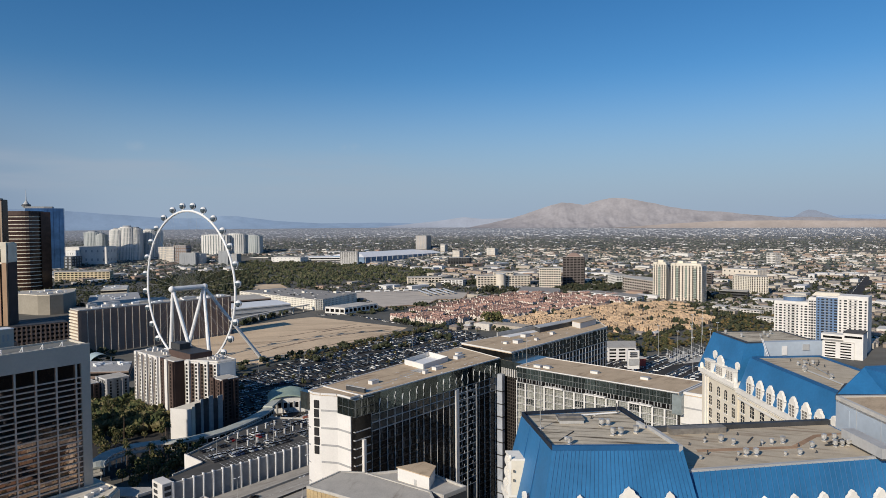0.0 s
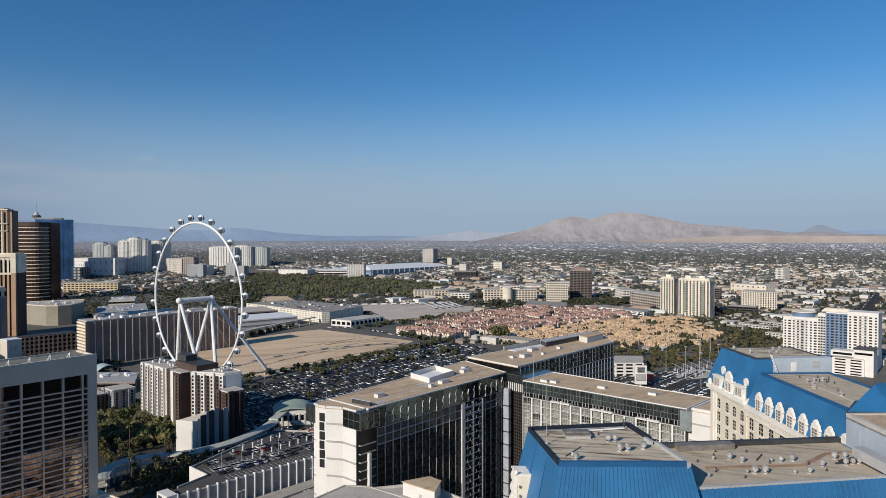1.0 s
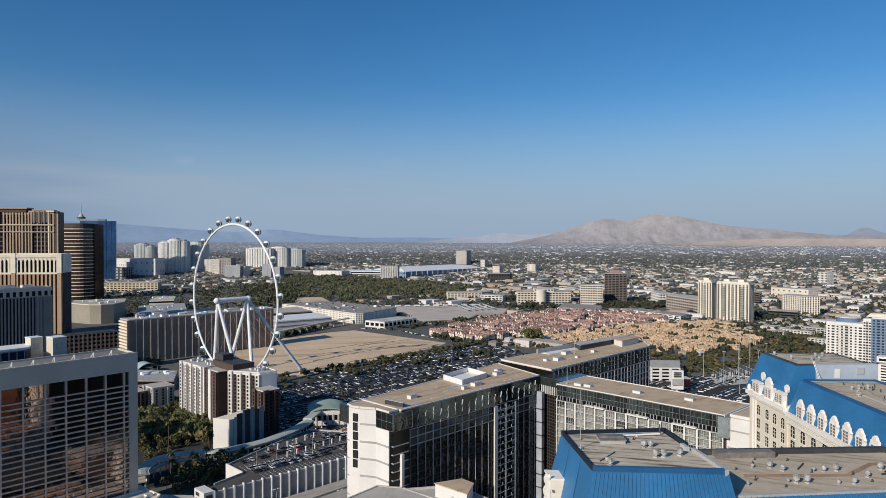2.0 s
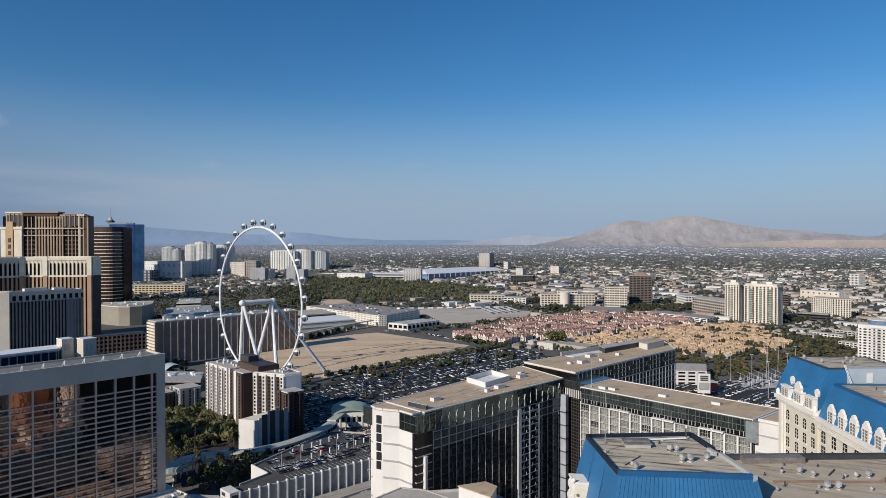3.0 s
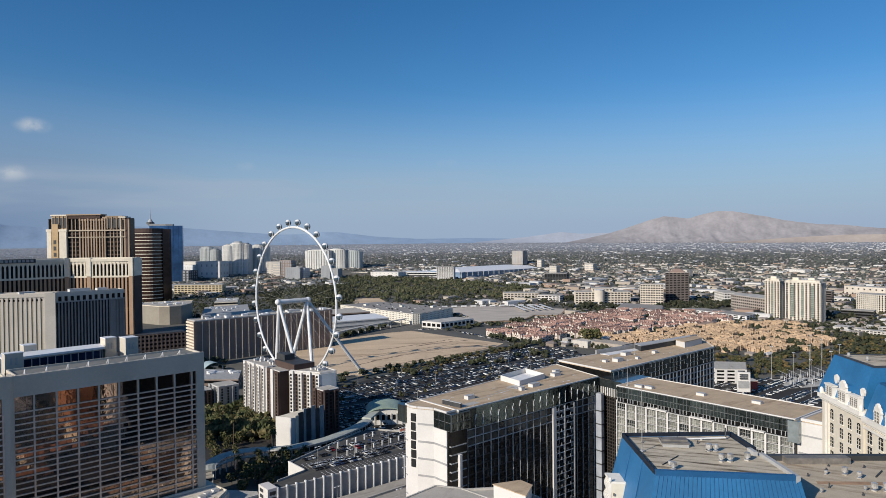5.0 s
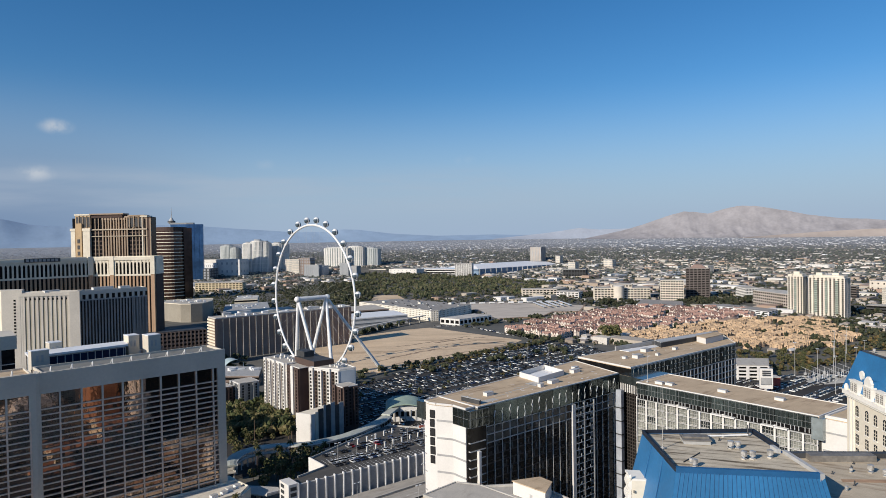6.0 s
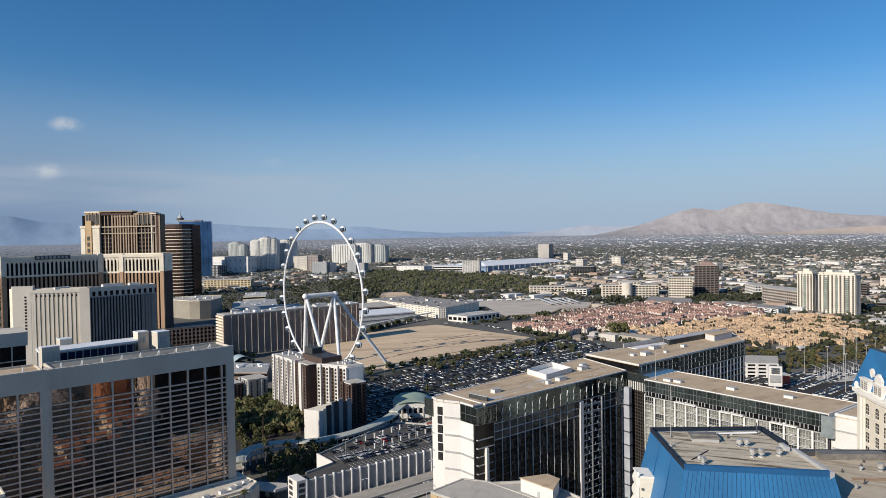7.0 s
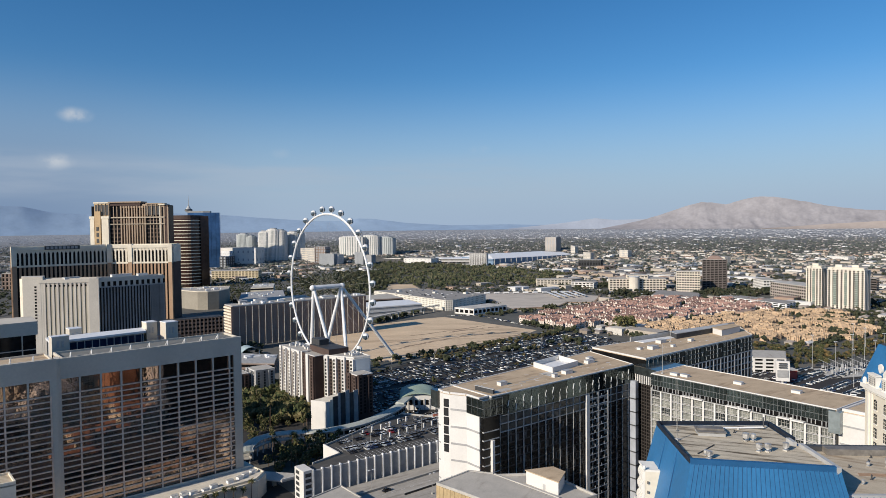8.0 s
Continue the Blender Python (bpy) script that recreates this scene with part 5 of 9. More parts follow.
REDROOF = material("rust_red_roof", (0.40, 0.20, 0.13), 0.9, 0.2, 0.08, 0.8)
for x0, y0, x1, y1, z in ((78, 232, 112, 248, 17), (116, 200, 140, 222, 19), (62, 262, 84, 276, 14)):
    blk = part("roof_block", Shape().box(x0, y0, 0, x1, y1, z), CREAM, cas, "cream shop block with rust-red roof")
    part("red_roof", Shape().taper(quad((x0 + x1) / 2, (y0 + y1) / 2, x1 - x0 + 1.6, y1 - y0 + 1.6), z, quad((x0 + x1) / 2, (y0 + y1) / 2, (x1 - x0) * 0.6, 1.0), z + 2.6), REDROOF, blk)
    for k in range(int((x1 - x0) / 3.4)):
        part("shop_window", Shape().wallbox((x1, y1), (x0, y1), 1 + k * 3.4, 2.9 + k * 3.4, -0.05, 0.12, z - 5.5, z - 1.5), GLASS, blk)
for x0, y0, x1, y1, z, n in ((66, 180, 100, 198, 36, 7), (38, 186, 62, 206, 26, 5)):
    blk = part("stepped_block", Shape().box(x0, y0, 0, x1, y1, z).box(x0 + 6, y0 + 2, z, x1 - 8, y1 - 4, z + 5), WHITE, cas, "white stepped block with dark windows")
    for j in range(n):
        part("window_row", Shape().wallbox((x1, y1), (x0, y1), 1.2, x1 - x0 - 1.2, -0.05, 0.15, z - 3.4 - j * 4.2, z - 1.4 - j * 4.2), GLASS, blk)
    for k in range(int((x1 - x0) / 3)):
        part("window_pier", Shape().wallbox((x1, y1), (x0, y1), 0.6 + k * 3, 1.8 + k * 3, 0.1, 0.3, 4, z), CREAM, blk)

# ---- towers along the boulevard ----
RIBWHITE = material("ribbed_white_concrete", (0.55, 0.51, 0.445), 0.85, 0.07, 0.05, 0.8)
SALMON = material("salmon_tan_stucco", (0.42, 0.28, 0.18), 0.85, 0.08, 0.05, 0.8)
TANSTONE = material("tan_stone", (0.37, 0.28, 0.20), 0.85, 0.08, 0.04, 0.6)
GOLD = material("gold_panel", (0.50, 0.35, 0.19), 0.6, 0.1, 0.1, 1.0)
BROWNGLASS = material("brown_mirror_glass", (0.055, 0.03, 0.022), 0.12, 0.2, 0.1, 0.5, 0, 0.2, 0.5)
BLUEGLASS = material("blue_mirror_glass", (0.065, 0.155, 0.315), 0.15, 0.25, 0.02, 0.1, 0, 0.5, 0.6)

WINGGREY = material("grey_brown_concrete", (0.27, 0.26, 0.25), 0.8, 0.1, 0.05, 0.6)
h1 = thing("ribbed_hotel_tower", "white ribbed concrete hotel tower with dark glass wing", "hotel", (130, 780, 0))
RIBBEIGE = material("beige_rib_panel", (0.40, 0.36, 0.275), 0.85, 0.07, 0.05, 0.8)
HB = [(82, 786), (129.5, 759), (137, 775), (90, 800)]
part("ribbed_body", Shape().prism(HB, 0, 95), GLASS, h1)
le = length(HB[0], HB[1])
for i in range(14):
    part("rib", Shape().wallbox(HB[0], HB[1], i * le / 13 - 1.05, i * le / 13 + 1.05, -0.3, 1.3, 0, 92.6), RIBWHITE, h1)
    if i < 13:
        part("rib", Shape().wallbox(HB[0], HB[1], (i + 0.5) * le / 13 - 0.85, (i + 0.5) * le / 13 + 0.85, -0.3, 0.7, 0, 88.6), RIBBEIGE, h1)
        part("attic_panel", Shape().wallbox(HB[0], HB[1], (i + 0.5) * le / 13 - 1.2, (i + 0.5) * le / 13 + 1.2, -0.3, 0.6, 90.8, 92.6), RIBWHITE, h1)
part("rib_head", Shape().wallbox(HB[0], HB[1], -1, le + 1, -0.4, 1.8, 92.6, 96), RIBWHITE, h1)
part("corner_shaft", Shape().prism([(122, 760), (130.6, 756), (134, 764), (126, 767)], 0, 96.6), RIBWHITE, h1)
part("west_shaft", Shape().prism([(67.4, 793.1), (84, 783.5), (88, 800), (68, 808)], 0, 99.5), RIBWHITE, h1)
for k in range(14):
    part("stair_window", Shape().wallbox((64, 795), (84, 783.5), 15, 17, -0.05, 0.1, 88 - k * 3.2, 89.8 - k * 3.2), GLASS, h1)
part("west_face", Shape().prism([(66, 806), (67.4, 796.6), (70, 800), (68.6, 810)], 30, 97), CREAM, h1)
HE0, HE1 = (131, 758.5), (198, 765)
part("glass_wing", Shape().prism([HE0, HE1, (197, 782), (137, 778)], 0, 95), GLASS, h1, "dark glass wing")
facade(h1, HE0, HE1, 34, 88, 22, 1, 1.5, 0, 0.5, WINGGREY, pier_name="fin")
part("attic_band", Shape().wallbox(HE0, HE1, 0, 67, -0.2, 0.7, 92.6, 96), RIBWHITE, h1)
part("attic_band", Shape().wallbox(HE0, HE1, 0, 67, -0.2, 0.6, 86.4, 87.6), BANDGREY, h1)
for k in range(12):
    part("attic_pier", Shape().wallbox(HE0, HE1, k * 5.7, k * 5.7 + 2.6, -0.2, 0.6, 87, 93), RIBWHITE, h1)
part("plain_panel", Shape().wallbox(HE0, HE1, 52, 67, -0.2, 0.5, 30, 86.4), WINGGREY, h1)
part("base_gallery", Shape().prism([(128, 752), (212, 759), (212, 770), (128, 765)], 0, 30), TAUPE, h1)
for k in range(20):
    part("gallery_pier", Shape().wallbox((128, 752), (212, 759), k * 4.2, k * 4.2 + 1.2, -0.1, 0.5, 16, 30), BANDGREY, h1)
roof(h1, [(83, 786), (129, 760), (136.4, 774.6), (90.6, 799)], 95.6, deck=ROOFGREY, edge=RIBWHITE, h=1.4)
roof(h1, [(132, 760), (197, 766), (196, 781), (137, 777)], 95.6, deck=ROOFGREY, edge=RIBWHITE, h=1.2)
for x, y, lx, ly, h in ((158, 769, 20, 6, 3.6), (180, 773, 10, 6, 3), (112, 777, 14, 7, 2.4)):
    roof_unit(x, y, 95.6, lx, ly, h, 8, WHITE, "white plant room on the tower roof")

h1.location.x += 3.2

h2 = thing("arcaded_hotel_tower", "cream and tan hotel tower with arcaded top floors", "hotel", (160, 890, 0))
V0, VM, V1 = (73.9, 958), (188.8, 968.6), (253, 918.5)
VB = [V0, VM, V1, (268, 937.7), (203, 988), (78, 980)]
part("glass_body", Shape().prism(VB, 0, 121.8), GLASS, h2)


def arcade(p0, p1, n, pier):
    """A cream arcaded attic over tall piers, on one face of the tower."""
    le = length(p0, p1)
    part("cornice", Shape().wallbox(p0, p1, 0, le, -1, 1.8, 122.3, 126.2), CREAM, h2, "cream cornice")
    part("string_course", Shape().wallbox(p0, p1, 0, le, -1, 1.0, 101.4, 103.7), CREAM, h2)
    part("frieze", Shape().wallbox(p0, p1, 0, le, -1, 0.6, 119.6, 122.4), CREAM, h2)
    for i in range(n + 1):
        a = i * le / n
        part("arcade_pier", Shape().wallbox(p0, p1, max(0, a - 1.0), min(le, a + 1.0), -0.3, 0.9, 103.1, 122.5), CREAM, h2)
        part("facade_pier", Shape().wallbox(p0, p1, max(0, a - 1.2), min(le, a + 1.2), -0.3, 0.8, 0, 102.0), pier, h2)
        for o, w in ((0.35, 117.8), (0.75, 118.7)):
            part("arch_head", Shape().wallbox(p0, p1, max(0, a - 1.0 - o), min(le, a + 1.0 + o), -0.3, 0.7, w, 119.7), CREAM, h2)


arcade(V0, VM, 24, SALMON)
arcade(VM, V1, 17, SALMON)
for p0, p1, a in ((V0, VM, 0.6), (V0, VM, 108.8), (VM, V1, 22), (VM, V1, 75.6)):
    part("pavilion", Shape().wallbox(p0, p1, a, a + 5, -0.5, 1.8, 0, 126.8), SALMON, h2)
    part("pavilion_top", Shape().wallbox(p0, p1, a - 0.4, a + 5.4, -0.5, 2.2, 103.1, 127.4), CREAM, h2)
part("west_end", Shape().wallbox((78, 980), V0, 0, 22, -0.3, 0.6, 0, 124.0), SALMON, h2)
part("east_end", Shape().wallbox(V1, (268, 937.7), 0, 24, -0.3, 0.6, 0, 124.0), BRICKBROWN, h2)
part("east_end_top", Shape().wallbox(V1, (268, 937.7), 0, 24, -0.3, 0.9, 103.1, 126.2), CREAM, h2)
roof(h2, [(74.8, 959), (188.6, 969.6), (252.8, 920), (266.6, 937.6), (202.6, 987.2), (78.6, 979.4)], 126.6, deck=ROOFGREY, edge=CREAM, h=0.6)
sg = part("sign_board", Shape().wallbox(V0, VM, 36, 76, 1.8, 2.3, 122.5, 127.4), DARK, h2, "dark roof sign board")
for k in range(8):
    part("sign_bar", Shape().wallbox(V0, VM, 38 + k * 4.6, 41.2 + k * 4.6, 2.3, 2.5, 123.3, 126.6), BANDGREY, sg)

h3 = thing("tall_hotel_tower", "tall tan stone hotel tower with stepped crown and gold corner", "hotel", (240, 1120, 0))
T0, T1 = (191.8, 1163), (287.5, 1077.5)
t_dir = (Vector(T1) - Vector(T0)).normalized()
t_out = Vector((t_dir.y, -t_dir.x))


def at_tower(a, o):
    q = Vector(T0) + t_dir * a + t_out * o
    return (q.x, q.y)


def slab_on(name, a0, a1, o0, o1, z0, z1, mat, parent=None, label=""):
    return part(name, Shape().wallbox(T0, T1, a0, a1, o0, o1, z0, z1), mat, parent or h3, label)


part("glass_body", Shape().prism([at_tower(8, 0), at_tower(134, 0), at_tower(134, -14), at_tower(8, -14)], 0, 184.0), GLASS, h3)
# gold corner with pale quoins and a column of sign bars
corner3 = slab_on("gold_corner", 8.0, 37.6, -14, 4.0, 0, 167.0, GOLD, None, "gold-tan corner tower")
slab_on("quoin", 7.8, 14.6, -13, 4.6, 0, 165.0, CREAM, corner3)
slab_on("quoin", 27.0, 38.0, -13, 4.8, 0, 165.0, CREAM, corner3)
slab_on("corner_cornice", 7.0, 15.4, -14, 5.4, 164.4, 168.2, CREAM, corner3)
slab_on("corner_cornice", 26.4, 39.0, -14, 5.6, 164.4, 168.2, CREAM, corner3)
slab_on("sign_strip", 16.0, 25.6, 4.0, 5.6, 100, 176.0, GOLD, corner3, "gold sign strip")
for k in range(4):
    slab_on("sign_bar", 18.8, 22.6, 5.6, 6.0, 145.5 - k * 9.4, 151.5 - k * 9.4, DARK, corner3)
upper3 = slab_on("gold_upper", 14.0, 39.0, -13, 2.4, 167.0, 188.2, GOLD, None, "gold-tan upper corner")
slab_on("upper_cap", 13.0, 40.0, -13.6, 3.4, 188.2, 190.4, CREAM, upper3)
for a in (15.4, 21.4, 27.6, 33.4):
    slab_on("upper_recess", a, a + 3.6, 2.3, 2.6, 169.5, 186.0, DARK, upper3)
    slab_on("upper_post", a + 4.2, a + 5.2, 2.3, 3.4, 168, 188.2, TANSTONE, upper3)
# window banks between broad and narrow piers
for a0, a1, posts in ((39.6, 55.6, (44.8, 50.2)), (99.2, 119.4, (103.8, 109.2, 114.4))):
    bank = slab_on("window_bank", a0, a1, 0.0, 0.6, 60, 166, GLASS, None, "dark recessed window bank")
    for k in range(16):
        slab_on("spandrel", a0, a1, 0.5, 0.9, 64 + k * 6.4, 65.7 + k * 6.4, BRICKBROWN, bank)
    for a in posts:
        slab_on("window_post", a - 0.6, a + 0.6, 0.5, 1.3, 60, 186, TANSTONE, bank)
for i in range(10):
    a = 57.4 + i * 4.3
    slab_on("facade_pier", a - 0.95, a + 0.95, -0.2, 1.8 if i % 3 else 2.6, 0, 184.0, TANSTONE)
    slab_on("pier_head", a - 1.5, a + 1.5, -0.2, 2.2, 180.5, 183.4, TANSTONE)
for k in range(24):
    slab_on("floor_line", 56.0, 98.0, 0.0, 0.5, 40 + k * 6.0, 41.6 + k * 6.0, BRICKBROWN)
slab_on("broad_pier", 119.4, 127.6, -13, 2.0, 0, 184.6, TANSTONE)
slab_on("pier_edge", 119.4, 121.2, 2.0, 2.6, 0, 184.6, CREAM)
slab_on("slot_window", 123.0, 125.4, 1.9, 2.15, 40, 182, GLASS)
slab_on("end_shaft", 127.6, 133.4, -14, 1.6, 0, 184.6, BRICKBROWN, None, "brown end wall")
slab_on("end_shaft_edge", 131.6, 133.6, -14, 2.2, 0, 182.0, TANSTONE)
STRINGTAN = material("pale_tan_course", (0.50, 0.42, 0.32), 0.85, 0.08, 0.04, 0.6)
for z0, z1, o in ((165.0, 166.8, 3.2), (155.0, 156.2, 2.9)):
    slab_on("string_course", 38.0, 128.0, -0.5, o, z0, z1, STRINGTAN)
# crown
slab_on("crown", 39.0, 89.0, -13.4, 2.6, 184.0, 189.0, BRICKBROWN)
slab_on("crown_edge", 37.6, 91.0, -14.4, 4.4, 189.0, 190.8, TANSTONE)
slab_on("crown", 92.0, 128.0, -13.0, 2.0, 184.0, 186.4, TANSTONE)
slab_on("crown_edge", 98.0, 124.0, -13.6, 3.4, 186.4, 187.8, TANSTONE)
for a in (95, 102, 109, 116):
    slab_on("crown_recess", a, a + 3.8, 1.9, 2.2, 169.5, 183.0, DARK)
    slab_on("crown_column", a + 4.4, a + 5.8, 1.0, 2.8, 168, 186.0, TANSTONE)
slab_on("crown_cap", 118.0, 128.6, -13.4, 3.6, 184.6, 186.6, CREAM)
h4 = thing("bronze_curved_tower", "brown curved glass hotel tower with pale bands", "hotel", (520, 1725, 0))
arc = [(474 + 66 * k / 10 + 0, 1738 - 26 * k / 10 - 20 * math.sin(math.pi * k / 10)) for k in range(11)]
part("glass_body", Shape().prism(arc + [(560, 1745), (484, 1775)], 0, 172), BROWNGLASS, h4)
part("crown", Shape().prism([(x, y - 0.5) for x, y in arc] + [(560, 1745), (484, 1775)], 172, 182), BRICKBROWN, h4)
part("dark_end", Shape().prism([(540, 1709), (560, 1706.8), (566, 1740), (552, 1746)], 0, 180), BROWNGLASS, h4)
for j in range(20):
    z = 168 - j * 8.4
    if z < 4:
        break
    part("pale_band", Shape().prism([(x, y - 0.7) for x, y in arc] + [(540.4, 1713), (474, 1739)], z, z + 1.6), CREAM, h4)
h5 = thing("blue_glass_tower", "blue glass tower far up the boulevard", "hotel", (800, 2470, 0))
BT = [(744, 2500), (792, 2472), (847, 2456), (862, 2490), (760, 2530)]
part("glass_body", Shape().prism(BT, 0, 208), BLUEGLASS, h5)
part("crown", Shape().prism([(744, 2500), (792, 2472), (815, 2465), (830, 2495), (760, 2530)], 208, 214), BANDGREY, h5)
for k in range(3):
    part("fin", Shape().wallbox((792, 2472), (847, 2456), 9 + k * 17.0, 9.5 + k * 17.0, -0.1, 0.4, 0, 206), BLUEWIN, h5)
x, y, g0, k = on_bearing(16.66, 4300)
h6 = thing("observation_tower", "slender concrete observation tower with saucer pod", "tower", (x, y, g0))
part("shaft", Shape().tube((x, y, g0), (x, y, g0 + 250 * k), 9 * k, 6 * k, 10), CONCRETE, h6)
part("pod", Shape().tube((x, y, g0 + 250 * k), (x, y, g0 + 262 * k), 12 * k, 24 * k, 16), GREY, h6)
part("pod_deck", Shape().tube((x, y, g0 + 262 * k), (x, y, g0 + 270 * k), 24 * k, 20 * k, 16), DARK, h6)
part("pod_roof", Shape().tube((x, y, g0 + 270 * k), (x, y, g0 + 290 * k), 16 * k, 4 * k, 16), GREY, h6)
part("spire", Shape().tube((x, y, g0 + 290 * k), (x, y, g0 + 352 * k), 2.4 * k, 0.6 * k, 6), GREY, h6)

# ---- mid-rise white and brown hotel beside the wheel ----
TAUPECREAM = material("taupe_cream_stucco", (0.29, 0.265, 0.22), 0.9, 0.1, 0.03, 0.3)
mid = thing("mid_rise_hotel", "white and brown mid-rise hotel block", "hotel", (250, 485, 0))


def pilaster_face(parent, p0, p1, z0, z1, bays, floors, wall, win=GLASS):
    """A plain wall with projecting white bays and a column of small windows between them."""
    le = length(p0, p1)
    for i in range(bays):
        u = le / bays
        a, b = (u * i, u * (i + 1))
        a, b = max(0, a), min(le, b)
        if i % 2 == 0:
            part("bay", Shape().wallbox(p0, p1, a + 0.2, b - 0.2, -0.1, 1.5, z0, z1 + (1.0 if i % 4 else 2.2)), wall, parent)
            part("bay_strip", Shape().wallbox(p0, p1, a + 0.25, a + 0.9, 1.4, 1.6, z0, z1 - 1), TAUPECREAM if floors > 12 else wall, parent)
        elif floors > 12:
            part("recess", Shape().wallbox(p0, p1, a + 0.2, b - 0.2, -0.1, 0.02, z0, z1), BRICKBROWN, parent)
        col = Shape()
        c = (a + b) / 2
        for j in range(floors):
            z = z0 + (z1 - z0) * (j + 0.35) / floors
            o = 1.5 if i % 2 == 0 else 0.0
            col.wallbox(p0, p1, c - 0.75, c + 0.75, o - 0.05, o + 0.08, z, z + 1.7)
        part("window_column", col, win, parent)["kind"] = "stuff"


def corner_block(parent, x0, y0, x1, y1, z, wall, bays_w, bays_s, floors, z0=0.0):
    part("body", Shape().box(x0, y0, z0, x1, y1, z), wall, parent)
    pilaster_face(parent, (x0, y1), (x0, y0), z0 + 4, z - 1.5, bays_w, floors, wall)
    if bays_s:
        pilaster_face(parent, (x0, y0), (x1, y0), z0 + 4, z - 1.5, bays_s, floors, wall)
    part("roof_edge", Shape().box(x0 - 0.4, y0 - 0.4, z, x1 + 0.4, y1 + 0.4, z + 0.5), WHITE, parent)
    part("roof_deck", Shape().box(x0 + 0.4, y0 + 0.4, z + 0.4, x1 - 0.4, y1 - 0.4, z + 0.56), ROOFGREY, parent)


corner_block(mid, 237, 500, 255, 540, 44, WHITE, 9, 3, 14)
corner_block(mid, 239, 479, 256, 500, 43, BRICKBROWN, 3, 0, 14)
part("white_fin", Shape().box(237.8, 489, 0, 239, 496, 43.6), WHITE, mid)
part("brown_core", Shape().box(247, 470, 0, 265, 504, 48.6), BRICKBROWN, mid, "dark brown lift core")
part("core_roof", Shape().box(247.4, 470.4, 48.5, 264.6, 503.6, 48.8), DARK, mid)
part("core_house", Shape().box(250, 492, 48.6, 259, 506, 53.5), DARK, mid)
SB = [(243.6, 471), (256.5, 446.5), (270, 444.5), (272, 471)]
part("south_body", Shape().prism(SB, 0, 44), WHITE, mid)
pilaster_face(mid, SB[0], SB[1], 4, 42.5, 7, 14, WHITE)
# blue-grey panel paints the shade of the white south face
part("south_panel", Shape().wallbox(SB[1], SB[2], 0.6, 13, -0.1, 0.25, 20, 43.4), PALEBLUE, mid)
roof(mid, SB, 44.5, deck=ROOFGREY, edge=WHITE, h=0.6)
corner_block(mid, 250, 431, 263, 444, 34, BRICKBROWN, 3, 3, 11)
for i in range(11):
    a, b = random.uniform(254, 268), random.uniform(450, 466)
    roof_unit(a, b, 44.5, 2.2, 1.8, 1.6, 0, WHITE, "white roof unit on the hotel block")
for i in range(9):
    a, b = random.uniform(239, 252), random.uniform(503, 537)
    roof_unit(a, b, 44.56, 2.4, 2.0, 1.8, 0, WHITE, "white roof unit on the hotel block")
stair = thing("low_stair_block", "low white block with dark striped front", "annex", (230, 432, 0))
LB = [(213, 434), (219, 423), (249, 429), (243, 441)]
part("body", Shape().prism(LB, 0, 21), CREAM, stair)
part("west_wall", Shape().wallbox(LB[0], LB[1], 0, 12.5, -0.1, 0.2, 0, 21.5), WHITE, stair)
# the grey panels have the front's shade painted into their colour
for k, (a, b, m) in enumerate(((0, 3.4, WHITE), (3.6, 6.4, CREAM), (6.6, 11, DARK), (11.2, 13.4, BANDGREY), (13.6, 18, DARK), (18.2, 22, BANDGREY), (22.2, 26, DARK), (26.2, 30.5, BANDGREY))):
    part("front_panel", Shape().wallbox(LB[1], LB[2], a, b, -0.1, 0.35 + 0.3 * (k % 2), 0, (21, 22, 23.5, 25.5, 25, 26, 23.5, 24.5)[k]), m, stair)
corner_block(thing("low_rise_block", "low white and brown lodging block among trees", "hotel", (220, 565, 0)), 200, 556, 214, 572, 20, BRICKBROWN, 3, 3, 6)
corner_block(thing("low_rise_block", "low grey-white lodging block among trees", "hotel", (232, 560, 0)), 218, 552, 236, 570, 22, BANDGREY, 4, 3, 7)

# ---- exhibition hall ----
hall = thing("exhibition_hall", "long taupe hall with panelled windowless wall", "hall", (380, 800, 0))
HALL = [(287.4, 795), (477.4, 795), (481, 823), (287.4, 823)]
part("wall", Shape().prism(HALL, 0, 50.2), TAUPE, hall, "taupe panelled wall")
roof(hall, HALL, 51.0, deck=ROOFGREY, edge=GREY, h=0.8)
for k in range(22):
    part("panel_joint", Shape().box(295.6 + k * 8.45, 794.7, 0, 296.15 + k * 8.45, 795.05, 50), CREAM, hall, "thin pale joint")
for k in range(13):
    part("deck_edge", Shape().box(285.8, 796, 3 + k * 3.7, 287.4, 822, 5.0 + k * 3.7), CREAM, hall)
part("corner_post", Shape().box(285.6, 794.2, 0, 288.6, 796, 51), TAUPE, hall)
for x, y, lx, ly, h, m in ((330, 812, 16, 7, 5, WHITE), (370, 814, 14, 6, 3, CREAM), (425, 812, 18, 7, 2.5, WHITE), (308, 815, 10, 6, 4, GREY), (455, 810, 10, 5, 2, GREY)):
    roof_unit(x, y, 51.0, lx, ly, h, 0, m, "pale plant room on the hall roof")


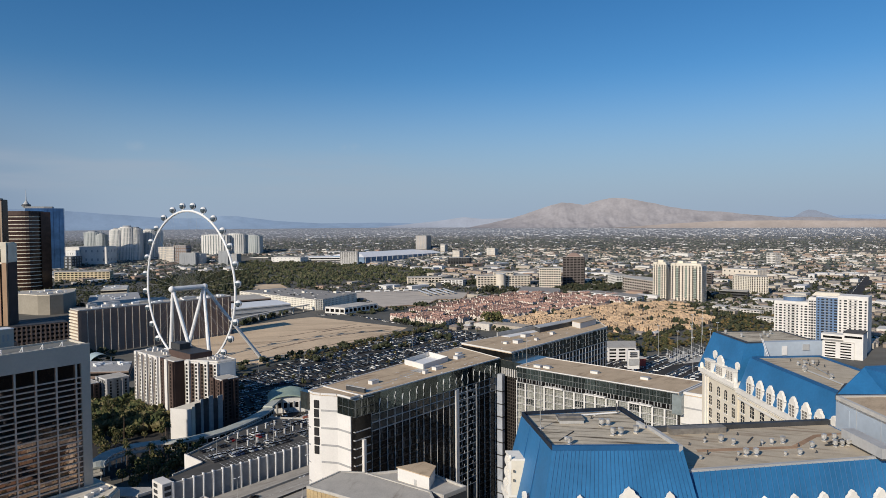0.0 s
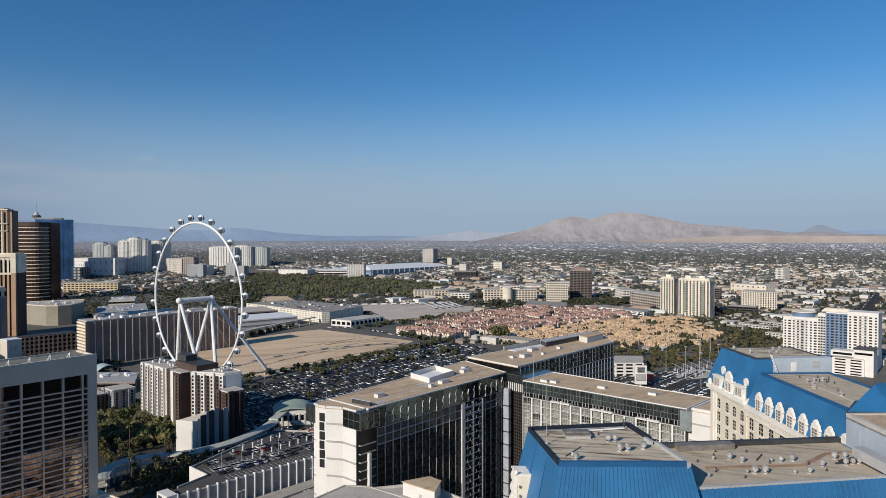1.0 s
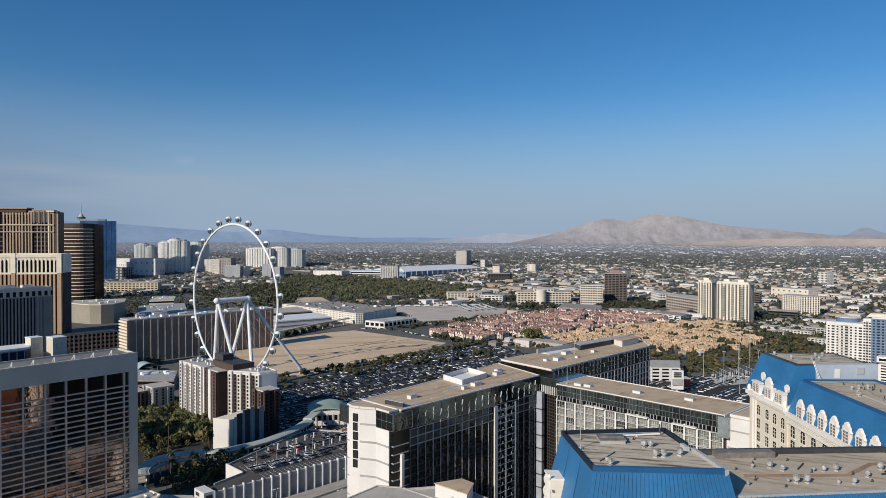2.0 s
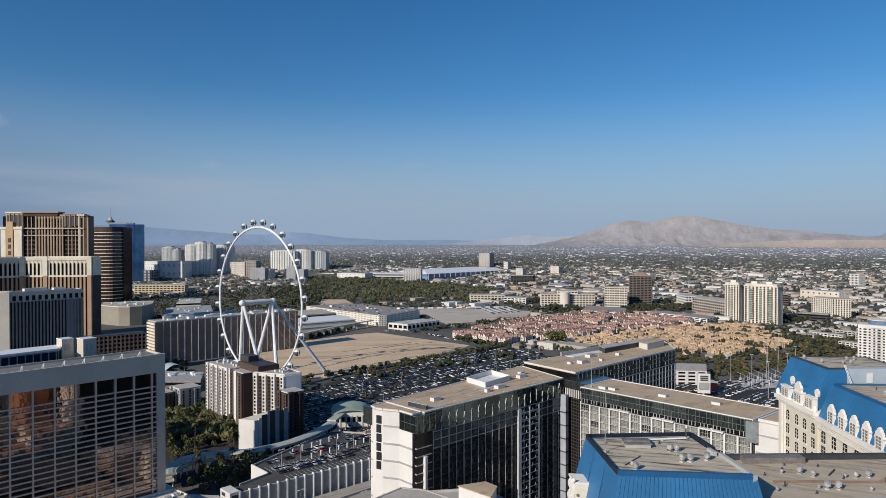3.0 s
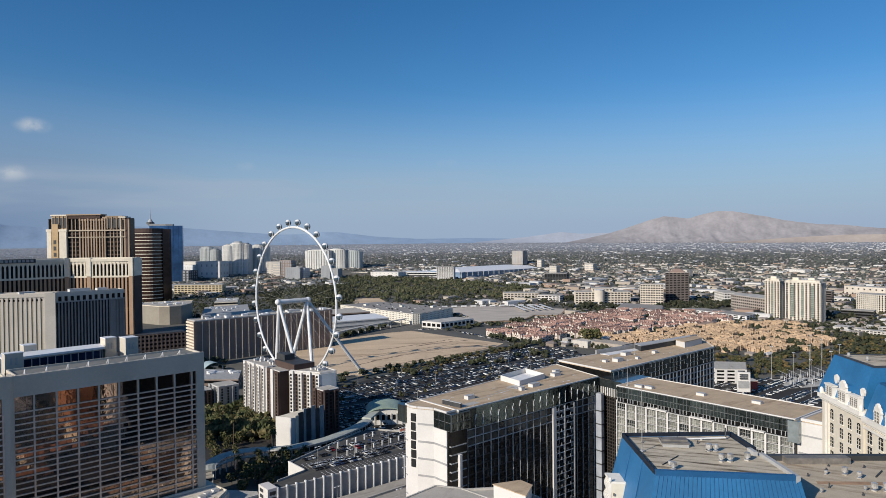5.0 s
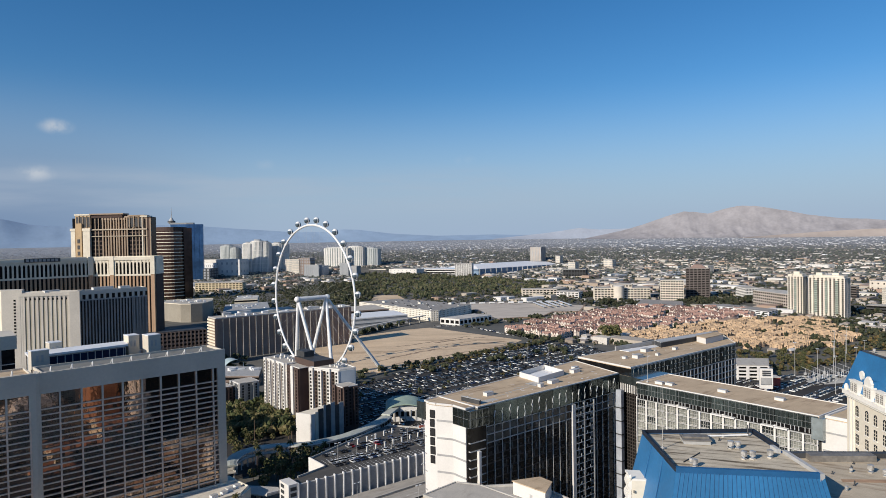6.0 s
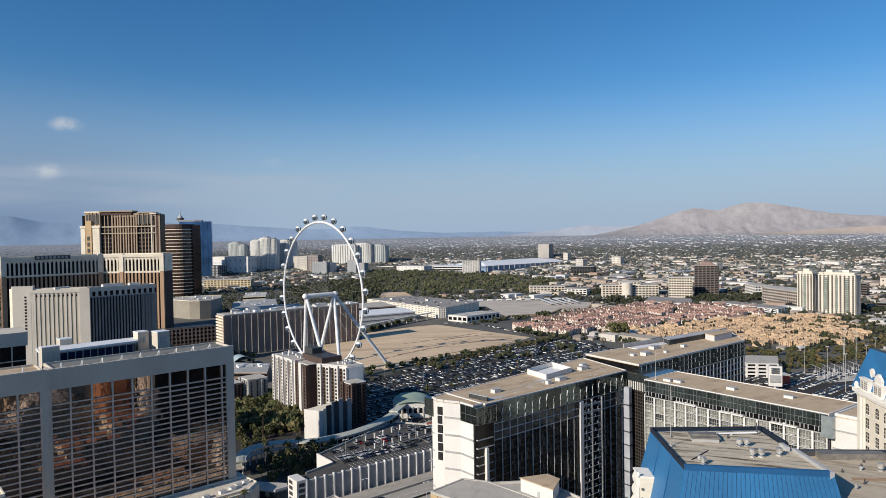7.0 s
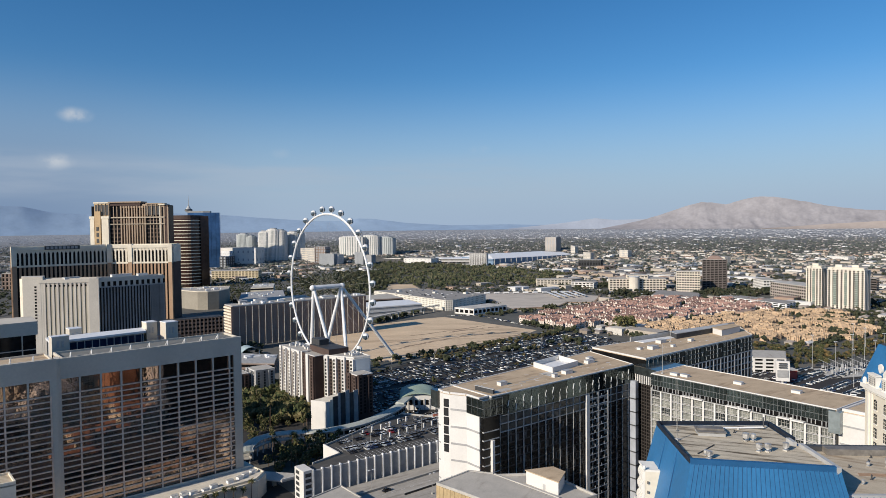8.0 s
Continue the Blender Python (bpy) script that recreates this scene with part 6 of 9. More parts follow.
# ---- plain blocks with window bands ----
def banded(name, label, category, poly, z0, z, floors, wall, glass=GLASS, roofmat=ROOFGREY, bays=0, group="", band=0.24, pier=0.16, far=False):
    t = thing(name, label, category, (poly[0][0], poly[0][1], z0), group)
    cx, cy = sum(p[0] for p in poly) / len(poly), sum(p[1] for p in poly) / len(poly)
    inner = [(cx + (x - cx) * 0.985, cy + (y - cy) * 0.985) for x, y in poly]
    part("body", Shape().prism(inner, z0, z), glass, t)
    h = (z - z0) / floors
    grid = Shape()
    for j in range(floors + 1):
        zz = z0 + j * h
        if far:
            grid.prism(poly, max(z0, zz - h * band), min(z, zz + h * band))
        else:
            part("floor_band", Shape().prism(poly, max(z0, zz - h * band), min(z, zz + h * band)), wall, t)
    ring = poly if sum(poly[i - 1][0] * poly[i][1] - poly[i][0] * poly[i - 1][1] for i in range(len(poly))) > 0 else poly[::-1]
    for i in range(len(ring)):
        p0, p1 = ring[i], ring[(i + 1) % len(ring)]
        le = length(p0, p1)
        mx, my = (p0[0] + p1[0]) / 2 - cx, (p0[1] + p1[1]) / 2 - cy
        if mx * cx + my * cy > 0.3 * math.hypot(mx, my) * math.hypot(cx, cy) or not bays:
            continue
        n = max(2, int(le / bays))
        for k in range(n + 1):
            a = le * k / n
            if far:
                grid.wallbox(p0, p1, max(0, a - bays * pier), min(le, a + bays * pier), -0.3, 0.25, z0, z)
            else:
                part("pier", Shape().wallbox(p0, p1, max(0, a - bays * pier), min(le, a + bays * pier), -0.3, 0.25, z0, z), wall, t)
    if far:
        part("facade_grid", grid, wall, t)["kind"] = "stuff"
    part("roof_deck", Shape().prism(inner, z, z + 0.5), roofmat, t)
    return t


YELLOW = material("pale_yellow_panel", (0.58, 0.49, 0.33), 0.85, 0.08, 0.05, 0.6)
GARAGETOP = streaked("worn_garage_top", (0.30, 0.285, 0.265), (0.46, 0.44, 0.41), (0.02, 0.12, 0.3), 0.92, 0.2, -2)
PALEYELLOW = material("pale_yellow_concrete", (0.76, 0.72, 0.63), 0.85, 0.1, 0.03, 0.4)
banded("low_office", "low grey office with window grid", "office", [(236, 905), (312, 900), (316, 932), (240, 940)], 0, 26, 5, TAUPE, roofmat=DARK, bays=5)
rh = thing("round_hall", "cream low hall with blank curved wall", "hall", (390, 1220, 0))
RH = [(359, 1274), (376, 1216), (390, 1203), (410, 1202), (440, 1236), (462, 1290), (380, 1320)]
part("wall", Shape().prism(RH, 0, 32), TAUPECREAM, rh, "plain cream wall")
roof(rh, RH, 32.8, deck=ROOFGREY, edge=CREAM, h=0.8)
banded("low_hall", "tan low building behind the hall", "hall", [(560, 1030), (680, 1000), (700, 1080), (570, 1100)], 0, 16, 2, TAUPE)
banded("low_hall", "tan low building behind the hall", "hall", [(430, 1090), (540, 1060), (560, 1160), (440, 1170)], 0, 18, 2, CREAM)


low_a = banded("low_hall", "long low hall with grey flat roof", "hall", [(440, 1185), (534, 1188), (590, 1325), (500, 1330)], 0, 14, 2, TAUPE, roofmat=BANDGREY)
low_b = banded("low_hall", "cream low hall with pale roof units", "hall", [(530, 1356), (575, 1341), (616, 1428), (578, 1450)], 0, 20, 3, CREAM, roofmat=CONCRETE)


def roof_gear(name_of, x0, y0, x1, y1, z, n, seed):
    """Crates, ducts and pale caps spread over a broad roof, as one part."""
    r = random.Random(seed)
    s2 = Shape()
    for k in range(n):
        s2.block(r.uniform(x0, x1), r.uniform(y0, y1), z, r.uniform(2, 9), r.uniform(2, 5), r.uniform(0.8, 3.0), r.uniform(-10, 10))
    part("roof_gear", s2, STEEL, name_of, "pale roof gear")["kind"] = "stuff"


roof_gear(rh, 385, 1225, 430, 1290, 33.0, 16, 3)
roof_gear(low_a, 500, 1200, 545, 1310, 14.5, 14, 12)
roof_gear(low_b, 560, 1360, 590, 1425, 20.5, 12, 13)
roof_gear(hall, 300, 800, 470, 818, 51.0, 26, 4)
banded("yellow_lodge", "yellow tan low building in the sun", "building", [(640, 1934), (742, 1836), (770, 1880), (668, 1980)], 0, 24, 4, YELLOW, bays=10)
banded("long_garage", "cream-white parking garage with flat pale roof", "garage", [(700, 900), (713, 896), (821, 932), (790, 1130), (701, 1136)], 0, 18, 5, PALEYELLOW, WINDOW, GARAGETOP, bays=4.4, band=0.3, pier=0.26)
for x, y in ((728, 1085), (760, 1010), (795, 960)):
    roof_unit(x, y, 18.5, 9, 6.0, 3.0, 20, PALEYELLOW, "cream stair head on the garage roof")
banded("arched_shed", "white flat-roofed building with arches", "building", [(690, 862), (699, 823), (775, 826), (770, 866)], 0, 10, 1, WHITE, GLASS, CONCRETE, bays=9)
banded("white_shed", "white low warehouse beside the sand lot", "warehouse", [(560, 930), (661, 915), (680, 985), (580, 1000)], 0, 14, 2, WHITE, BANDGREY, STEEL)

# ---- carports and trailers on the graded lot ----
for k in range(5):
    x, y = 1004 + k * 15, 930 - k * 4
    cpt = thing("carport", "long pale carport roof on thin posts", "carport", (x, y, 0), "carports")
    part("roof", Shape().block(x, y, 4.2, 5.5, 92, 0.4, -33), STEEL, cpt)
    for m in range(6):
        o = -40 + m * 16
        part("post", Shape().block(x + o * 0.545, y + o * 0.839, 0, 0.5, 0.5, 4.2), GREY, cpt)
for k in range(11):
    x, y = 905 + k * 17, 1085 - k * 12
    tl = thing("box_trailer", "white box trailer parked on the graded lot", "trailer", (x, y, 0.14), "box trailers")
    part("box", Shape().block(x, y, 1.2, 12, 2.6, 3.0, -35 + (k * 37) % 20), STEEL, tl)
    part("axle", Shape().block(x, y, 0.14, 8, 2.2, 1.1, -35 + (k * 37) % 20), DARK, tl)
berm = tagged(new("earth_berm"), "low dark scrubby bank round the graded lot", "berm", kind="structure")
for (x0, y0), (x1, y1) in zip(((772, 812), (800, 830), (838, 815), (857, 795), (898, 812), (936, 832), (975, 800), (1035, 838)), ((800, 830), (838, 815), (857, 795), (898, 812), (936, 832), (975, 800), (1035, 838), (1080, 872))):
    part("bank", Shape().wallbox((x0, y0), (x1, y1), -1, length((x0, y0), (x1, y1)) + 1, -2, 2, 0, 2.2), RUT, berm)

# ---- raised roadway beside the sand ----
via = thing("viaduct", "pale raised roadway on slim posts", "viaduct", (600, 890, 0))
VA = [(512, 846), (560, 866), (610, 884), (690, 906)]
for p0, p1 in zip(VA, VA[1:]):
    part("deck", Shape().wallbox(p0, p1, 0, length(p0, p1), -3, 3, 9.8, 10.9), CONCRETE, via)
    for k in range(3):
        a = length(p0, p1) * (k + 0.5) / 3
        part("pier", Shape().wallbox(p0, p1, a - 0.6, a + 0.6, -0.8, 0.8, 0, 9.8), CONCRETE, via)

annex = banded("flat_annex", "low taupe annex with pale flat roof", "annex", [(262, 702), (290, 668), (268, 626), (240, 652)], 0, 10, 2, TAUPE, roofmat=BANDGREY)
roof_gear(annex, 256, 650, 278, 682, 10.5, 9, 8)

# ---- observation wheel ----
wheel = thing("ferris_wheel_ride", "giant white observation wheel with glass cabins", "ferris wheel", (317, 602, 0))
HUB = Vector((316.5, 602.5, 86))
W_R = 74.3
axis = Vector((math.sin(radians(86)), math.cos(radians(86)), 0))
side = Vector((0, 0, 1)).cross(axis).normalized()


def on_rim(a, r, off=0.0):
    return HUB + side * (r * math.sin(a)) + Vector((0, 0, r * math.cos(a))) + axis * off


n_seg = 112
s = Shape()
for i in range(n_seg):
    s.tube(on_rim(2 * math.pi * i / n_seg, W_R), on_rim(2 * math.pi * (i + 1) / n_seg, W_R), 1.05, n=8)
rim_ob = part("rim", s, STEEL, wheel, "white tubular rim")
for i in range(n_seg // 2):
    a = 2 * math.pi * (i + 0.5) / (n_seg // 2)
    part("rim_bracket", Shape().tube(on_rim(a, W_R - 1.9), on_rim(a, W_R), 0.35, n=5), GREY, rim_ob)
sp = Shape()
for i in range(56):
    a = 2 * math.pi * i / 56
    sp.tube(on_rim(a, 2.0, -7 if i % 2 else 7), on_rim(a, W_R), 0.045, n=4)
part("spoke_cable", sp, GREY, wheel, "thin steel spoke cables")["kind"] = "stuff"
hub = part("hub", Shape().tube(HUB - axis * 17, HUB + axis * 17, 2.4, n=16), STEEL, wheel, "white hub axle")
for sgn in (-1, 1):
    part("hub_cap", Shape().ball(HUB + axis * 17.4 * sgn, 3.0, 12, 8), STEEL, hub)
CABGLASS = material("cabin_glass", (0.10, 0.13, 0.15), 0.08, 0.2, 0.5, 1.0, 0, 0.2, 0.8)
for i in range(28):
    a = 2 * math.pi * (i + 0.42) / 28
    c = on_rim(a, W_R + 4.9)
    cb = part("cabin", Shape().ball(c, 3.0, 12, 8), CABGLASS, wheel, "white and glass cabin")
    part("cabin_roof", Shape().ball(c + Vector((0, 0, 0.62)), 2.85, 12, 8, 0.95), STEEL, cb)
    part("cabin_ring", Shape().tube(c - axis * 0.35, c + axis * 0.35, 3.2, n=16), STEEL, cb)
    part("hanger", Shape().tube(on_rim(a, W_R), c, 0.5, n=6), STEEL, cb)
for sgn in (-1, 1):
    top = HUB + axis * (16.4 * sgn)
    for ns in (-1, 1):
        foot = HUB + axis * (6.3 * sgn) + side * (25 * ns)
        foot.z = 0
        part("leg", Shape().tube(foot, top, 2.0, 1.5, 10), STEEL, wheel, "white steel leg")
brace = part("brace_leg", Shape().tube((401.6, 606, 0), HUB + axis * 16.4, 1.9, 1.5, 10), STEEL, wheel, "white steel brace leg")
part("brace_foot", Shape().taper(quad(401.6, 606, 9, 9), 0, quad(401, 606, 4, 4), 6), CONCRETE, brace)

# ---- near garage with open top deck ----
DECKGREY = streaked("worn_deck_asphalt", (0.085, 0.082, 0.077), (0.16, 0.15, 0.14), (0.03, 0.3, 0.5), 0.92, 0.6, -3)
gar = thing("parking_garage", "white parking garage with cars on its open top deck", "garage", (190, 330, 0))
GD = [(153, 312), (257, 306.4), (266, 347), (250, 372), (243.5, 371), (178, 346), (178, 328), (159, 323.5), (153, 322)]
part("deck", Shape().prism(GD, 0, 18.0), DECKGREY, gar, "worn asphalt top deck")
g0, g1 = (153, 310.6), (257, 305.0)
le = length(g0, g1)
for k in range(21):
    a = k * le / 20
    part("wall_panel", Shape().wallbox(g0, g1, a + 0.15, a + le / 20 - 0.15, -1.2, 0, 0, 19.4), BANDGREY, gar, "pale wall panel")
    part("wall_rib", Shape().wallbox(g0, g1, a - 0.35, a + 0.35, -1.2, 0.5, 0, 20.2), STEEL, gar)
part("stair_tower", Shape().box(147.4, 310.4, 0, 152.8, 321, 20.4), WHITE, gar, "white stair tower")
for k in range(6):
    part("stair_opening", Shape().wallbox((147.4, 321), (147.4, 310.4), 1.5, 5.5, -0.1, 0.06, 2.4 + k * 3.0, 4.2 + k * 3.0), DARK, gar)
    part("stair_opening", Shape().wallbox((147.4, 310.4), (152.8, 310.4), 1.0, 4.4, -0.1, 0.06, 2.0 + k * 3.0, 3.9 + k * 3.0), DARK, gar)
part("ramp_wall", Shape().box(177.3, 328, 6, 178.0, 346.4, 19.3), WHITE, gar, "white ramp wall")
for p0, p1 in ((GD[1], GD[2]), (GD[2], GD[3]), (GD[4], GD[5]), (GD[6], GD[7])):
    part("deck_wall", Shape().wallbox(p0, p1, 0, length(p0, p1), -0.4, 0.1, 17.6, 19.0), CONCRETE, gar)
for p0, p1 in (((182, 335.5), (256, 331)), ((184, 316.5), (254, 312.6))):
    line = Shape()
    for k in range(27):
        x, y = p0[0] + (p1[0] - p0[0]) * k / 26, p0[1] + (p1[1] - p0[1]) * k / 26
        line.block(x, y, 18.0, 0.12, 9.6, 0.02, -3)
    part("bay_line", line, STEEL, gar, "white painted bay lines")["kind"] = "stuff"
for (x0, y0), (x1, y1), n in (((206, 349.0), (243, 356.0), 6), ((210, 334.6), (250, 337.2), 7)):
    for k in range(n):
        x, y = x0 + (x1 - x0) * k / (n - 1), y0 + (y1 - y0) * k / (n - 1)
        lp = thing("deck_post", "white concrete post on the garage deck", "post", (x, y, 18.0), "deck posts")
        part("post", Shape().block(x, y, 18.0, 0.8, 0.8, 3.0), WHITE, lp)
        part("cap", Shape().block(x, y, 21.0, 1.0, 1.0, 0.25), WHITE, lp)

# ---- covered walkway that curves to the station ----
GREENROOF = material("weathered_green_roof", (0.32, 0.40, 0.32), 0.7, 0.12, 0.1, 0.8)
WALKROOF = streaked("weathered_walkway_roof", (0.43, 0.45, 0.40), (0.26, 0.28, 0.25), (0.1, 0.5, 0.5), 0.85, 0.6, 10)
way = thing("covered_walkway", "curved raised walkway with grey-green roof", "walkway", (210, 397, 0))
WAY = [(146, 378), (147, 388), (151, 398), (161, 408.5), (174, 411.5), (187, 407), (198, 399.5), (210, 396.4), (234, 397), (263, 407.5), (284, 420), (300, 430)]
LINE = []
for i in range(1, len(WAY) - 2):
    a, b, c, d = (Vector(p) for p in WAY[i - 1:i + 3])
    for k in range(6):
        t = k / 6
        LINE.append(0.5 * (2 * b + (c - a) * t + (2 * a - 5 * b + 4 * c - d) * t * t + (3 * b - a - 3 * c + d) * t ** 3))


def sweep(line, profile):
    """A closed profile of (sideways, height) pairs drawn along a line in plan."""
    s, n = Shape(), len(profile)
    for i, p in enumerate(line):
        d = (line[min(i + 1, len(line) - 1)] - line[max(i - 1, 0)]).normalized()
        for o, z in profile:
            s.v.append((p.x + d.y * o, p.y - d.x * o, z))
    for i in range(len(line) - 1):
        s.f += [(i * n + k, i * n + (k + 1) % n, (i + 1) * n + (k + 1) % n, (i + 1) * n + k) for k in range(n)]
    s.f += [tuple(range(n)), tuple((len(line) - 1) * n + k for k in range(n - 1, -1, -1))]
    return s


part("roof_shell", sweep(LINE, [(-4, 9.6), (-4, 9.9), (-2.4, 10.5), (0, 10.8), (2.4, 10.5), (4, 9.9), (4, 9.6)]), WALKROOF, way, "smooth grey-green roof")
part("roof_edge", sweep(LINE, [(4.0, 9.4), (4.0, 10.0), (4.25, 10.0), (4.25, 9.4)]), WHITE, way)
part("floor_slab", sweep(LINE, [(-2.8, 5.4), (-2.8, 6.0), (2.8, 6.0), (2.8, 5.4)]), CONCRETE, way)
part("railing", sweep(LINE, [(2.7, 6.0), (2.7, 7.1), (2.8, 7.1), (2.8, 6.0)]), STEEL, way)
for i in range(2, len(LINE) - 1, 3):
    d = (LINE[i + 1] - LINE[i - 1]).normalized()
    for o in (-2.4, 2.4):
        part("post", Shape().block(LINE[i].x + d.y * o, LINE[i].y - d.x * o, 0, 0.6, 0.6, 9.7), WHITE, way)
part("side_wall", sweep(LINE[30:54], [(2.9, 0), (2.9, 9.4), (3.2, 9.4), (3.2, 0)]), CONCRETE, way, "long pale wall with dark windows")
for i in range(31, 53):
    p, q = LINE[i], LINE[i + 1]
    part("side_window", Shape().wallbox(tuple(p), tuple(q), 0.4, (q - p).length - 0.4, 3.15, 3.3, 5.6, 8.0), GLASS, way)
stn = thing("rail_station", "station hall with arched grey-green roof and white gable", "station", (312, 432, 0))
sx0, sx1 = (297, 444), (322, 427)
d = (Vector(sx1) - Vector(sx0)).normalized()
nrm = Vector((d.y, -d.x))
span = length(sx0, sx1)
s, gable = Shape(), Shape()
arch = []
for i in range(17):
    t = -1 + i / 8
    arch.append((Vector(sx0) + d * (span * (t + 1) / 2), 8.5 + 5.8 * math.sqrt(max(0, 1 - t * t * 0.97))))
for w, z in arch:
    for o, dz in ((15, 0), (-15, 0), (15, -0.7), (-15, -0.7)):
        s.v.append((w.x + nrm.x * o, w.y + nrm.y * o, z + dz))
    for o in (12.2, 12.6):
        gable.v += [(w.x + nrm.x * o, w.y + nrm.y * o, 0), (w.x + nrm.x * o, w.y + nrm.y * o, z - 0.5)]
for i in range(16):
    a, b = 4 * i, 4 * i + 4
    s.f += [(a, b, b + 1, a + 1), (a + 2, a + 3, b + 3, b + 2), (a, a + 2, b + 2, b), (a + 1, b + 1, b + 3, a + 3)]
    gable.f += [(a + 2, b + 2, b + 3, a + 3), (a, a + 1, b + 1, b), (a + 1, a + 3, b + 3, b + 1)]
part("roof_shell", s, GREENROOF, stn, "arched green roof")
part("gable_wall", gable, WHITE, stn, "white gable wall")
for k in range(7):
    part("hall_pier", Shape().wallbox(sx0, sx1, 2 + k * 4.3, 2.9 + k * 4.3, 12.6, 13.1, 0, 9), CONCRETE, stn)
for k in range(6):
    part("hall_window", Shape().wallbox(sx0, sx1, 3.6 + k * 4.3, 5.9 + k * 4.3, 12.6, 12.75, 4, 8), GLASS, stn)
part("stair_roof", Shape().taper([(281, 414), (300, 428), (297, 434), (277, 421)], 10.4, [(281, 414.2), (299, 427.6), (297, 433), (278, 420.6)], 11.6), WALKROOF, stn)
ped = thing("footbridge", "reddish covered footbridge over the service road", "footbridge", (275, 350, 0))
part("deck", Shape().prism([(262, 352), (300, 340), (301, 343.5), (263, 356)], 17.6, 19), CONCRETE, ped)
part("side", Shape().prism([(262, 351.4), (300, 339.4), (300, 340), (262, 352)], 18.6, 20.2), material("red_panel", (0.36, 0.12, 0.08), 0.7, 0.1, 0.2, 1.0), ped)
part("post", Shape().block(282, 347.5, 0, 1.2, 1.2, 17.6), CONCRETE, ped)
for x, y in ((283, 735),):
    cp = thing("tent_canopy", "white and blue curved canopy roof", "canopy", (x, y, 0))
    s = Shape()
    for i in range(9):
        t = -1 + i / 4
        for yy in (y - 9, y + 9):
            s.v.append((x + t * 11, yy, 6 + 5 * (1 - t * t)))
    s.f += [(2 * i, 2 * i + 2, 2 * i + 3, 2 * i + 1) for i in range(8)]
    m = len(s.v)
    s.v += [(a, b, c - 0.4) for a, b, c in s.v]
    s.f += [(m + 2 * i, m + 2 * i + 1, m + 2 * i + 3, m + 2 * i + 2) for i in range(8)]
    part("shell", s, material("pale_teal_canopy", (0.36, 0.46, 0.49), 0.6, 0.1, 0.1, 0.8), cp)
    for t in (-10, 10):
        part("post", Shape().block(x + t, y - 8, 0, 0.8, 0.8, 7), WHITE, cp)

# ---- driveway bridge and low roof beside the mirror hotel ----
drive = thing("driveway_bridge", "pale concrete driveway bridge to the garage", "bridge", (150, 350, 0))
part("deck", Shape().prism([(140.5, 370), (148.5, 360), (159, 348), (157, 341), (149, 341), (141, 352), (134, 362)], 5.2, 6.0), CONCRETE, drive)
part("kerb", Shape().prism([(149, 341), (157, 341), (157, 341.5), (149, 341.5)], 6.0, 6.9), WHITE, drive)
part("pier", Shape().block(149, 352, 0, 2, 2, 5.2), CONCRETE, drive)
corner = thing("low_roof_block", "tan flat roof with dry planting and pale parapet", "building", (10, 312, 0))
part("body", Shape().prism([(-40, 311), (23.2, 311), (22.1, 325), (-40, 318)], 0, 44.5), CREAM, corner)
roof(corner, [(-40, 311), (23.2, 311), (22.1, 325), (-40, 318)], 45.5, deck=WEATHERED2, edge=CREAM, h=0.8)

forecourt = thing("low_roof_block", "low block with pale worn flat roof beside the road", "building", (150, 285, 0))
FC = [(138, 268), (161.8, 276.5), (161.3, 296.3), (138, 291)]
part("body", Shape().prism(FC, 0, 13.4), TAUPE, forecourt)
roof(forecourt, FC, 14.0, deck=ROOFGREY, edge=CONCRETE, h=0.5)
# ---- towers and offices of the middle distance ----
STONE = material("pale_office_stone", (0.64, 0.58, 0.49), 0.85, 0.08, 0.05, 0.5)
TOWERCREAM = material("warm_white_stucco", (0.66, 0.61, 0.52), 0.85, 0.08, 0.05, 0.5)
PINKBROWN = material("brown_granite", (0.105, 0.088, 0.082), 0.6, 0.1, 0.05, 0.5)
BLUEPAINT = material("mid_blue_paint", (0.12, 0.19, 0.31), 0.7, 0.08, 0.05, 0.5)
banded("apartment_tower", "cream high-rise apartment tower with balconies", "apartment tower", [(1218, 527), (1218, 501), (1242, 501), (1242, 527)], 0, 66, 20, TOWERCREAM, bays=5, group="apartment towers", band=0.1, pier=0.27)
banded("apartment_tower", "cream high-rise apartment tower with balconies", "apartment tower", [(1206, 487), (1206, 430), (1230, 430), (1230, 487)], 0, 66, 20, TOWERCREAM, bays=6, group="apartment towers", band=0.1, pier=0.27)
GREENGLASS = material("green_balcony_glass", (0.15, 0.21, 0.185), 0.15, 0.15, 0.2, 0.8, 0.1, 0.1, 0.7)


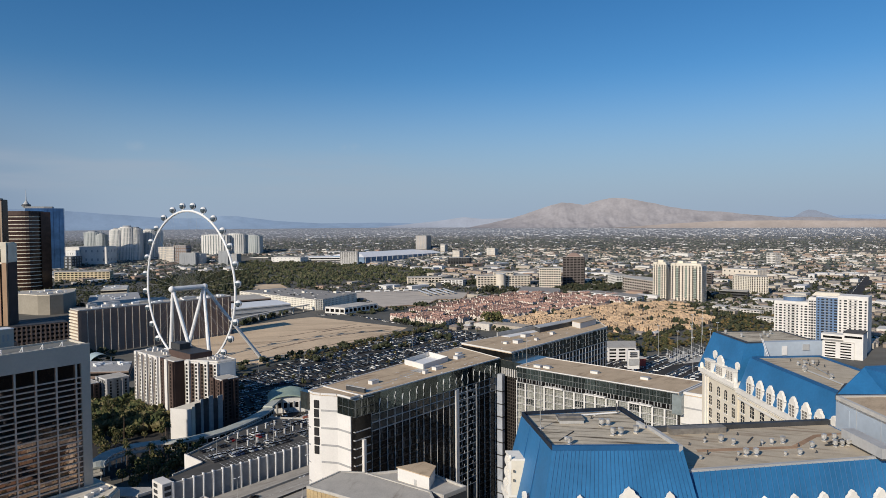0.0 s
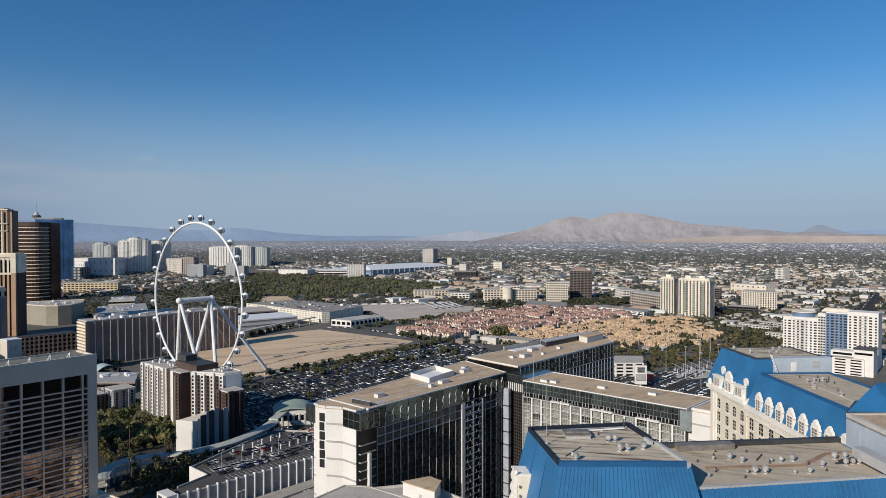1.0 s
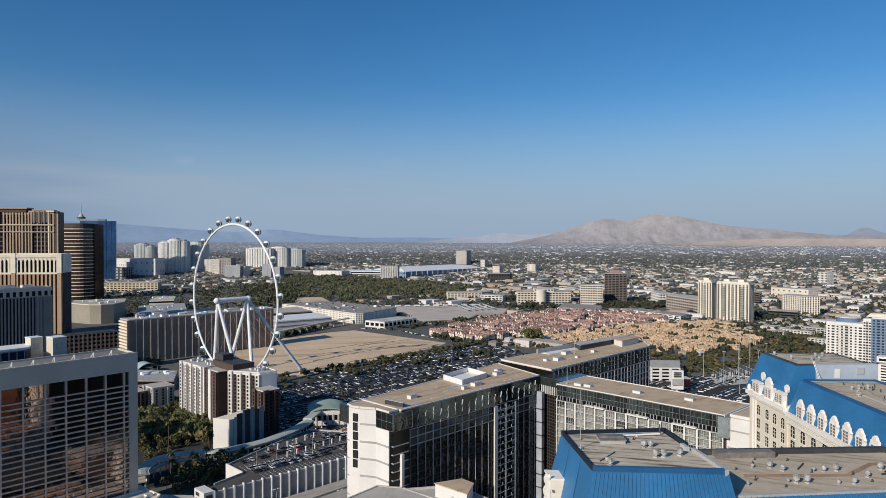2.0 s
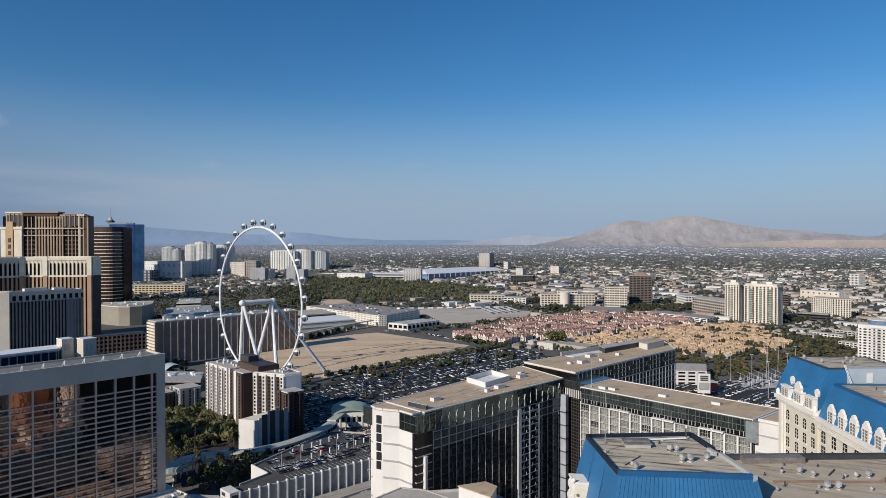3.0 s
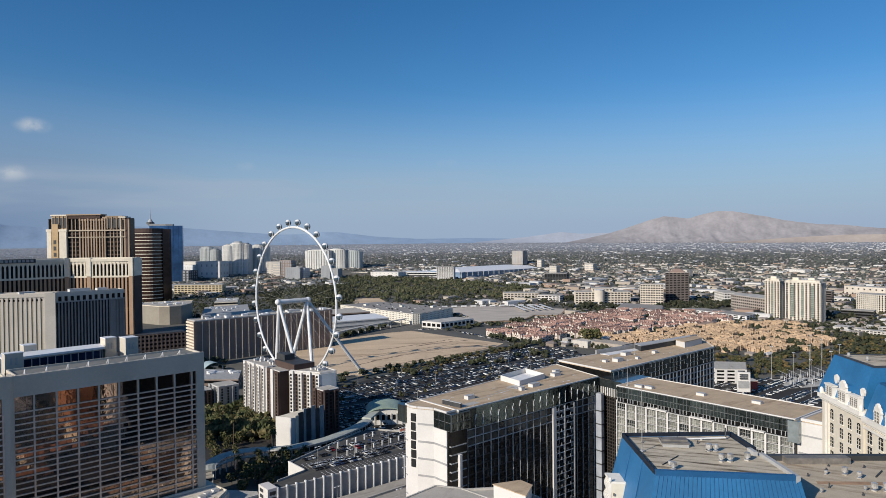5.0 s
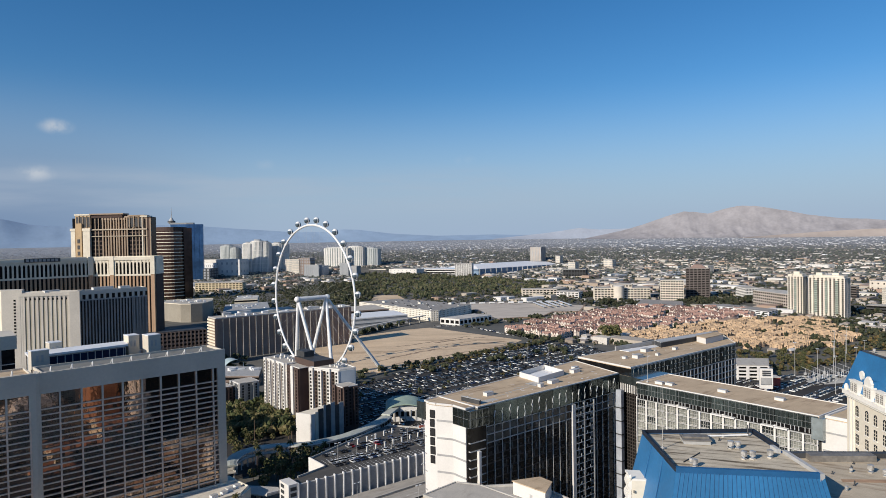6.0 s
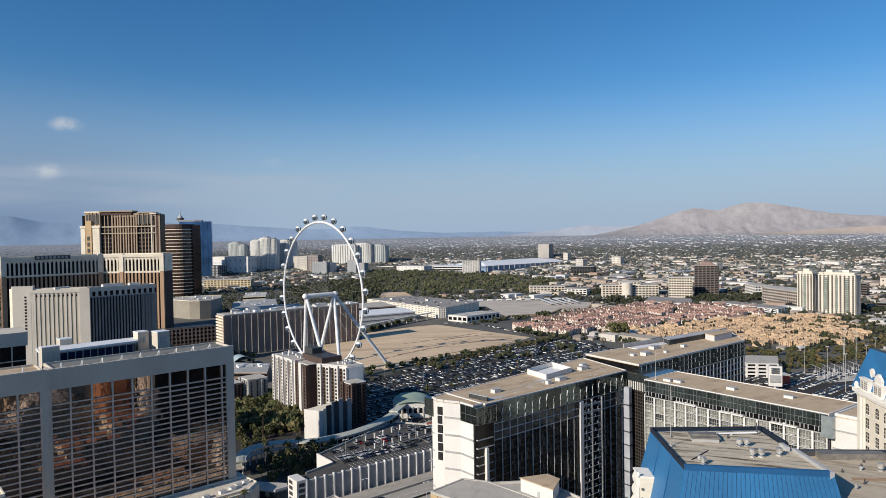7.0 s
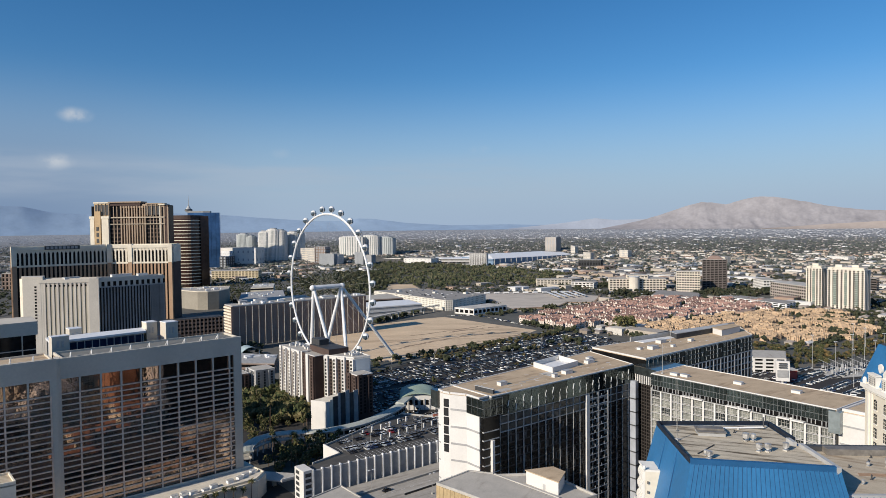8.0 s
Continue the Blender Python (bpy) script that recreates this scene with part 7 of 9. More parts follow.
def tower_trim(x, y0, y1, z, strips):
    """Green glass bays with balcony slabs, and a stepped crown, on a west-facing tower."""
    t = thing("tower_trim", "stepped cream crown and balcony bays of an apartment tower", "balconies", (x, (y0 + y1) / 2, 0))
    for y in strips:
        part("glass_bay", Shape().box(x - 1.2, y - 2.2, 6, x + 1.0, y + 2.2, z - 5), GREENGLASS, t, "green glass balcony bay")
        slabs = Shape()
        for j in range(19):
            slabs.box(x - 1.7, y - 2.7, 6 + j * 3.1, x - 0.2, y + 2.7, 6.55 + j * 3.1)
        part("balcony_slabs", slabs, TOWERCREAM, t)["kind"] = "stuff"
    part("cornice", Shape().box(x - 1.0, y0 - 1.0, z - 0.8, x + 25, y1 + 1.0, z + 0.7), TOWERCREAM, t)
    part("crown", Shape().box(x + 2.5, y0 + 3, z + 0.7, x + 22, y1 - 3, z + 4.2), TOWERCREAM, t)
    for y in (y0 + 4.5, y1 - 4.5):
        part("corner_block", Shape().box(x - 0.3, y - 3.5, z + 0.7, x + 8, y + 3.5, z + 3.0), TOWERCREAM, t)
        part("corner_cap", Shape().box(x - 0.8, y - 4, z + 3.0, x + 8.5, y + 4, z + 3.6), CREAM, t)


tower_trim(1218, 501, 527, 66, (514,))
tower_trim(1206, 430, 487, 66, (442, 458.5, 475))
for x, y, z in ((1230, 514, 69.7), (1218, 472, 69.7), (1220, 447, 69.7)):
    roof_unit(x, y, z + 0.5, 12, 10, 4, 0, CREAM, "cream plant room on the apartment tower")
banded("office_tower", "dark brown office tower with arched crown", "office tower", [(1326, 790), (1345, 745), (1375, 760), (1355, 805)], 0, 68, 18, PINKBROWN, bays=7)
crown = thing("tower_crown", "reddish rounded crown on the brown tower", "roof", (1350, 775, 68.5))
part("shell", Shape().taper(quad(1350, 775, 34, 28, -62), 68.5, quad(1350, 775, 16, 14, -62), 76), material("red_tan_roof", (0.24, 0.17, 0.14), 0.8, 0.1, 0.05, 0.5), crown)
part("cap", Shape().block(1350, 775, 76, 10, 8, 2, -62), PINKBROWN, crown)
banded("office_block", "cream office block with square windows", "office", [(1238, 797), (1262, 757), (1284, 770), (1262, 808)], 0, 46, 9, STONE, bays=5)
OFFICETAUPE = material("taupe_office_stone", (0.40, 0.355, 0.31), 0.85, 0.08, 0.05, 0.5)
banded("parking_deck", "long white parking deck", "garage", [(1100, 762), (1110, 668), (1197, 720), (1190, 806)], 0, 9, 3, STEEL, roofmat=GARAGETOP, bays=12)
banded("office_block", "pale stone office with stepped roof", "office", [(1180, 925), (1266, 840), (1300, 870), (1214, 955)], 0, 26, 5, STONE, bays=7)
banded("office_block", "pale stone office with stepped roof", "office", [(1215, 905), (1245, 872), (1275, 900), (1245, 930)], 0, 33, 6, STONE, bays=7)
drum = thing("office_drum", "round pale stone stair drum between office wings", "office", (1212, 884, 0))
part("drum_wall", Shape().tube((1212, 884, 0), (1212, 884, 31), 11, 11, 20), STONE, drum)
part("drum_cap", Shape().tube((1212, 884, 31), (1212, 884, 32.2), 11.8, 11.8, 20), WHITE, drum)
banded("office_block", "low pale office among trees", "office", [(1150, 1118), (1210, 1060), (1240, 1090), (1180, 1150)], 0, 15, 3, STONE, bays=8)
banded("office_block", "low pale office among trees", "office", [(1170, 1028), (1188, 976), (1220, 990), (1200, 1040)], 0, 14, 3, WHITE, bays=8)
# taupe here paints a pale block as it looks in shade
banded("office_block", "round-cornered office block with shade painted in as taupe", "office", [(1325, 641), (1269, 549), (1310, 540), (1360, 600), (1365, 650)], 0, 28, 5, OFFICETAUPE, roofmat=CONCRETE, bays=6)
banded("office_block", "white office block with window bands", "office", [(1440, 735), (1395, 690), (1420, 670), (1470, 715)], 0, 24, 4, WHITE, bays=6)
banded("parking_deck", "long white parking deck with flat roof", "garage", [(1170, 661), (1130, 520), (1175, 525), (1206, 650)], 0, 9.5, 3, STEEL, roofmat=GARAGETOP, bays=14)
banded("dark_office", "dark glass low office", "office", [(1300, 430), (1305, 380), (1335, 385), (1330, 432)], 0, 14, 3, DARK)
banded("tan_hotel", "tan hotel block with ribbed facade", "hotel", [(1424, 444), (1404, 402), (1419, 374), (1450, 384), (1455, 446)], 0, 35, 10, TOWERCREAM, bays=4, band=0.12, pier=0.3)
banded("dark_office", "brown glass office behind the towers", "office", [(1500, 610), (1520, 520), (1550, 525), (1530, 615)], 0, 30, 6, PINKBROWN)
banded("parking_deck", "white parking deck behind the hotel", "garage", [(632, 322), (652, 300), (690, 318), (668, 345)], 0, 14, 4, WHITE, bays=9)
# white and blue apartment hotel
bw = thing("blue_white_hotel", "white apartment hotel with blue vertical strips", "hotel", (855, 170, 0))
Q0, Q1, Q2, Q3 = (850, 217), (850, 181), (850, 151), (850, 122)
for p0, p1, z, m in ((Q0, Q1, 51, WHITE), ((851, 180.8), (851, 173), 57, WHITE), ((851, 172.8), (851, 151.2), 59, BLUEPAINT), (Q2, Q3, 61, WHITE)):
    d = Vector((p1[0] - p0[0], p1[1] - p0[1])).normalized()
    nn = Vector((d.y, -d.x))
    poly = [p0, p1, (p1[0] - nn.x * 24, p1[1] - nn.y * 24), (p0[0] - nn.x * 24, p0[1] - nn.y * 24)]
    part("body", Shape().prism(poly, 0, z), m, bw)
    le = length(p0, p1)
    n = max(3, int(le / 4.2))
    for i in range(n):
        c = le * (i + 0.5) / n
        col = Shape()
        for j in range(int(z / 3.1) - 1):
            col.wallbox(p0, p1, c - (1.5 if i % 3 == 1 else 0.95), c + (1.5 if i % 3 == 1 else 0.95), -0.05, 0.08, 3 + j * 3.1, 4.7 + j * 3.1)
        part("window_column", col, WINDOW, bw)["kind"] = "stuff"
        part("wall_fin", Shape().wallbox(p0, p1, le * i / n - 0.2, le * i / n + 0.2, -0.05, 0.5, 0, z), m, bw)
    for j in range(int(z / 3.1)):
        part("balcony_slab", Shape().wallbox(p0, p1, le * 0.34, le * 0.66, -0.05, 0.9, 2.4 + j * 3.1, 2.7 + j * 3.1), BANDGREY, bw)
    part("parapet", Shape().prism(poly, z, z + 1.2), WHITE, bw)
part("round_top", Shape().tube((866, 199, 52), (866, 199, 57), 12, 12, 20), BLUEPAINT, bw, "blue round roof drum")
part("round_cap", Shape().tube((866, 199, 57), (866, 199, 57.8), 12.8, 12.8, 20), CREAM, bw)
part("barrel_roof", Shape().taper(quad(866, 164, 20, 30), 60, quad(866, 164, 10, 24), 63.5), CREAM, bw, "cream barrel roof")
lowg = banded("low_white_garage", "white parking garage below the apartment hotel", "garage", [(800, 156), (800, 127), (824, 127), (824, 156)], 0, 17.5, 6, WHITE, bays=14, band=0.26)
part("plant_block", Shape().box(802, 119, 0, 826, 137, 27.5), WHITE, lowg, "white plant block")
part("plant_roof", Shape().box(801.6, 118.6, 27.5, 826.4, 137.4, 28.4), DARK, lowg)
part("vent_band", Shape().box(801.8, 120, 22.4, 802.2, 136, 24.6), GLASS, lowg)
part("upper_deck", Shape().box(812, 138, 17.5, 826, 160, 23.5), WHITE, lowg)
part("deck_opening", Shape().box(811.8, 140, 19.2, 812.2, 158, 21.6), GLASS, lowg)
# pale low apartments among the palms behind the tan homes
ROWHOME = material("grey_white_stucco", (0.50, 0.48, 0.44), 0.85, 0.1, 0.1, 1.0, random_hue=0.2)
for x, y, lx, yaw in ((1090, 318, 46, 82), (1104, 262, 44, 80), (1140, 300, 50, 84), (1016, 262, 40, 78), (1052, 226, 44, 82), (1170, 246, 50, 80)):
    banded("row_apartments", "low grey-white apartment row among trees", "apartments", quad(x, y, lx, 12, yaw), 0, 8.5, 3, ROWHOME, roofmat=CONCRETE, bays=5, group="low apartment rows", far=True)

# ---- convention halls and far towers ----
TOWERPALE = material("pale_tower_paint", (0.66, 0.64, 0.60), 0.85, 0.08, 0.02, 0.2)
LIGHTBLUE = material("blue_hall_wall", (0.19, 0.27, 0.37), 0.5, 0.1, 0.02, 0.2)
blue_hall = banded("convention_hall", "long blue convention hall with white roof", "hall", [(1669, 1850), (2140, 1868), (2150, 2080), (1690, 2060)], 0, 22, 1, LIGHTBLUE, LIGHTBLUE, STEEL)
HALLP = [(1669, 1850), (2140, 1868), (2150, 2080), (1690, 2060)]
part("white_roof", Shape().taper(HALLP, 22.4, [(1700, 1900), (2120, 1916), (2126, 2040), (1714, 2022)], 33), STEEL, blue_hall, "broad white roof")
for k in range(16):
    part("wall_fin", Shape().wallbox(HALLP[0], HALLP[1], 6 + k * 30, 8 + k * 30, -0.1, 1.5, 0, 22), TOWERPALE, blue_hall)
banded("convention_hall", "white flat-roofed convention hall", "hall", [(1600, 2080), (1700, 1960), (1860, 2200), (1700, 2290)], 0, 18, 2, WHITE, GLASS, STEEL)
banded("convention_hall", "white flat-roofed convention hall", "hall", [(1480, 2330), (1600, 2160), (1700, 2310), (1560, 2420)], 0, 16, 2, CREAM, GLASS, STEEL)
banded("office_tower", "white ribbed hotel tower by the halls", "hotel", [(1529, 1822), (1572, 1778), (1600, 1800), (1560, 1850)], 0, 48, 14, WHITE, bays=6)
banded("office_block", "dark rounded office block", "office", [(1745, 1500), (1790, 1440), (1840, 1470), (1800, 1530)], 0, 26, 6, DARK, bays=9)
GREYRIB = material("grey_green_rib", (0.44, 0.46, 0.45), 0.7, 0.08, 0.02, 0.2)
# grey with distance haze in its colour; replaces dark glass on far blocks
HAZE_TOWER_GREY = material("haze_grey_tower", (0.30, 0.315, 0.33), 0.6, 0.08, 0.02, 0.2)
RESORT_TOWERS = [(20.9, 3400, 60, 40, 122, 16, HAZE_TOWER_GREY), (21.5, 3350, 40, 40, 112, 16, HAZE_TOWER_GREY), (22.6, 3150, 50, 40, 134, 18, TOWERPALE), (23.3, 3120, 55, 40, 144, 18, TOWERPALE),
    (23.9, 3120, 45, 40, 138, 18, TOWERPALE), (24.9, 3300, 60, 45, 130, 18, TOWERPALE), (25.5, 3300, 30, 40, 126, 18, TOWERPALE), (18.9, 2700, 90, 60, 40, 6, DARK),
    (20.8, 2950, 150, 70, 66, 4, TOWERPALE), (19.7, 3000, 60, 60, 52, 4, STEEL), (26.6, 2850, 30, 40, 62, 10, STONE)]
MIDTOWN_BLOCKS = [(27.3, 2800, 50, 40, 68, 10, TAUPE), (26.0, 3050, 40, 30, 56, 10, STONE), (27.9, 2640, 60, 40, 44, 8, HAZE_TOWER_GREY), (28.6, 2650, 30, 40, 40, 8, TOWERPALE),
    (29.9, 3560, 130, 50, 100, 16, TOWERPALE), (31.5, 3580, 90, 50, 104, 16, TOWERPALE), (32.7, 3600, 100, 50, 94, 16, HAZE_TOWER_GREY), (30.6, 2600, 36, 30, 50, 10, HAZE_TOWER_GREY),
    (31.4, 2560, 26, 30, 40, 8, BANDGREY), (47.2, 3840, 66, 50, 78, 18, OFFICETAUPE), (49.0, 3500, 24, 30, 36, 6, STONE)]
OUTLYING_BLOCKS = [(53.2, 3000, 40, 30, 34, 6, STONE), (75.6, 2500, 28, 34, 40, 8, TOWERPALE), (69.0, 3000, 60, 40, 13, 2, TOWERPALE), (73.5, 1900, 90, 40, 22, 4, STONE),
    (60.5, 2600, 60, 40, 26, 4, STONE), (50.2, 2700, 30, 30, 36, 6, STONE), (35.8, 2700, 120, 60, 18, 2, TOWERPALE), (12.5, 1900, 60, 40, 40, 6, TAUPE),
    (8.0, 2300, 70, 50, 55, 8, STONE), (5.0, 2000, 60, 50, 40, 6, TAUPE)]
TOWERGLASS = material("pale_green_tower_glass", (0.27, 0.315, 0.315), 0.4, 0.06, 0.02, 0.2)


def resort_tower(x, y, z0, z, w, dep, yaw, wall, label):
    """A high-rise with a bowed front, upright ribs, thin floor lines and a stepped crown."""
    t = thing("resort_tower", label, "tower", (x, y, z0), "distant high-rises")
    c, s2 = math.cos(radians(yaw)), math.sin(radians(yaw))

    def plan(k, bow):
        pts = [(-0.5, 0.5), (-0.5, -0.38), (-0.3, -0.5 - bow * 0.6), (0, -0.5 - bow), (0.3, -0.5 - bow * 0.6), (0.5, -0.38), (0.5, 0.5)]
        return [(x + (u * w * c - v * dep * s2) * k, y + (u * w * s2 + v * dep * c) * k) for u, v in pts]
    hull = plan(1.0, 0.12)
    part("body", Shape().prism(hull, z0, z), TOWERGLASS, t)
    ribs = Shape()
    for i in range(6):
        p0, p1 = hull[i], hull[i + 1]
        le = length(p0, p1)
        n = max(2, round(le / (w * 0.11)))
        for k in range(n):
            a2 = le * (k + 0.5) / n
            ribs.wallbox(p0, p1, a2 - le / n * 0.31, a2 + le / n * 0.31, -0.2, w * 0.016, z0, z + (z - z0) * (0.012 if (k + i) % 3 else 0.03))
    for j in range(1, 7):
        zz = z0 + (z - z0) * j / 7
        ribs.prism(plan(1.012, 0.12), zz, zz + (z - z0) * 0.012)
    part("ribs", ribs, wall, t, "pale upright ribs and floor lines")["kind"] = "stuff"
    hh = z - z0
    part("crown", Shape().prism(plan(0.8, 0.12), z, z + hh * 0.045), wall, t)
    part("crown_cap", Shape().prism(plan(0.5, 0.1), z + hh * 0.045, z + hh * 0.085), HAZE_TOWER_GREY, t)


for b, d, w, dep, h, fl, m in RESORT_TOWERS + MIDTOWN_BLOCKS + OUTLYING_BLOCKS:
    x, y, g0, k = on_bearing(b, d)
    if h > 90:
        resort_tower(x, y, g0 - 0.5, g0 + h * 0.95 * k, w * 1.05 * k, dep * k, -b - 22, m if m is not HAZE_TOWER_GREY else GREYRIB, "pale distant high-rise hotel with upright ribs")
        continue
    banded("distant_tower", "pale distant tower block with floor bands" if m is not DARK else "dark distant block with floor bands", "tower", quad(x, y, w * 1.1 * k, dep * k, -b - 32), g0 - 0.5, g0 + h * k, max(2, fl * 2 // 3), m, HAZE_TOWER_GREY if d > 2500 else GLASS, CONCRETE, bays=w * k / 7, band=0.15 if fl > 4 else 0.36, pier=0.24 if fl > 4 else 0.4, far=True)


# ---- crowds of small things ----
def inside(x, y, poly):
    hit = False
    for i in range(len(poly)):
        (x0, y0), (x1, y1) = poly[i - 1], poly[i]
        if (y0 > y) != (y1 > y) and x < (x1 - x0) * (y - y0) / (y1 - y0) + x0:
            hit = not hit
    return hit


def island_material(name, colours, rough=0.85, var=0.25):
    """Each joined piece takes one colour of the list."""
    m = bpy.data.materials.new(name)
    m.use_nodes = True
    n, l = m.node_tree.nodes, m.node_tree.links
    b = n["Principled BSDF"]
    b.inputs["Roughness"].default_value = rough
    b.inputs["Specular IOR Level"].default_value = 0.2
    geo = n.new("ShaderNodeNewGeometry")
    ramp = n.new("ShaderNodeValToRGB")
    ramp.color_ramp.interpolation = "CONSTANT"
    e = ramp.color_ramp.elements
    while len(e) < len(colours):
        e.new(1.0)
    for i, c in enumerate(colours):
        e[i].position = i / len(colours)
        e[i].color = (*c, 1)
    l.new(geo.outputs["Random Per Island"], ramp.inputs[0])
    noi = n.new("ShaderNodeTexNoise")
    noi.inputs["Scale"].default_value = 0.5
    l.new(geo.outputs["Position"], noi.inputs["Vector"])
    hsv = n.new("ShaderNodeHueSaturation")
    mr = n.new("ShaderNodeMapRange")
    mr.inputs[3].default_value, mr.inputs[4].default_value = 1 - var, 1 + var
    l.new(noi.outputs["Fac"], mr.inputs[0])
    l.new(mr.outputs[0], hsv.inputs["Value"])
    l.new(ramp.outputs[0], hsv.inputs["Color"])
    l.new(hsv.outputs[0], b.inputs["Base Color"])
    return m


def scatter(name, shapes, rows, mat, label, category, parent=None, smooth=False):
    """One mesh of many copies of the shapes; rows: x, y, z, yaw, sx, sy, sz."""
    packs = []
    for sh in shapes:
        tris = []
        for f in sh.f:
            tris += [(f[0], f[i], f[i + 1]) for i in range(1, len(f) - 1)]
        packs.append((np.array(sh.v, dtype=np.float64), np.array(tris, dtype=np.int64)))
    vs, fs, o = [], [], 0
    for i, (x, y, z, yaw, sx, sy, sz) in enumerate(rows):
        v, f = packs[i % len(packs)]
        c, s = math.cos(yaw), math.sin(yaw)
        a, b = v[:, 0] * sx, v[:, 1] * sy
        vs.append(np.stack([a * c - b * s + x, a * s + b * c + y, v[:, 2] * sz + z], axis=1))
        fs.append(f + o)
        o += len(v)
    vs, fs = np.concatenate(vs), np.concatenate(fs)
    me = bpy.data.meshes.new(name)
    me.vertices.add(len(vs))
    me.vertices.foreach_set("co", vs.ravel())
    me.loops.add(fs.size)
    me.loops.foreach_set("vertex_index", fs.ravel().astype(np.int32))
    me.polygons.add(len(fs))
    me.polygons.foreach_set("loop_start", np.arange(0, fs.size, 3, dtype=np.int32))
    me.polygons.foreach_set("use_smooth", np.zeros(len(fs), dtype=bool))
    me.update()
    me.validate()
    me.materials.append(mat)
    ob = new(name, me)
    if parent:
        ob.parent = parent
        ob["kind"] = "stuff"
        return ob
    return tagged(ob, label, category, kind="stuff")


rnd = random.Random(11)
GOLF = [(770, 1660), (680, 1367), (705, 1282), (800, 1270), (940, 1420), (1002, 1560), (1162, 1821), (1007, 1832)]


def clump(seed, n=7, m=5, jit=0.3, sz=0.8):
    r = random.Random(seed)
    s = Shape().ball((0, 0, 0.55), 0.5, n, m, sz)
    s.v = [(x * (1 + r.uniform(-jit, jit)), y * (1 + r.uniform(-jit, jit)), max(0.0, z * (1 + r.uniform(-jit, jit)))) for x, y, z in s.v]
    return s


def leafy(seed, blobs, spread=0.36):
    """A small crown of several uneven clumps, one unit wide and high."""
    r = random.Random(seed)
    s = Shape()
    for i in range(blobs):
        a, q = r.uniform(0, 6.283), spread * math.sqrt(r.random())
        c = clump(r.randrange(999), 5, 4, 0.35)
        k = r.uniform(0.35, 0.6)
        o = len(s.v)
        dz = r.uniform(0.05, 0.5)
        s.v += [(x * k + q * math.cos(a), y * k + q * math.sin(a), z * k + dz) for x, y, z in c.v]
        s.f += [tuple(o + t for t in f) for f in c.f]
    return s


SIDE_TREES = [(834, 345), (925, 314), (1015, 328), (1040, 352), (1060, 331), (1125, 286), (886, 225), (808, 249), (746, 292), (760, 330)]
KEEP_OUT = [FAR_ROAD, SIDE_TREES, SAND_LOT, CAR_LOT, BARE_LOT, TAN_PLOT, RED_HOMES, TAN_HOMES, SIDE_LOT,
            [(280, 780), (560, 780), (600, 1000), (280, 1000)], [(690, 815), (830, 815), (800, 1140), (695, 1140)], [(1600, 1840), (2160, 1840), (2160, 2090), (1600, 2090)],
            [(1190, 425), (1240, 425), (1240, 530), (1190, 530)], [(780, 90), (900, 90), (900, 240), (780, 240)], [(200, 1230), (370, 1230), (370, 1330), (200, 1330)], [(50, 860), (260, 860), (260, 940), (50, 940)]]
KEEP_OUT += [[(1230, 750), (1380, 750), (1380, 810), (1230, 810)], [(1170, 840), (1300, 840), (1300, 960), (1170, 960)], [(1260, 535), (1370, 535), (1370, 655), (1260, 655)], [(1395, 360), (1460, 360), (1460, 455), (1395, 455)]]
HOME_WALLS = island_material("suburb_walls", [(0.36, 0.32, 0.27), (0.44, 0.41, 0.37), (0.27, 0.225, 0.185), (0.50, 0.48, 0.45), (0.32, 0.255, 0.205), (0.38, 0.345, 0.30)])
HOME_ROOFS = island_material("suburb_roofs", [(0.33, 0.285, 0.25), (0.46, 0.43, 0.39), (0.21, 0.185, 0.17), (0.34, 0.25, 0.20), (0.58, 0.56, 0.53), (0.27, 0.235, 0.21)])
FLAT_ROOFS = island_material("commercial_blocks", [(0.60, 0.58, 0.54), (0.48, 0.43, 0.36), (0.37, 0.30, 0.24), (0.64, 0.63, 0.61), (0.24, 0.23, 0.22), (0.42, 0.37, 0.31), (0.36, 0.26, 0.20), (0.56, 0.53, 0.48)])
LEAVES_FAR = island_material("suburb_leaves", [(0.037, 0.045, 0.024), (0.052, 0.056, 0.03), (0.03, 0.038, 0.024), (0.078, 0.075, 0.043), (0.046, 0.052, 0.029)], 0.9, 0.4)
LEAVES_PARK = island_material("park_leaves", [(0.055, 0.066, 0.034), (0.09, 0.095, 0.048), (0.042, 0.052, 0.03), (0.125, 0.12, 0.066), (0.072, 0.082, 0.044), (0.105, 0.095, 0.056)], 0.9, 0.4)
wall_shape = Shape().box(-0.5, -0.5, 0, 0.5, 0.5, 1)
roof_shape = Shape().taper([(-0.56, -0.56), (0.56, -0.56), (0.56, 0.56), (-0.56, 0.56)], 0.0, [(-0.28, -0.03), (0.28, -0.03), (0.28, 0.03), (-0.28, 0.03)], 1)
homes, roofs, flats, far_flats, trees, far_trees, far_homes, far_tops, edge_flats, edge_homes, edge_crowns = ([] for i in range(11))
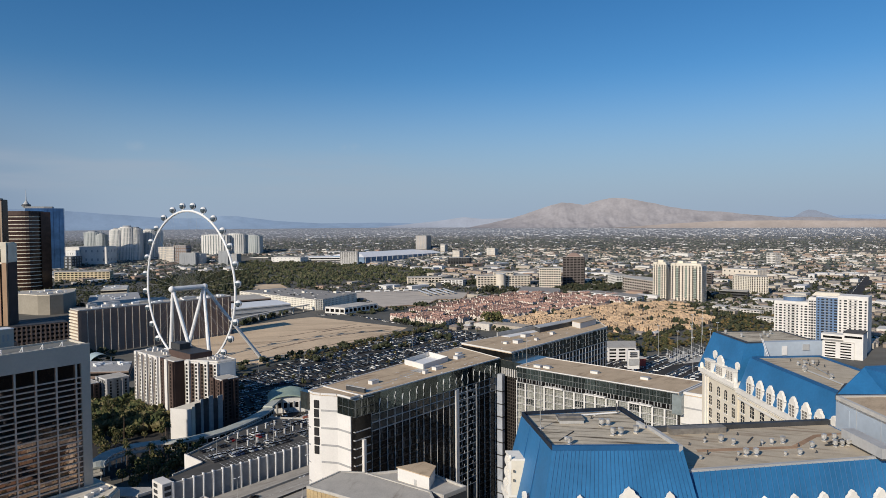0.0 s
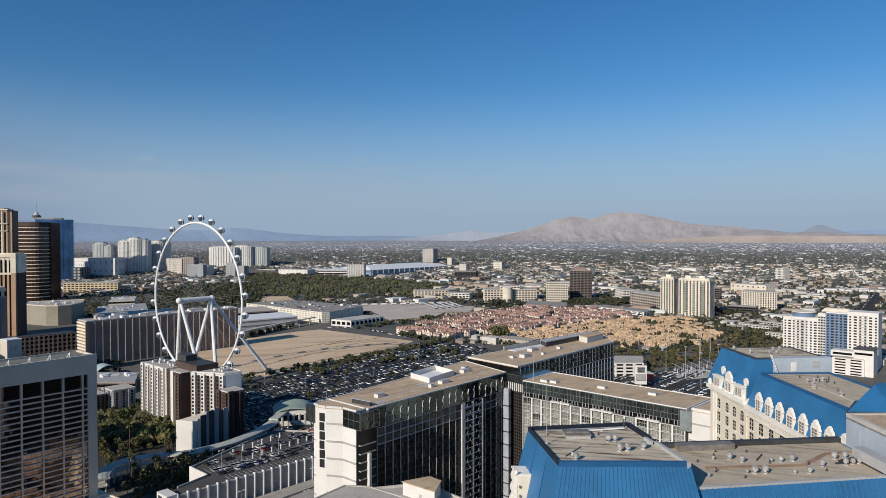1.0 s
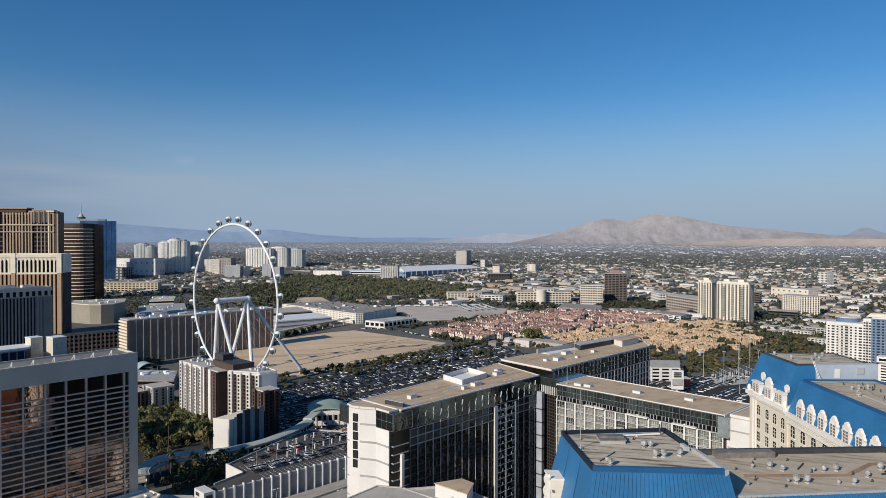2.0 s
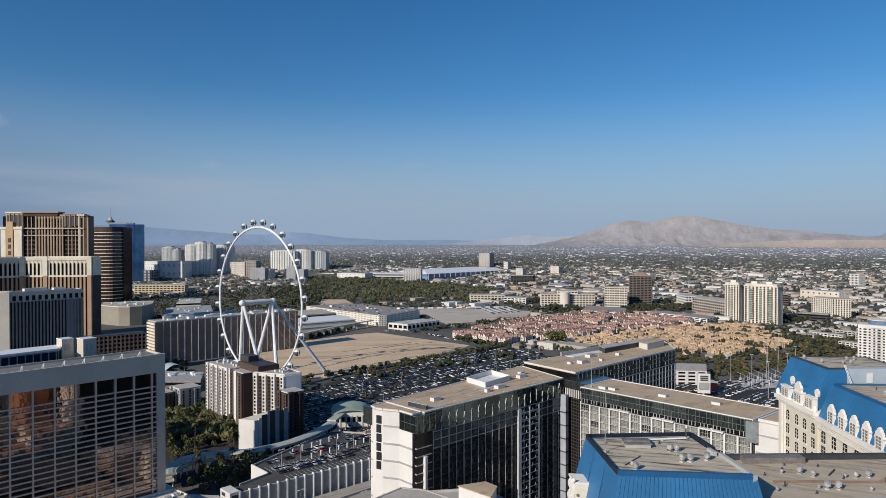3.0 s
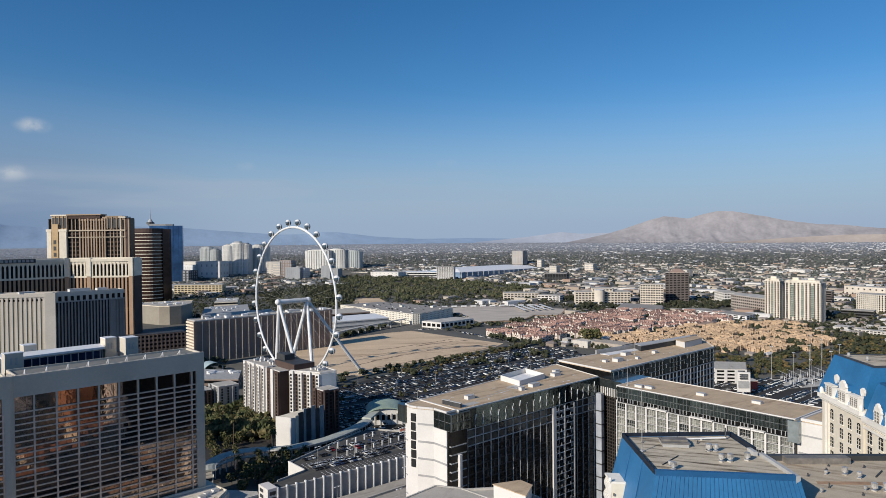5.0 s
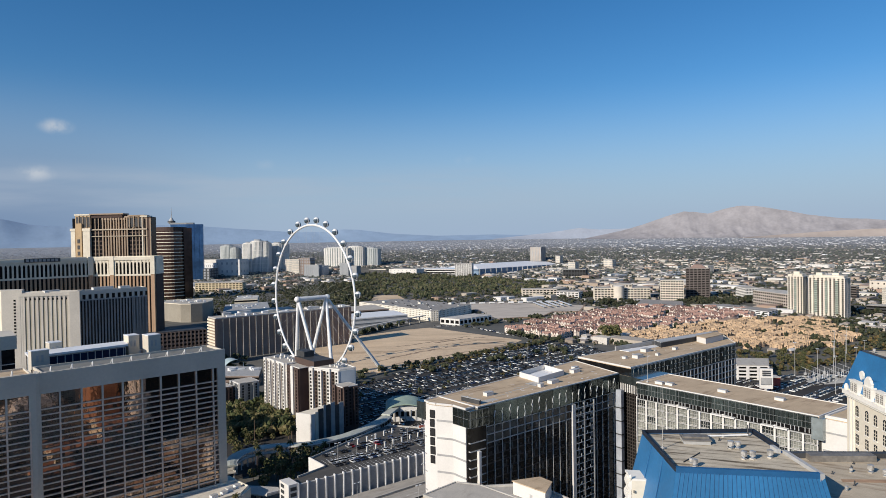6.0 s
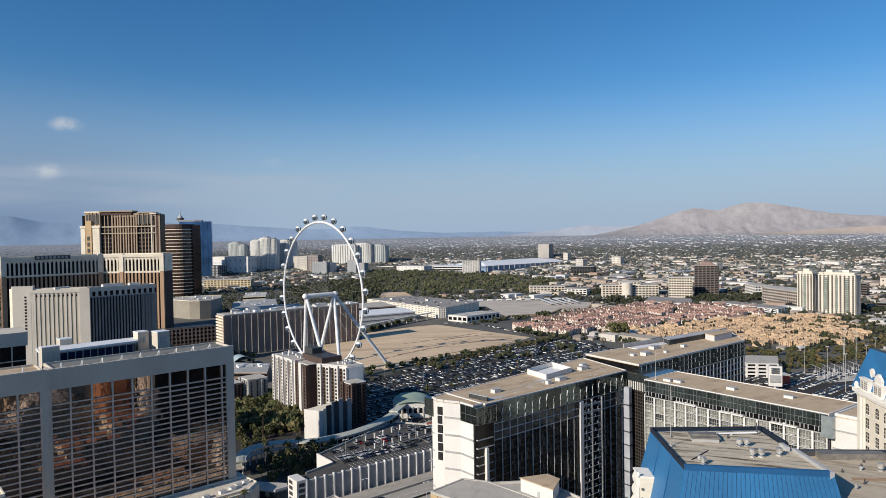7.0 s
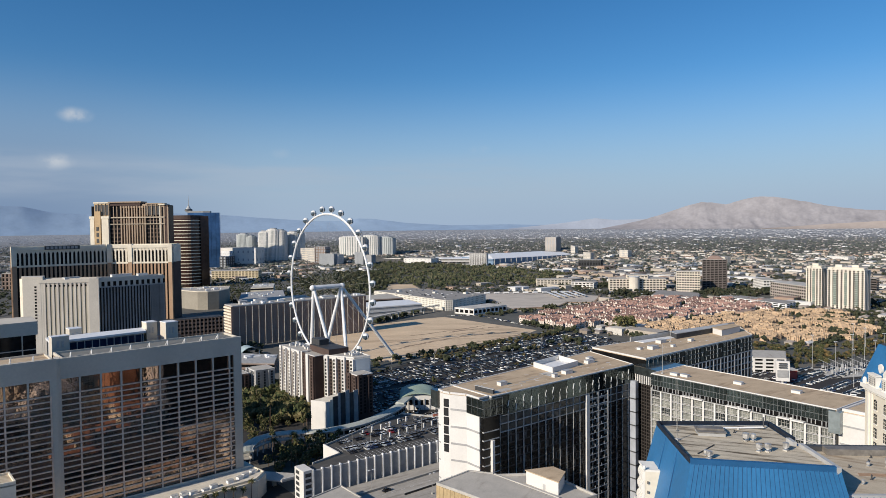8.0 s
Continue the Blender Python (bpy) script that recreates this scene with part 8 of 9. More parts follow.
# chances of a flat-roofed building and of a house, and of open ground, by distance
BANDS = [(1700, 0.02, 0.10, 0.08), (2400, 0.055, 0.20, 0.05), (3900, 0.085, 0.16, 0.03), (7200, 0.025, 0.13, 0.05), (11000, 0.10, 0.22, 0.05), (26001, 0.12, 0.52, 0.2)]
n_try = 0
while n_try < 80000:
    n_try += 1
    b = rnd.uniform(-3, 92)
    # evenly thick in the view: more land per step farther off
    d = 880 * math.exp(rnd.random() ** 0.82 * math.log(26000 / 880))
    if (b < 28 and d < 1350) or (b < 47 and d < 1190):
        continue
    r, gz = far_of(d)
    k = r / d
    x, y = r * math.sin(radians(b)), r * math.cos(radians(b))
    if any(inside(x, y, p) for p in KEEP_OUT) or inside(x, y, WOODS) or inside(x, y, GOLF):
        continue
    grow = (1.0 if d < 3500 else 0.85 if d < 7500 else 0.7) * k
    zone = noise.noise(Vector((x / 420, y / 420, 2.0)))
    p_flat, p_home, p_open = next(row[1:] for row in BANDS if d < row[0])
    if d < 1700 and b > 66:
        p_home, p_open = 0.21, 0.06
    if zone > 0.12 and 1700 < d < 3900:
        p_flat += 0.05
    if b < 36 and 1900 <= d < 3300:
        p_flat, p_home, p_open = p_flat * 0.7, p_home * 0.35, 0.02
    if b < 36 and d < 1900:
        p_flat, p_home, p_open = 0.0, 0.0, 0.0
    pick = rnd.random()
    if pick < p_flat:
        w, l2, h = rnd.uniform(16, 60) * grow, rnd.uniform(14, 36) * grow, rnd.uniform(4.5, 9) * k
        if d > 2400:
            w *= rnd.uniform(0.6, 1.7)
            h *= 0.6
        (flats if d < 3900 else far_flats if d < 7500 else edge_flats).append((x, y, gz - 1, rnd.choice((0, 1.57)) + rnd.uniform(-0.06, 0.06), w, l2, h + 1))
    elif pick < p_flat + p_home:
        w, l2, h = rnd.uniform(8, 15) * grow, rnd.uniform(7, 11) * grow, rnd.uniform(2.6, 4.6) * k
        yaw = rnd.choice((0, 1.57)) + rnd.uniform(-0.1, 0.1)
        (homes if d < 3900 else far_homes if d < 7500 else edge_homes).append((x, y, gz - 0.6, yaw, w, l2, h + 0.6))
        if d < 7500:
            (roofs if d < 3900 else far_tops).append((x, y, gz + h, yaw, w, l2, rnd.uniform(1.4, 2.2) * k))
    elif pick > 1 - p_open:
        continue
    elif d < 2400:
        s = rnd.uniform(5, 12)
        trees.append((x, y, gz - 0.5, rnd.uniform(0, 6), s * rnd.uniform(0.8, 1.5), s, s * rnd.uniform(0.6, 0.95)))
    else:
        s = rnd.uniform(6, 13) * grow * (1.0 if d < 6000 else 0.75) * (0.8 if d < 3900 else 1.0)
        (far_trees if d < 7500 else edge_crowns).append((x, y, gz - 0.5, rnd.uniform(0, 6), s * rnd.uniform(0.9, 2.4), s * rnd.uniform(0.9, 1.6), min(s * rnd.uniform(0.6, 0.95), 11 * k)))
# greyed colours: distance haze is painted into walls, roofs and leaves
FAR_WALLS = island_material("hazy_valley_walls", [(0.32, 0.295, 0.275), (0.40, 0.385, 0.37), (0.27, 0.245, 0.23), (0.34, 0.31, 0.285)], 0.95, 0.1)
FAR_TOPS = island_material("hazy_valley_tops", [(0.27, 0.26, 0.255), (0.33, 0.315, 0.30), (0.24, 0.235, 0.23), (0.30, 0.27, 0.255)], 0.95, 0.1)
HAZE_LEAF = island_material("hazy_valley_leaves", [(0.10, 0.115, 0.10), (0.12, 0.13, 0.115), (0.09, 0.105, 0.095), (0.13, 0.135, 0.12), (0.11, 0.12, 0.11)], 0.95, 0.12)
FAR_ROOFS = island_material("hazy_valley_roofs", [(0.50, 0.50, 0.50), (0.38, 0.37, 0.36), (0.62, 0.63, 0.64), (0.32, 0.31, 0.31), (0.48, 0.46, 0.44)])
suburb = tagged(new("distant_houses"), "dense suburb of low houses across the valley", "houses", kind="stuff")
scatter("walls", [wall_shape], homes, HOME_WALLS, "", "", suburb)
scatter("roofs", [roof_shape], roofs, HOME_ROOFS, "", "", suburb)
far_town = tagged(new("far_valley_houses"), "low houses far across the valley in painted haze", "houses", kind="stuff")
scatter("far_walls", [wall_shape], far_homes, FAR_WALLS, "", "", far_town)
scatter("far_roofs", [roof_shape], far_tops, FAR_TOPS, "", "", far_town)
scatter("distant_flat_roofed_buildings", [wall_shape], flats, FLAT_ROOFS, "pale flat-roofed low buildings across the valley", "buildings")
scatter("far_valley_buildings", [wall_shape], far_flats, FAR_ROOFS, "low buildings far across the valley in painted haze", "buildings")
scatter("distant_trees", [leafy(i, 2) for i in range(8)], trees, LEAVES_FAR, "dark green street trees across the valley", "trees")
scatter("far_valley_trees", [clump(80 + i, 5, 3, 0.35) for i in range(6)], far_trees, HAZE_LEAF, "grey-green trees far across the valley in painted haze", "trees")
# paler again, for thicker painted haze past 7.5 km
EDGE_HAZE = island_material("hazy_valley_edge_blocks", [(0.42, 0.425, 0.44), (0.32, 0.32, 0.33), (0.54, 0.55, 0.57), (0.28, 0.275, 0.28), (0.64, 0.65, 0.67)], 0.95, 0.06)
EDGE_LEAF = island_material("hazy_valley_edge_leaves", [(0.225, 0.24, 0.255), (0.25, 0.26, 0.27), (0.205, 0.22, 0.235)], 0.95, 0.06)
edge_town = tagged(new("valley_edge_houses"), "tiny houses at the edge of the valley, paled by painted haze", "houses", kind="stuff")
scatter("edge_houses", [wall_shape], edge_homes, EDGE_HAZE, "", "", edge_town)
scatter("edge_sheds", [wall_shape], edge_flats, EDGE_HAZE, "", "", edge_town)
scatter("valley_edge_trees", [clump(90 + i, 4, 2, 0.35) for i in range(4)], edge_crowns, EDGE_LEAF, "trees at the edge of the valley, paled by painted haze", "trees")
thick = []
for i in range(7200):
    x, y = rnd.uniform(660, 1600), rnd.uniform(1100, 2420)
    if (inside(x, y, WOODS) or inside(x, y, GOLF)) and not inside(x, y, TAN_PLOT) and noise.noise(Vector((x / 70, y / 70, 5.0))) > -0.34:
        s = rnd.uniform(5, 15)
        thick.append((x, y, -0.5, rnd.uniform(0, 6), s, s, s * rnd.uniform(0.7, 1.1)))
green = []
for i in range(2600):
    x, y = rnd.uniform(670, 1170), rnd.uniform(1265, 1840)
    if inside(x, y, GOLF) and not inside(x, y, TAN_PLOT):
        s = rnd.uniform(6, 15)
        green.append((x, y, -0.5, rnd.uniform(0, 6), s, s, s * rnd.uniform(0.7, 1.1)))
LEAVES_GOLF = island_material("golf_leaves", [(0.03, 0.038, 0.022), (0.042, 0.046, 0.026), (0.028, 0.034, 0.022), (0.06, 0.058, 0.034)], 0.9, 0.4)
scatter("golf_green_trees", [leafy(120 + i, 3) for i in range(5)], green, LEAVES_GOLF, "dark green trees round a golf green", "trees")
scatter("wooded_park", [leafy(20 + i, 3) for i in range(5)], thick, LEAVES_PARK, "dense dark green trees of a wooded park", "trees")


# ---- townhouses ----
def gabled(walls, tiles, x, y0, y1, w, eave, peak, turned=False):
    """A gabled bay whose ridge runs from y0 to y1 (or along x, when turned)."""
    def put(u, v, z):
        return (v, u, z) if turned else (u, v, z)
    o = len(walls.v)
    for v in (y0, y1):
        walls.v += [put(x - w / 2, v, -0.3), put(x + w / 2, v, -0.3), put(x + w / 2, v, eave), put(x, v, peak), put(x - w / 2, v, eave)]
    walls.f += [(0, o + 5, o + 6), (o, o + 1, o + 2, o + 3, o + 4), (o + 9, o + 8, o + 7, o + 6, o + 5)] + [(o + i, o + 5 + i, o + 5 + (i + 1) % 5, o + (i + 1) % 5) for i in (1, 4)]
    for sgn in (-1, 1):
        e = x + sgn * (w / 2 + 0.45)
        q = len(tiles.v)
        drop = eave - 0.45 * (peak - eave) / (w / 2)
        for v in (y0 - 0.3, y1 + 0.3):
            tiles.v += [put(x, v, peak + 0.3), put(e, v, drop + 0.25), put(e, v, drop), put(x, v, peak + 0.02)]
        inner = q + 4 if abs(y1) < abs(y0) else q
        tiles.f += [(4, inner, inner + 3), (q, q + 1, q + 5, q + 4), (q + 1, q + 2, q + 6, q + 5), (q + 2, q + 3, q + 7, q + 6), (q, q + 3, q + 2, q + 1), (q + 4, q + 5, q + 6, q + 7)]


def townhouse(wall_mat, roof_mat, label, group, bays, height):
    t = thing("townhouse", label, "house", (0, 0, 0), group)
    walls, tiles = Shape().box(-8, -5, -0.3, 8, 5, height), Shape()
    tiles.taper([(-8.6, -5.7), (8.6, -5.7), (8.6, 5.7), (-8.6, 5.7)], height, [(-5.4, -0.2), (5.4, -0.2), (5.4, 0.2), (-5.4, 0.2)], height + 2.5)
    for x, w, up in bays:
        gabled(walls, tiles, x, -6.6, 0.0, w, height + up, height + up + 2.1)
        gabled(walls, tiles, -x, 0.0, 6.6, w, height + up, height + up + 2.1)
    gabled(walls, tiles, 0.6, -9.2, 0.0, 4.4, height - 0.8, height + 1.6, True)
    gabled(walls, tiles, -0.6, 0.0, 9.2, 4.4, height - 0.8, height + 1.6, True)
    c0 = len(walls.v)
    walls.box(1.0, -0.9, height - 0.5, 2.0, 0.1, height + 3.4)
    walls.f.append((0, c0, c0 + 1))
    part("body", walls, wall_mat, t)
    part("roof", tiles, roof_mat, t)
    win = Shape()
    for x, w, up in bays:
        for z in (1.2, 4.4):
            win.box(x - 0.7, -6.7, z, x + 0.7, -6.5, z + 1.6)
            win.box(-x - 0.7, 6.5, z, -x + 0.7, 6.7, z + 1.6)
    for sgn in (-1, 1):
        for z in (1.2, 4.0):
            win.box(sgn * 9.25 - 0.06, sgn * -0.6 - 0.7, z, sgn * 9.25 + 0.06, sgn * -0.6 + 0.7, z + 1.5)
            win.box(sgn * 8.05 - 0.06, sgn * 3.2 - 0.6, z, sgn * 8.05 + 0.06, sgn * 3.2 + 0.6, z + 1.5)
    part("glazing", win, GLASS, t)["kind"] = "stuff"
    return t


WALL_A = material("cream_house_wall", (0.68, 0.60, 0.53), 0.9, 0.1, 0.1, 1.0, random_hue=0.15)
WALL_B = material("tan_house_wall", (0.55, 0.40, 0.265), 0.9, 0.1, 0.1, 1.0, random_hue=0.12)
ROOF_A = material("red_tile_roof", (0.30, 0.185, 0.15), 0.9, 0.15, 0.2, 1.2, random_hue=0.28)
ROOF_B = material("orange_tan_tile_roof", (0.49, 0.345, 0.215), 0.9, 0.12, 0.2, 1.2, random_hue=0.15)
mould_a = townhouse(WALL_A, ROOF_A, "cream gabled townhouse with red tiled roof", "red-roofed townhouses", ((-5.2, 3.6, 0.4), (0.4, 3.2, -0.6), (5.0, 3.6, 0.8)), 7.6)
mould_b = townhouse(WALL_B, ROOF_B, "tan apartment house with orange-tan tiled roof", "tan-roofed apartment houses", ((-4.6, 4.6, -0.4), (4.4, 4.2, 0.2)), 7.2)
yard = []
for mould, zone, step in ((mould_a, RED_HOMES, 18.5), (mould_b, TAN_HOMES, 20.5)):
    first = True
    xs = [p[0] for p in zone]
    ys = [p[1] for p in zone]
    gx = min(xs)
    while gx < max(xs):
        gy = min(ys)
        while gy < max(ys):
            x, y = gx + rnd.uniform(-3, 3), gy + rnd.uniform(-3, 3)
            if inside(x, y, zone):
                if rnd.random() < 0.86:
                    m = pose(x, y, 0, 0, 0, rnd.choice((0, 90, 180, 270)) + rnd.uniform(-8, 8))
                    if first:
                        mould.matrix_basis, first = m, False
                    else:
                        c = copy_thing(mould, m)
                        sc = rnd.uniform(0.8, 1.08)
                        c.scale = (sc, sc * rnd.uniform(0.9, 1.2), sc * rnd.uniform(0.85, 1.15) if mould is mould_a else sc * rnd.uniform(0.6, 0.95))
                else:
                    s = rnd.uniform(7, 12)
                    yard.append((x, y, -0.4, 0.0, s, s, s * 0.9))
                if rnd.random() < (0.5 if mould is mould_a else 0.55):
                    s = rnd.uniform(4, 8)
                    yard.append((x + step / 2, y + rnd.uniform(-6, 6), -0.4, 0.0, s, s, s * 1.0))
            gy += step
        gx += step
scatter("yard_trees", [leafy(40 + i, 5) for i in range(5)], yard, LEAVES_FAR, "small green trees between the townhouses", "trees")


# ---- cars ----
def car_mould(paint, label):
    c = thing("parked_car", label, "car", (0, 0, 0), "cars on the garage deck")
    s = Shape().taper([(-2.2, -0.88), (2.2, -0.88), (2.2, 0.88), (-2.2, 0.88)], 0.3, [(-2.1, -0.82), (2.1, -0.82), (2.1, 0.82), (-2.1, 0.82)], 0.88)
    body = part("body", s, paint, c)
    part("cabin", Shape().taper([(-1.5, -0.78), (1.0, -0.78), (1.0, 0.78), (-1.5, 0.78)], 0.88, [(-1.0, -0.62), (0.45, -0.62), (0.45, 0.62), (-1.0, 0.62)], 1.42), GLASS, body)
    part("roof_panel", Shape().taper([(-1.0, -0.62), (0.45, -0.62), (0.45, 0.62), (-1.0, 0.62)], 1.42, [(-0.9, -0.56), (0.35, -0.56), (0.35, 0.56), (-0.9, 0.56)], 1.48), paint, body)
    for x in (-1.35, 1.35):
        for y in (-0.85, 0.85):
            part("wheel", Shape().tube((x, y - 0.1, 0.32), (x, y + 0.1, 0.32), 0.32, n=10), DARK, c)
    return c


CAR_COLOURS = [((0.75, 0.75, 0.74), "white parked car"), ((0.03, 0.03, 0.035), "black parked car"), ((0.30, 0.31, 0.32), "silver grey parked car"), ((0.28, 0.02, 0.02), "dark red parked car"), ((0.03, 0.05, 0.12), "dark blue parked car"), ((0.10, 0.10, 0.105), "charcoal parked car")]
moulds = [car_mould(material("car_paint_" + n.split()[0] + n.split()[1], c, 0.3, 0.04, 0.5, 2.0, 0, 0.2, 0.6), n + " on the open garage deck") for c, n in CAR_COLOURS]
used = set()


def put_car(x, y, z, yaw):
    i = rnd.choice((0, 0, 0, 1, 1, 1, 2, 2, 2, 4, 5, 5, 5) * 2 + (3,))
    m = pose(x, y, z, 0, 0, yaw)
    if i not in used:
        used.add(i)
        moulds[i].matrix_basis = m
        return
    c = copy_thing(moulds[i], m)
    sc = rnd.uniform(1.0, 1.15)
    c.scale = (sc, sc, sc * rnd.uniform(1.0, 1.2))


for row, (yy, n0) in enumerate(((314.6, 160), (327.6, 164), (333.2, 184), (346.6, 184), (352.4, 206))):
    x = n0
    while x < 262:
        y = yy - (x - 150) * 0.052
        if rnd.random() < (0.72 if row else 0.5) and all(inside(x + i * 2, y + j * 3.2, GD) for i in (-1, 1) for j in (-1, 1)):
            put_car(x, y, 18.0, 90 + rnd.choice((0, 180)) + rnd.uniform(-3, 3))
        x += 2.75
for x, y, yaw in ((183.6, 288, 4), (250, 266, 184)):
    put_car(x, y, 8.0, yaw)
for x, y, yaw in ((246, 362, 60), (250, 356, 60), (240, 360, 60)):
    put_car(x, y, 18.0, yaw)

lot = []
for zone, z, gap in ((CAR_LOT, 0.1, 2.8), (SIDE_LOT, 0.12, 2.9), ([(706, 906), (814, 936), (786, 1120), (706, 1126)], 18.5, 2.9)):
    y0 = min(p[1] for p in zone)
    line = 0
    while y0 < max(p[1] for p in zone):
        x = min(p[0] for p in zone)
        while x < max(p[0] for p in zone):
            if inside(x, y0, zone) and rnd.random() < (0.8 if z < 1 else 0.06) and (int(x) // 60 + line) % 9:
                lot.append((x, y0, z, 1.5708 + rnd.choice((0, 3.1416)) + rnd.uniform(-0.05, 0.05), rnd.uniform(1.0, 1.2), 1.0, rnd.uniform(1.0, 1.35)))
            x += gap
        line += 1
        y0 += 5.4 if line % 2 else 12.0
# cars along the streets beside the sand lot and the townhouses
for p0, p1, n in (((474, 596), (655, 618), 26), ((676, 640), (690, 760), 14), ((660, 846), (700, 812), 10), ((700, 812), (690, 720), 16), ((700, 620), (1000, 540), 30), ((1400, 236), (2040, 300), 40)):
    for i in range(n):
        k = (i + rnd.random()) / n
        lot.append((p0[0] + (p1[0] - p0[0]) * k, p0[1] + (p1[1] - p0[1]) * k, 0.12, math.atan2(p1[1] - p0[1], p1[0] - p0[0]), 1.1, 1.0, 1.2))
car_body = Shape().taper([(-2.2, -0.9), (2.2, -0.9), (2.2, 0.9), (-2.2, 0.9)], 0.2, [(-2.1, -0.84), (2.1, -0.84), (2.1, 0.84), (-2.1, 0.84)], 0.9)
car_cab = Shape().taper([(-1.5, -0.8), (1.1, -0.8), (1.1, 0.8), (-1.5, 0.8)], 0.9, [(-1.1, -0.64), (0.5, -0.64), (0.5, 0.64), (-1.1, 0.64)], 1.45)
crowd = tagged(new("car_park_cars"), "hundreds of parked cars in rows on asphalt", "cars", kind="stuff")
CARMIX = island_material("mixed_car_paint", [(0.76, 0.76, 0.75), (0.04, 0.04, 0.045), (0.42, 0.43, 0.44), (0.78, 0.77, 0.75), (0.66, 0.65, 0.62), (0.12, 0.12, 0.125), (0.03, 0.03, 0.03), (0.45, 0.44, 0.42), (0.04, 0.06, 0.13), (0.06, 0.06, 0.06), (0.03, 0.03, 0.032), (0.2, 0.2, 0.2)], 0.35, 0.1)
scatter("car_bodies", [car_body], lot, CARMIX, "", "", crowd)
scatter("car_cabins", [car_cab], lot, GLASS, "", "", crowd)


# ---- trees near the hotels ----
BARK = material("tree_bark", (0.12, 0.085, 0.06), 0.95, 0.2, 0.5, 4.0)
LEAF2 = island_material("garden_leaves", [(0.06, 0.072, 0.028), (0.10, 0.10, 0.04), (0.045, 0.054, 0.022), (0.15, 0.128, 0.06)], 0.85, 0.4)


def tree_mould(seed, h, w, label):
    r = random.Random(seed)
    t = thing("tree", label, "tree", (0, 0, 0), "garden trees")
    tr = Shape().tube((0, 0, -0.2), (0.2, 0.1, h * 0.5), 0.32, 0.2, 7)
    for i in range(5):
        a = r.uniform(0, 6.28)
        tr.tube((0.15, 0.1, h * r.uniform(0.3, 0.48)), (math.cos(a) * w * 0.3, math.sin(a) * w * 0.3, h * r.uniform(0.6, 0.8)), 0.14, 0.05, 5)
    part("trunk", tr, BARK, t)
    s = Shape()
    for i in range(70):
        a, q = r.uniform(0, 6.283), math.sqrt(r.random())
        zz = r.uniform(-1, 1)
        rad = w * 0.5 * q * math.sqrt(max(0.05, 1 - zz * zz * 0.8))
        c = clump(r.randrange(9999), 5, 3, 0.5)
        k = r.uniform(0.10, 0.22) * w
        o = len(s.v)
        s.v += [(x * k + rad * math.cos(a), y * k + rad * math.sin(a), z * k + h * 0.62 + zz * h * 0.34) for x, y, z in c.v]
        s.f += [tuple(o + t2 for t2 in f) for f in c.f]
    part("crown", s, LEAF2, t)
    return t


def palm_mould(seed, h):
    r = random.Random(seed)
    t = thing("palm_tree", "tall fan palm with shaggy crown", "palm tree", (0, 0, 0), "palm trees")
    part("trunk", Shape().tube((0, 0, -0.2), (0.3, 0.2, h), 0.3, 0.2, 7), BARK, t)
    s = Shape()
    for i in range(34):
        a, up = r.uniform(0, 6.283), r.uniform(-0.7, 0.9)
        le = r.uniform(1.6, 2.6)
        p = Vector((0.3, 0.2, h))
        q = p + Vector((math.cos(a) * le * 0.6, math.sin(a) * le * 0.6, up * le * 0.6))
        e = q + Vector((math.cos(a) * le * 0.6, math.sin(a) * le * 0.6, (up - 0.7) * le * 0.6))
        sd = Vector((-math.sin(a), math.cos(a), 0)) * 0.42
        o = len(s.v)
        s.v += [tuple(p), tuple(q + sd), tuple(q - sd), tuple(e)]
        s.f += [(o, o + 1, o + 3, o + 2)]
    part("crown", s, LEAF2, t)
    return t


tm = [tree_mould(1, 9, 8, "leafy green garden tree with broad crown"), tree_mould(2, 11, 9, "tall leafy green garden tree"), tree_mould(3, 7, 7, "low rounded green garden tree")]
pm = [palm_mould(5, 12), palm_mould(6, 15)]
placed = set()


def plant(mould, x, y, z=0.0, s=1.0):
    m = pose(x, y, z, 0, 0, rnd.uniform(0, 360))
    if mould not in placed:
        placed.add(mould)
        mould.matrix_basis = m
        return
    c = copy_thing(mould, m)
    c.scale = (s, s, s * rnd.uniform(0.9, 1.15))


GARDEN = [(165, 430), (209, 440), (232, 470), (232, 510), (232, 552), (205, 552), (180, 500)]
count = 0
while count < 62:
    x, y = rnd.uniform(160, 235), rnd.uniform(425, 575)
    if inside(x, y, GARDEN):
        plant(rnd.choice(tm), x, y, 0, rnd.uniform(0.55, 0.95))
        count += 1
for i in range(14):
    plant(rnd.choice(pm), rnd.uniform(150, 212), rnd.uniform(390, 560), 0, rnd.uniform(0.8, 1.15))
for i in range(44):
    plant(rnd.choice(tm + pm), rnd.uniform(157, 206), rnd.uniform(360, 404), 0, rnd.uniform(0.7, 1.05))
for i in range(7):
    plant(rnd.choice(pm), 100 + i * 5, 333 + i * 0.8, 0, 0.8)
SIDE_WOOD = [(690, 330), (671, 300), (760, 268), (880, 300), (960, 390), (834, 360), (763, 400)]
count = 0
while count < 44:
    x, y = rnd.uniform(660, 960), rnd.uniform(265, 400)
    if inside(x, y, SIDE_WOOD):
        plant(rnd.choice(tm), x, y, 0, rnd.uniform(0.45, 0.8))
        count += 1
for x, y in ((736, 562), (748, 552), (742, 545), (756, 560), (730, 552)):
    plant(tm[1], x, y, 0, 1.7)
shade = []
CANOPY = [(182, 500), (200, 462), (214, 452), (228, 470), (236, 520), (240, 560), (226, 596), (208, 580)]
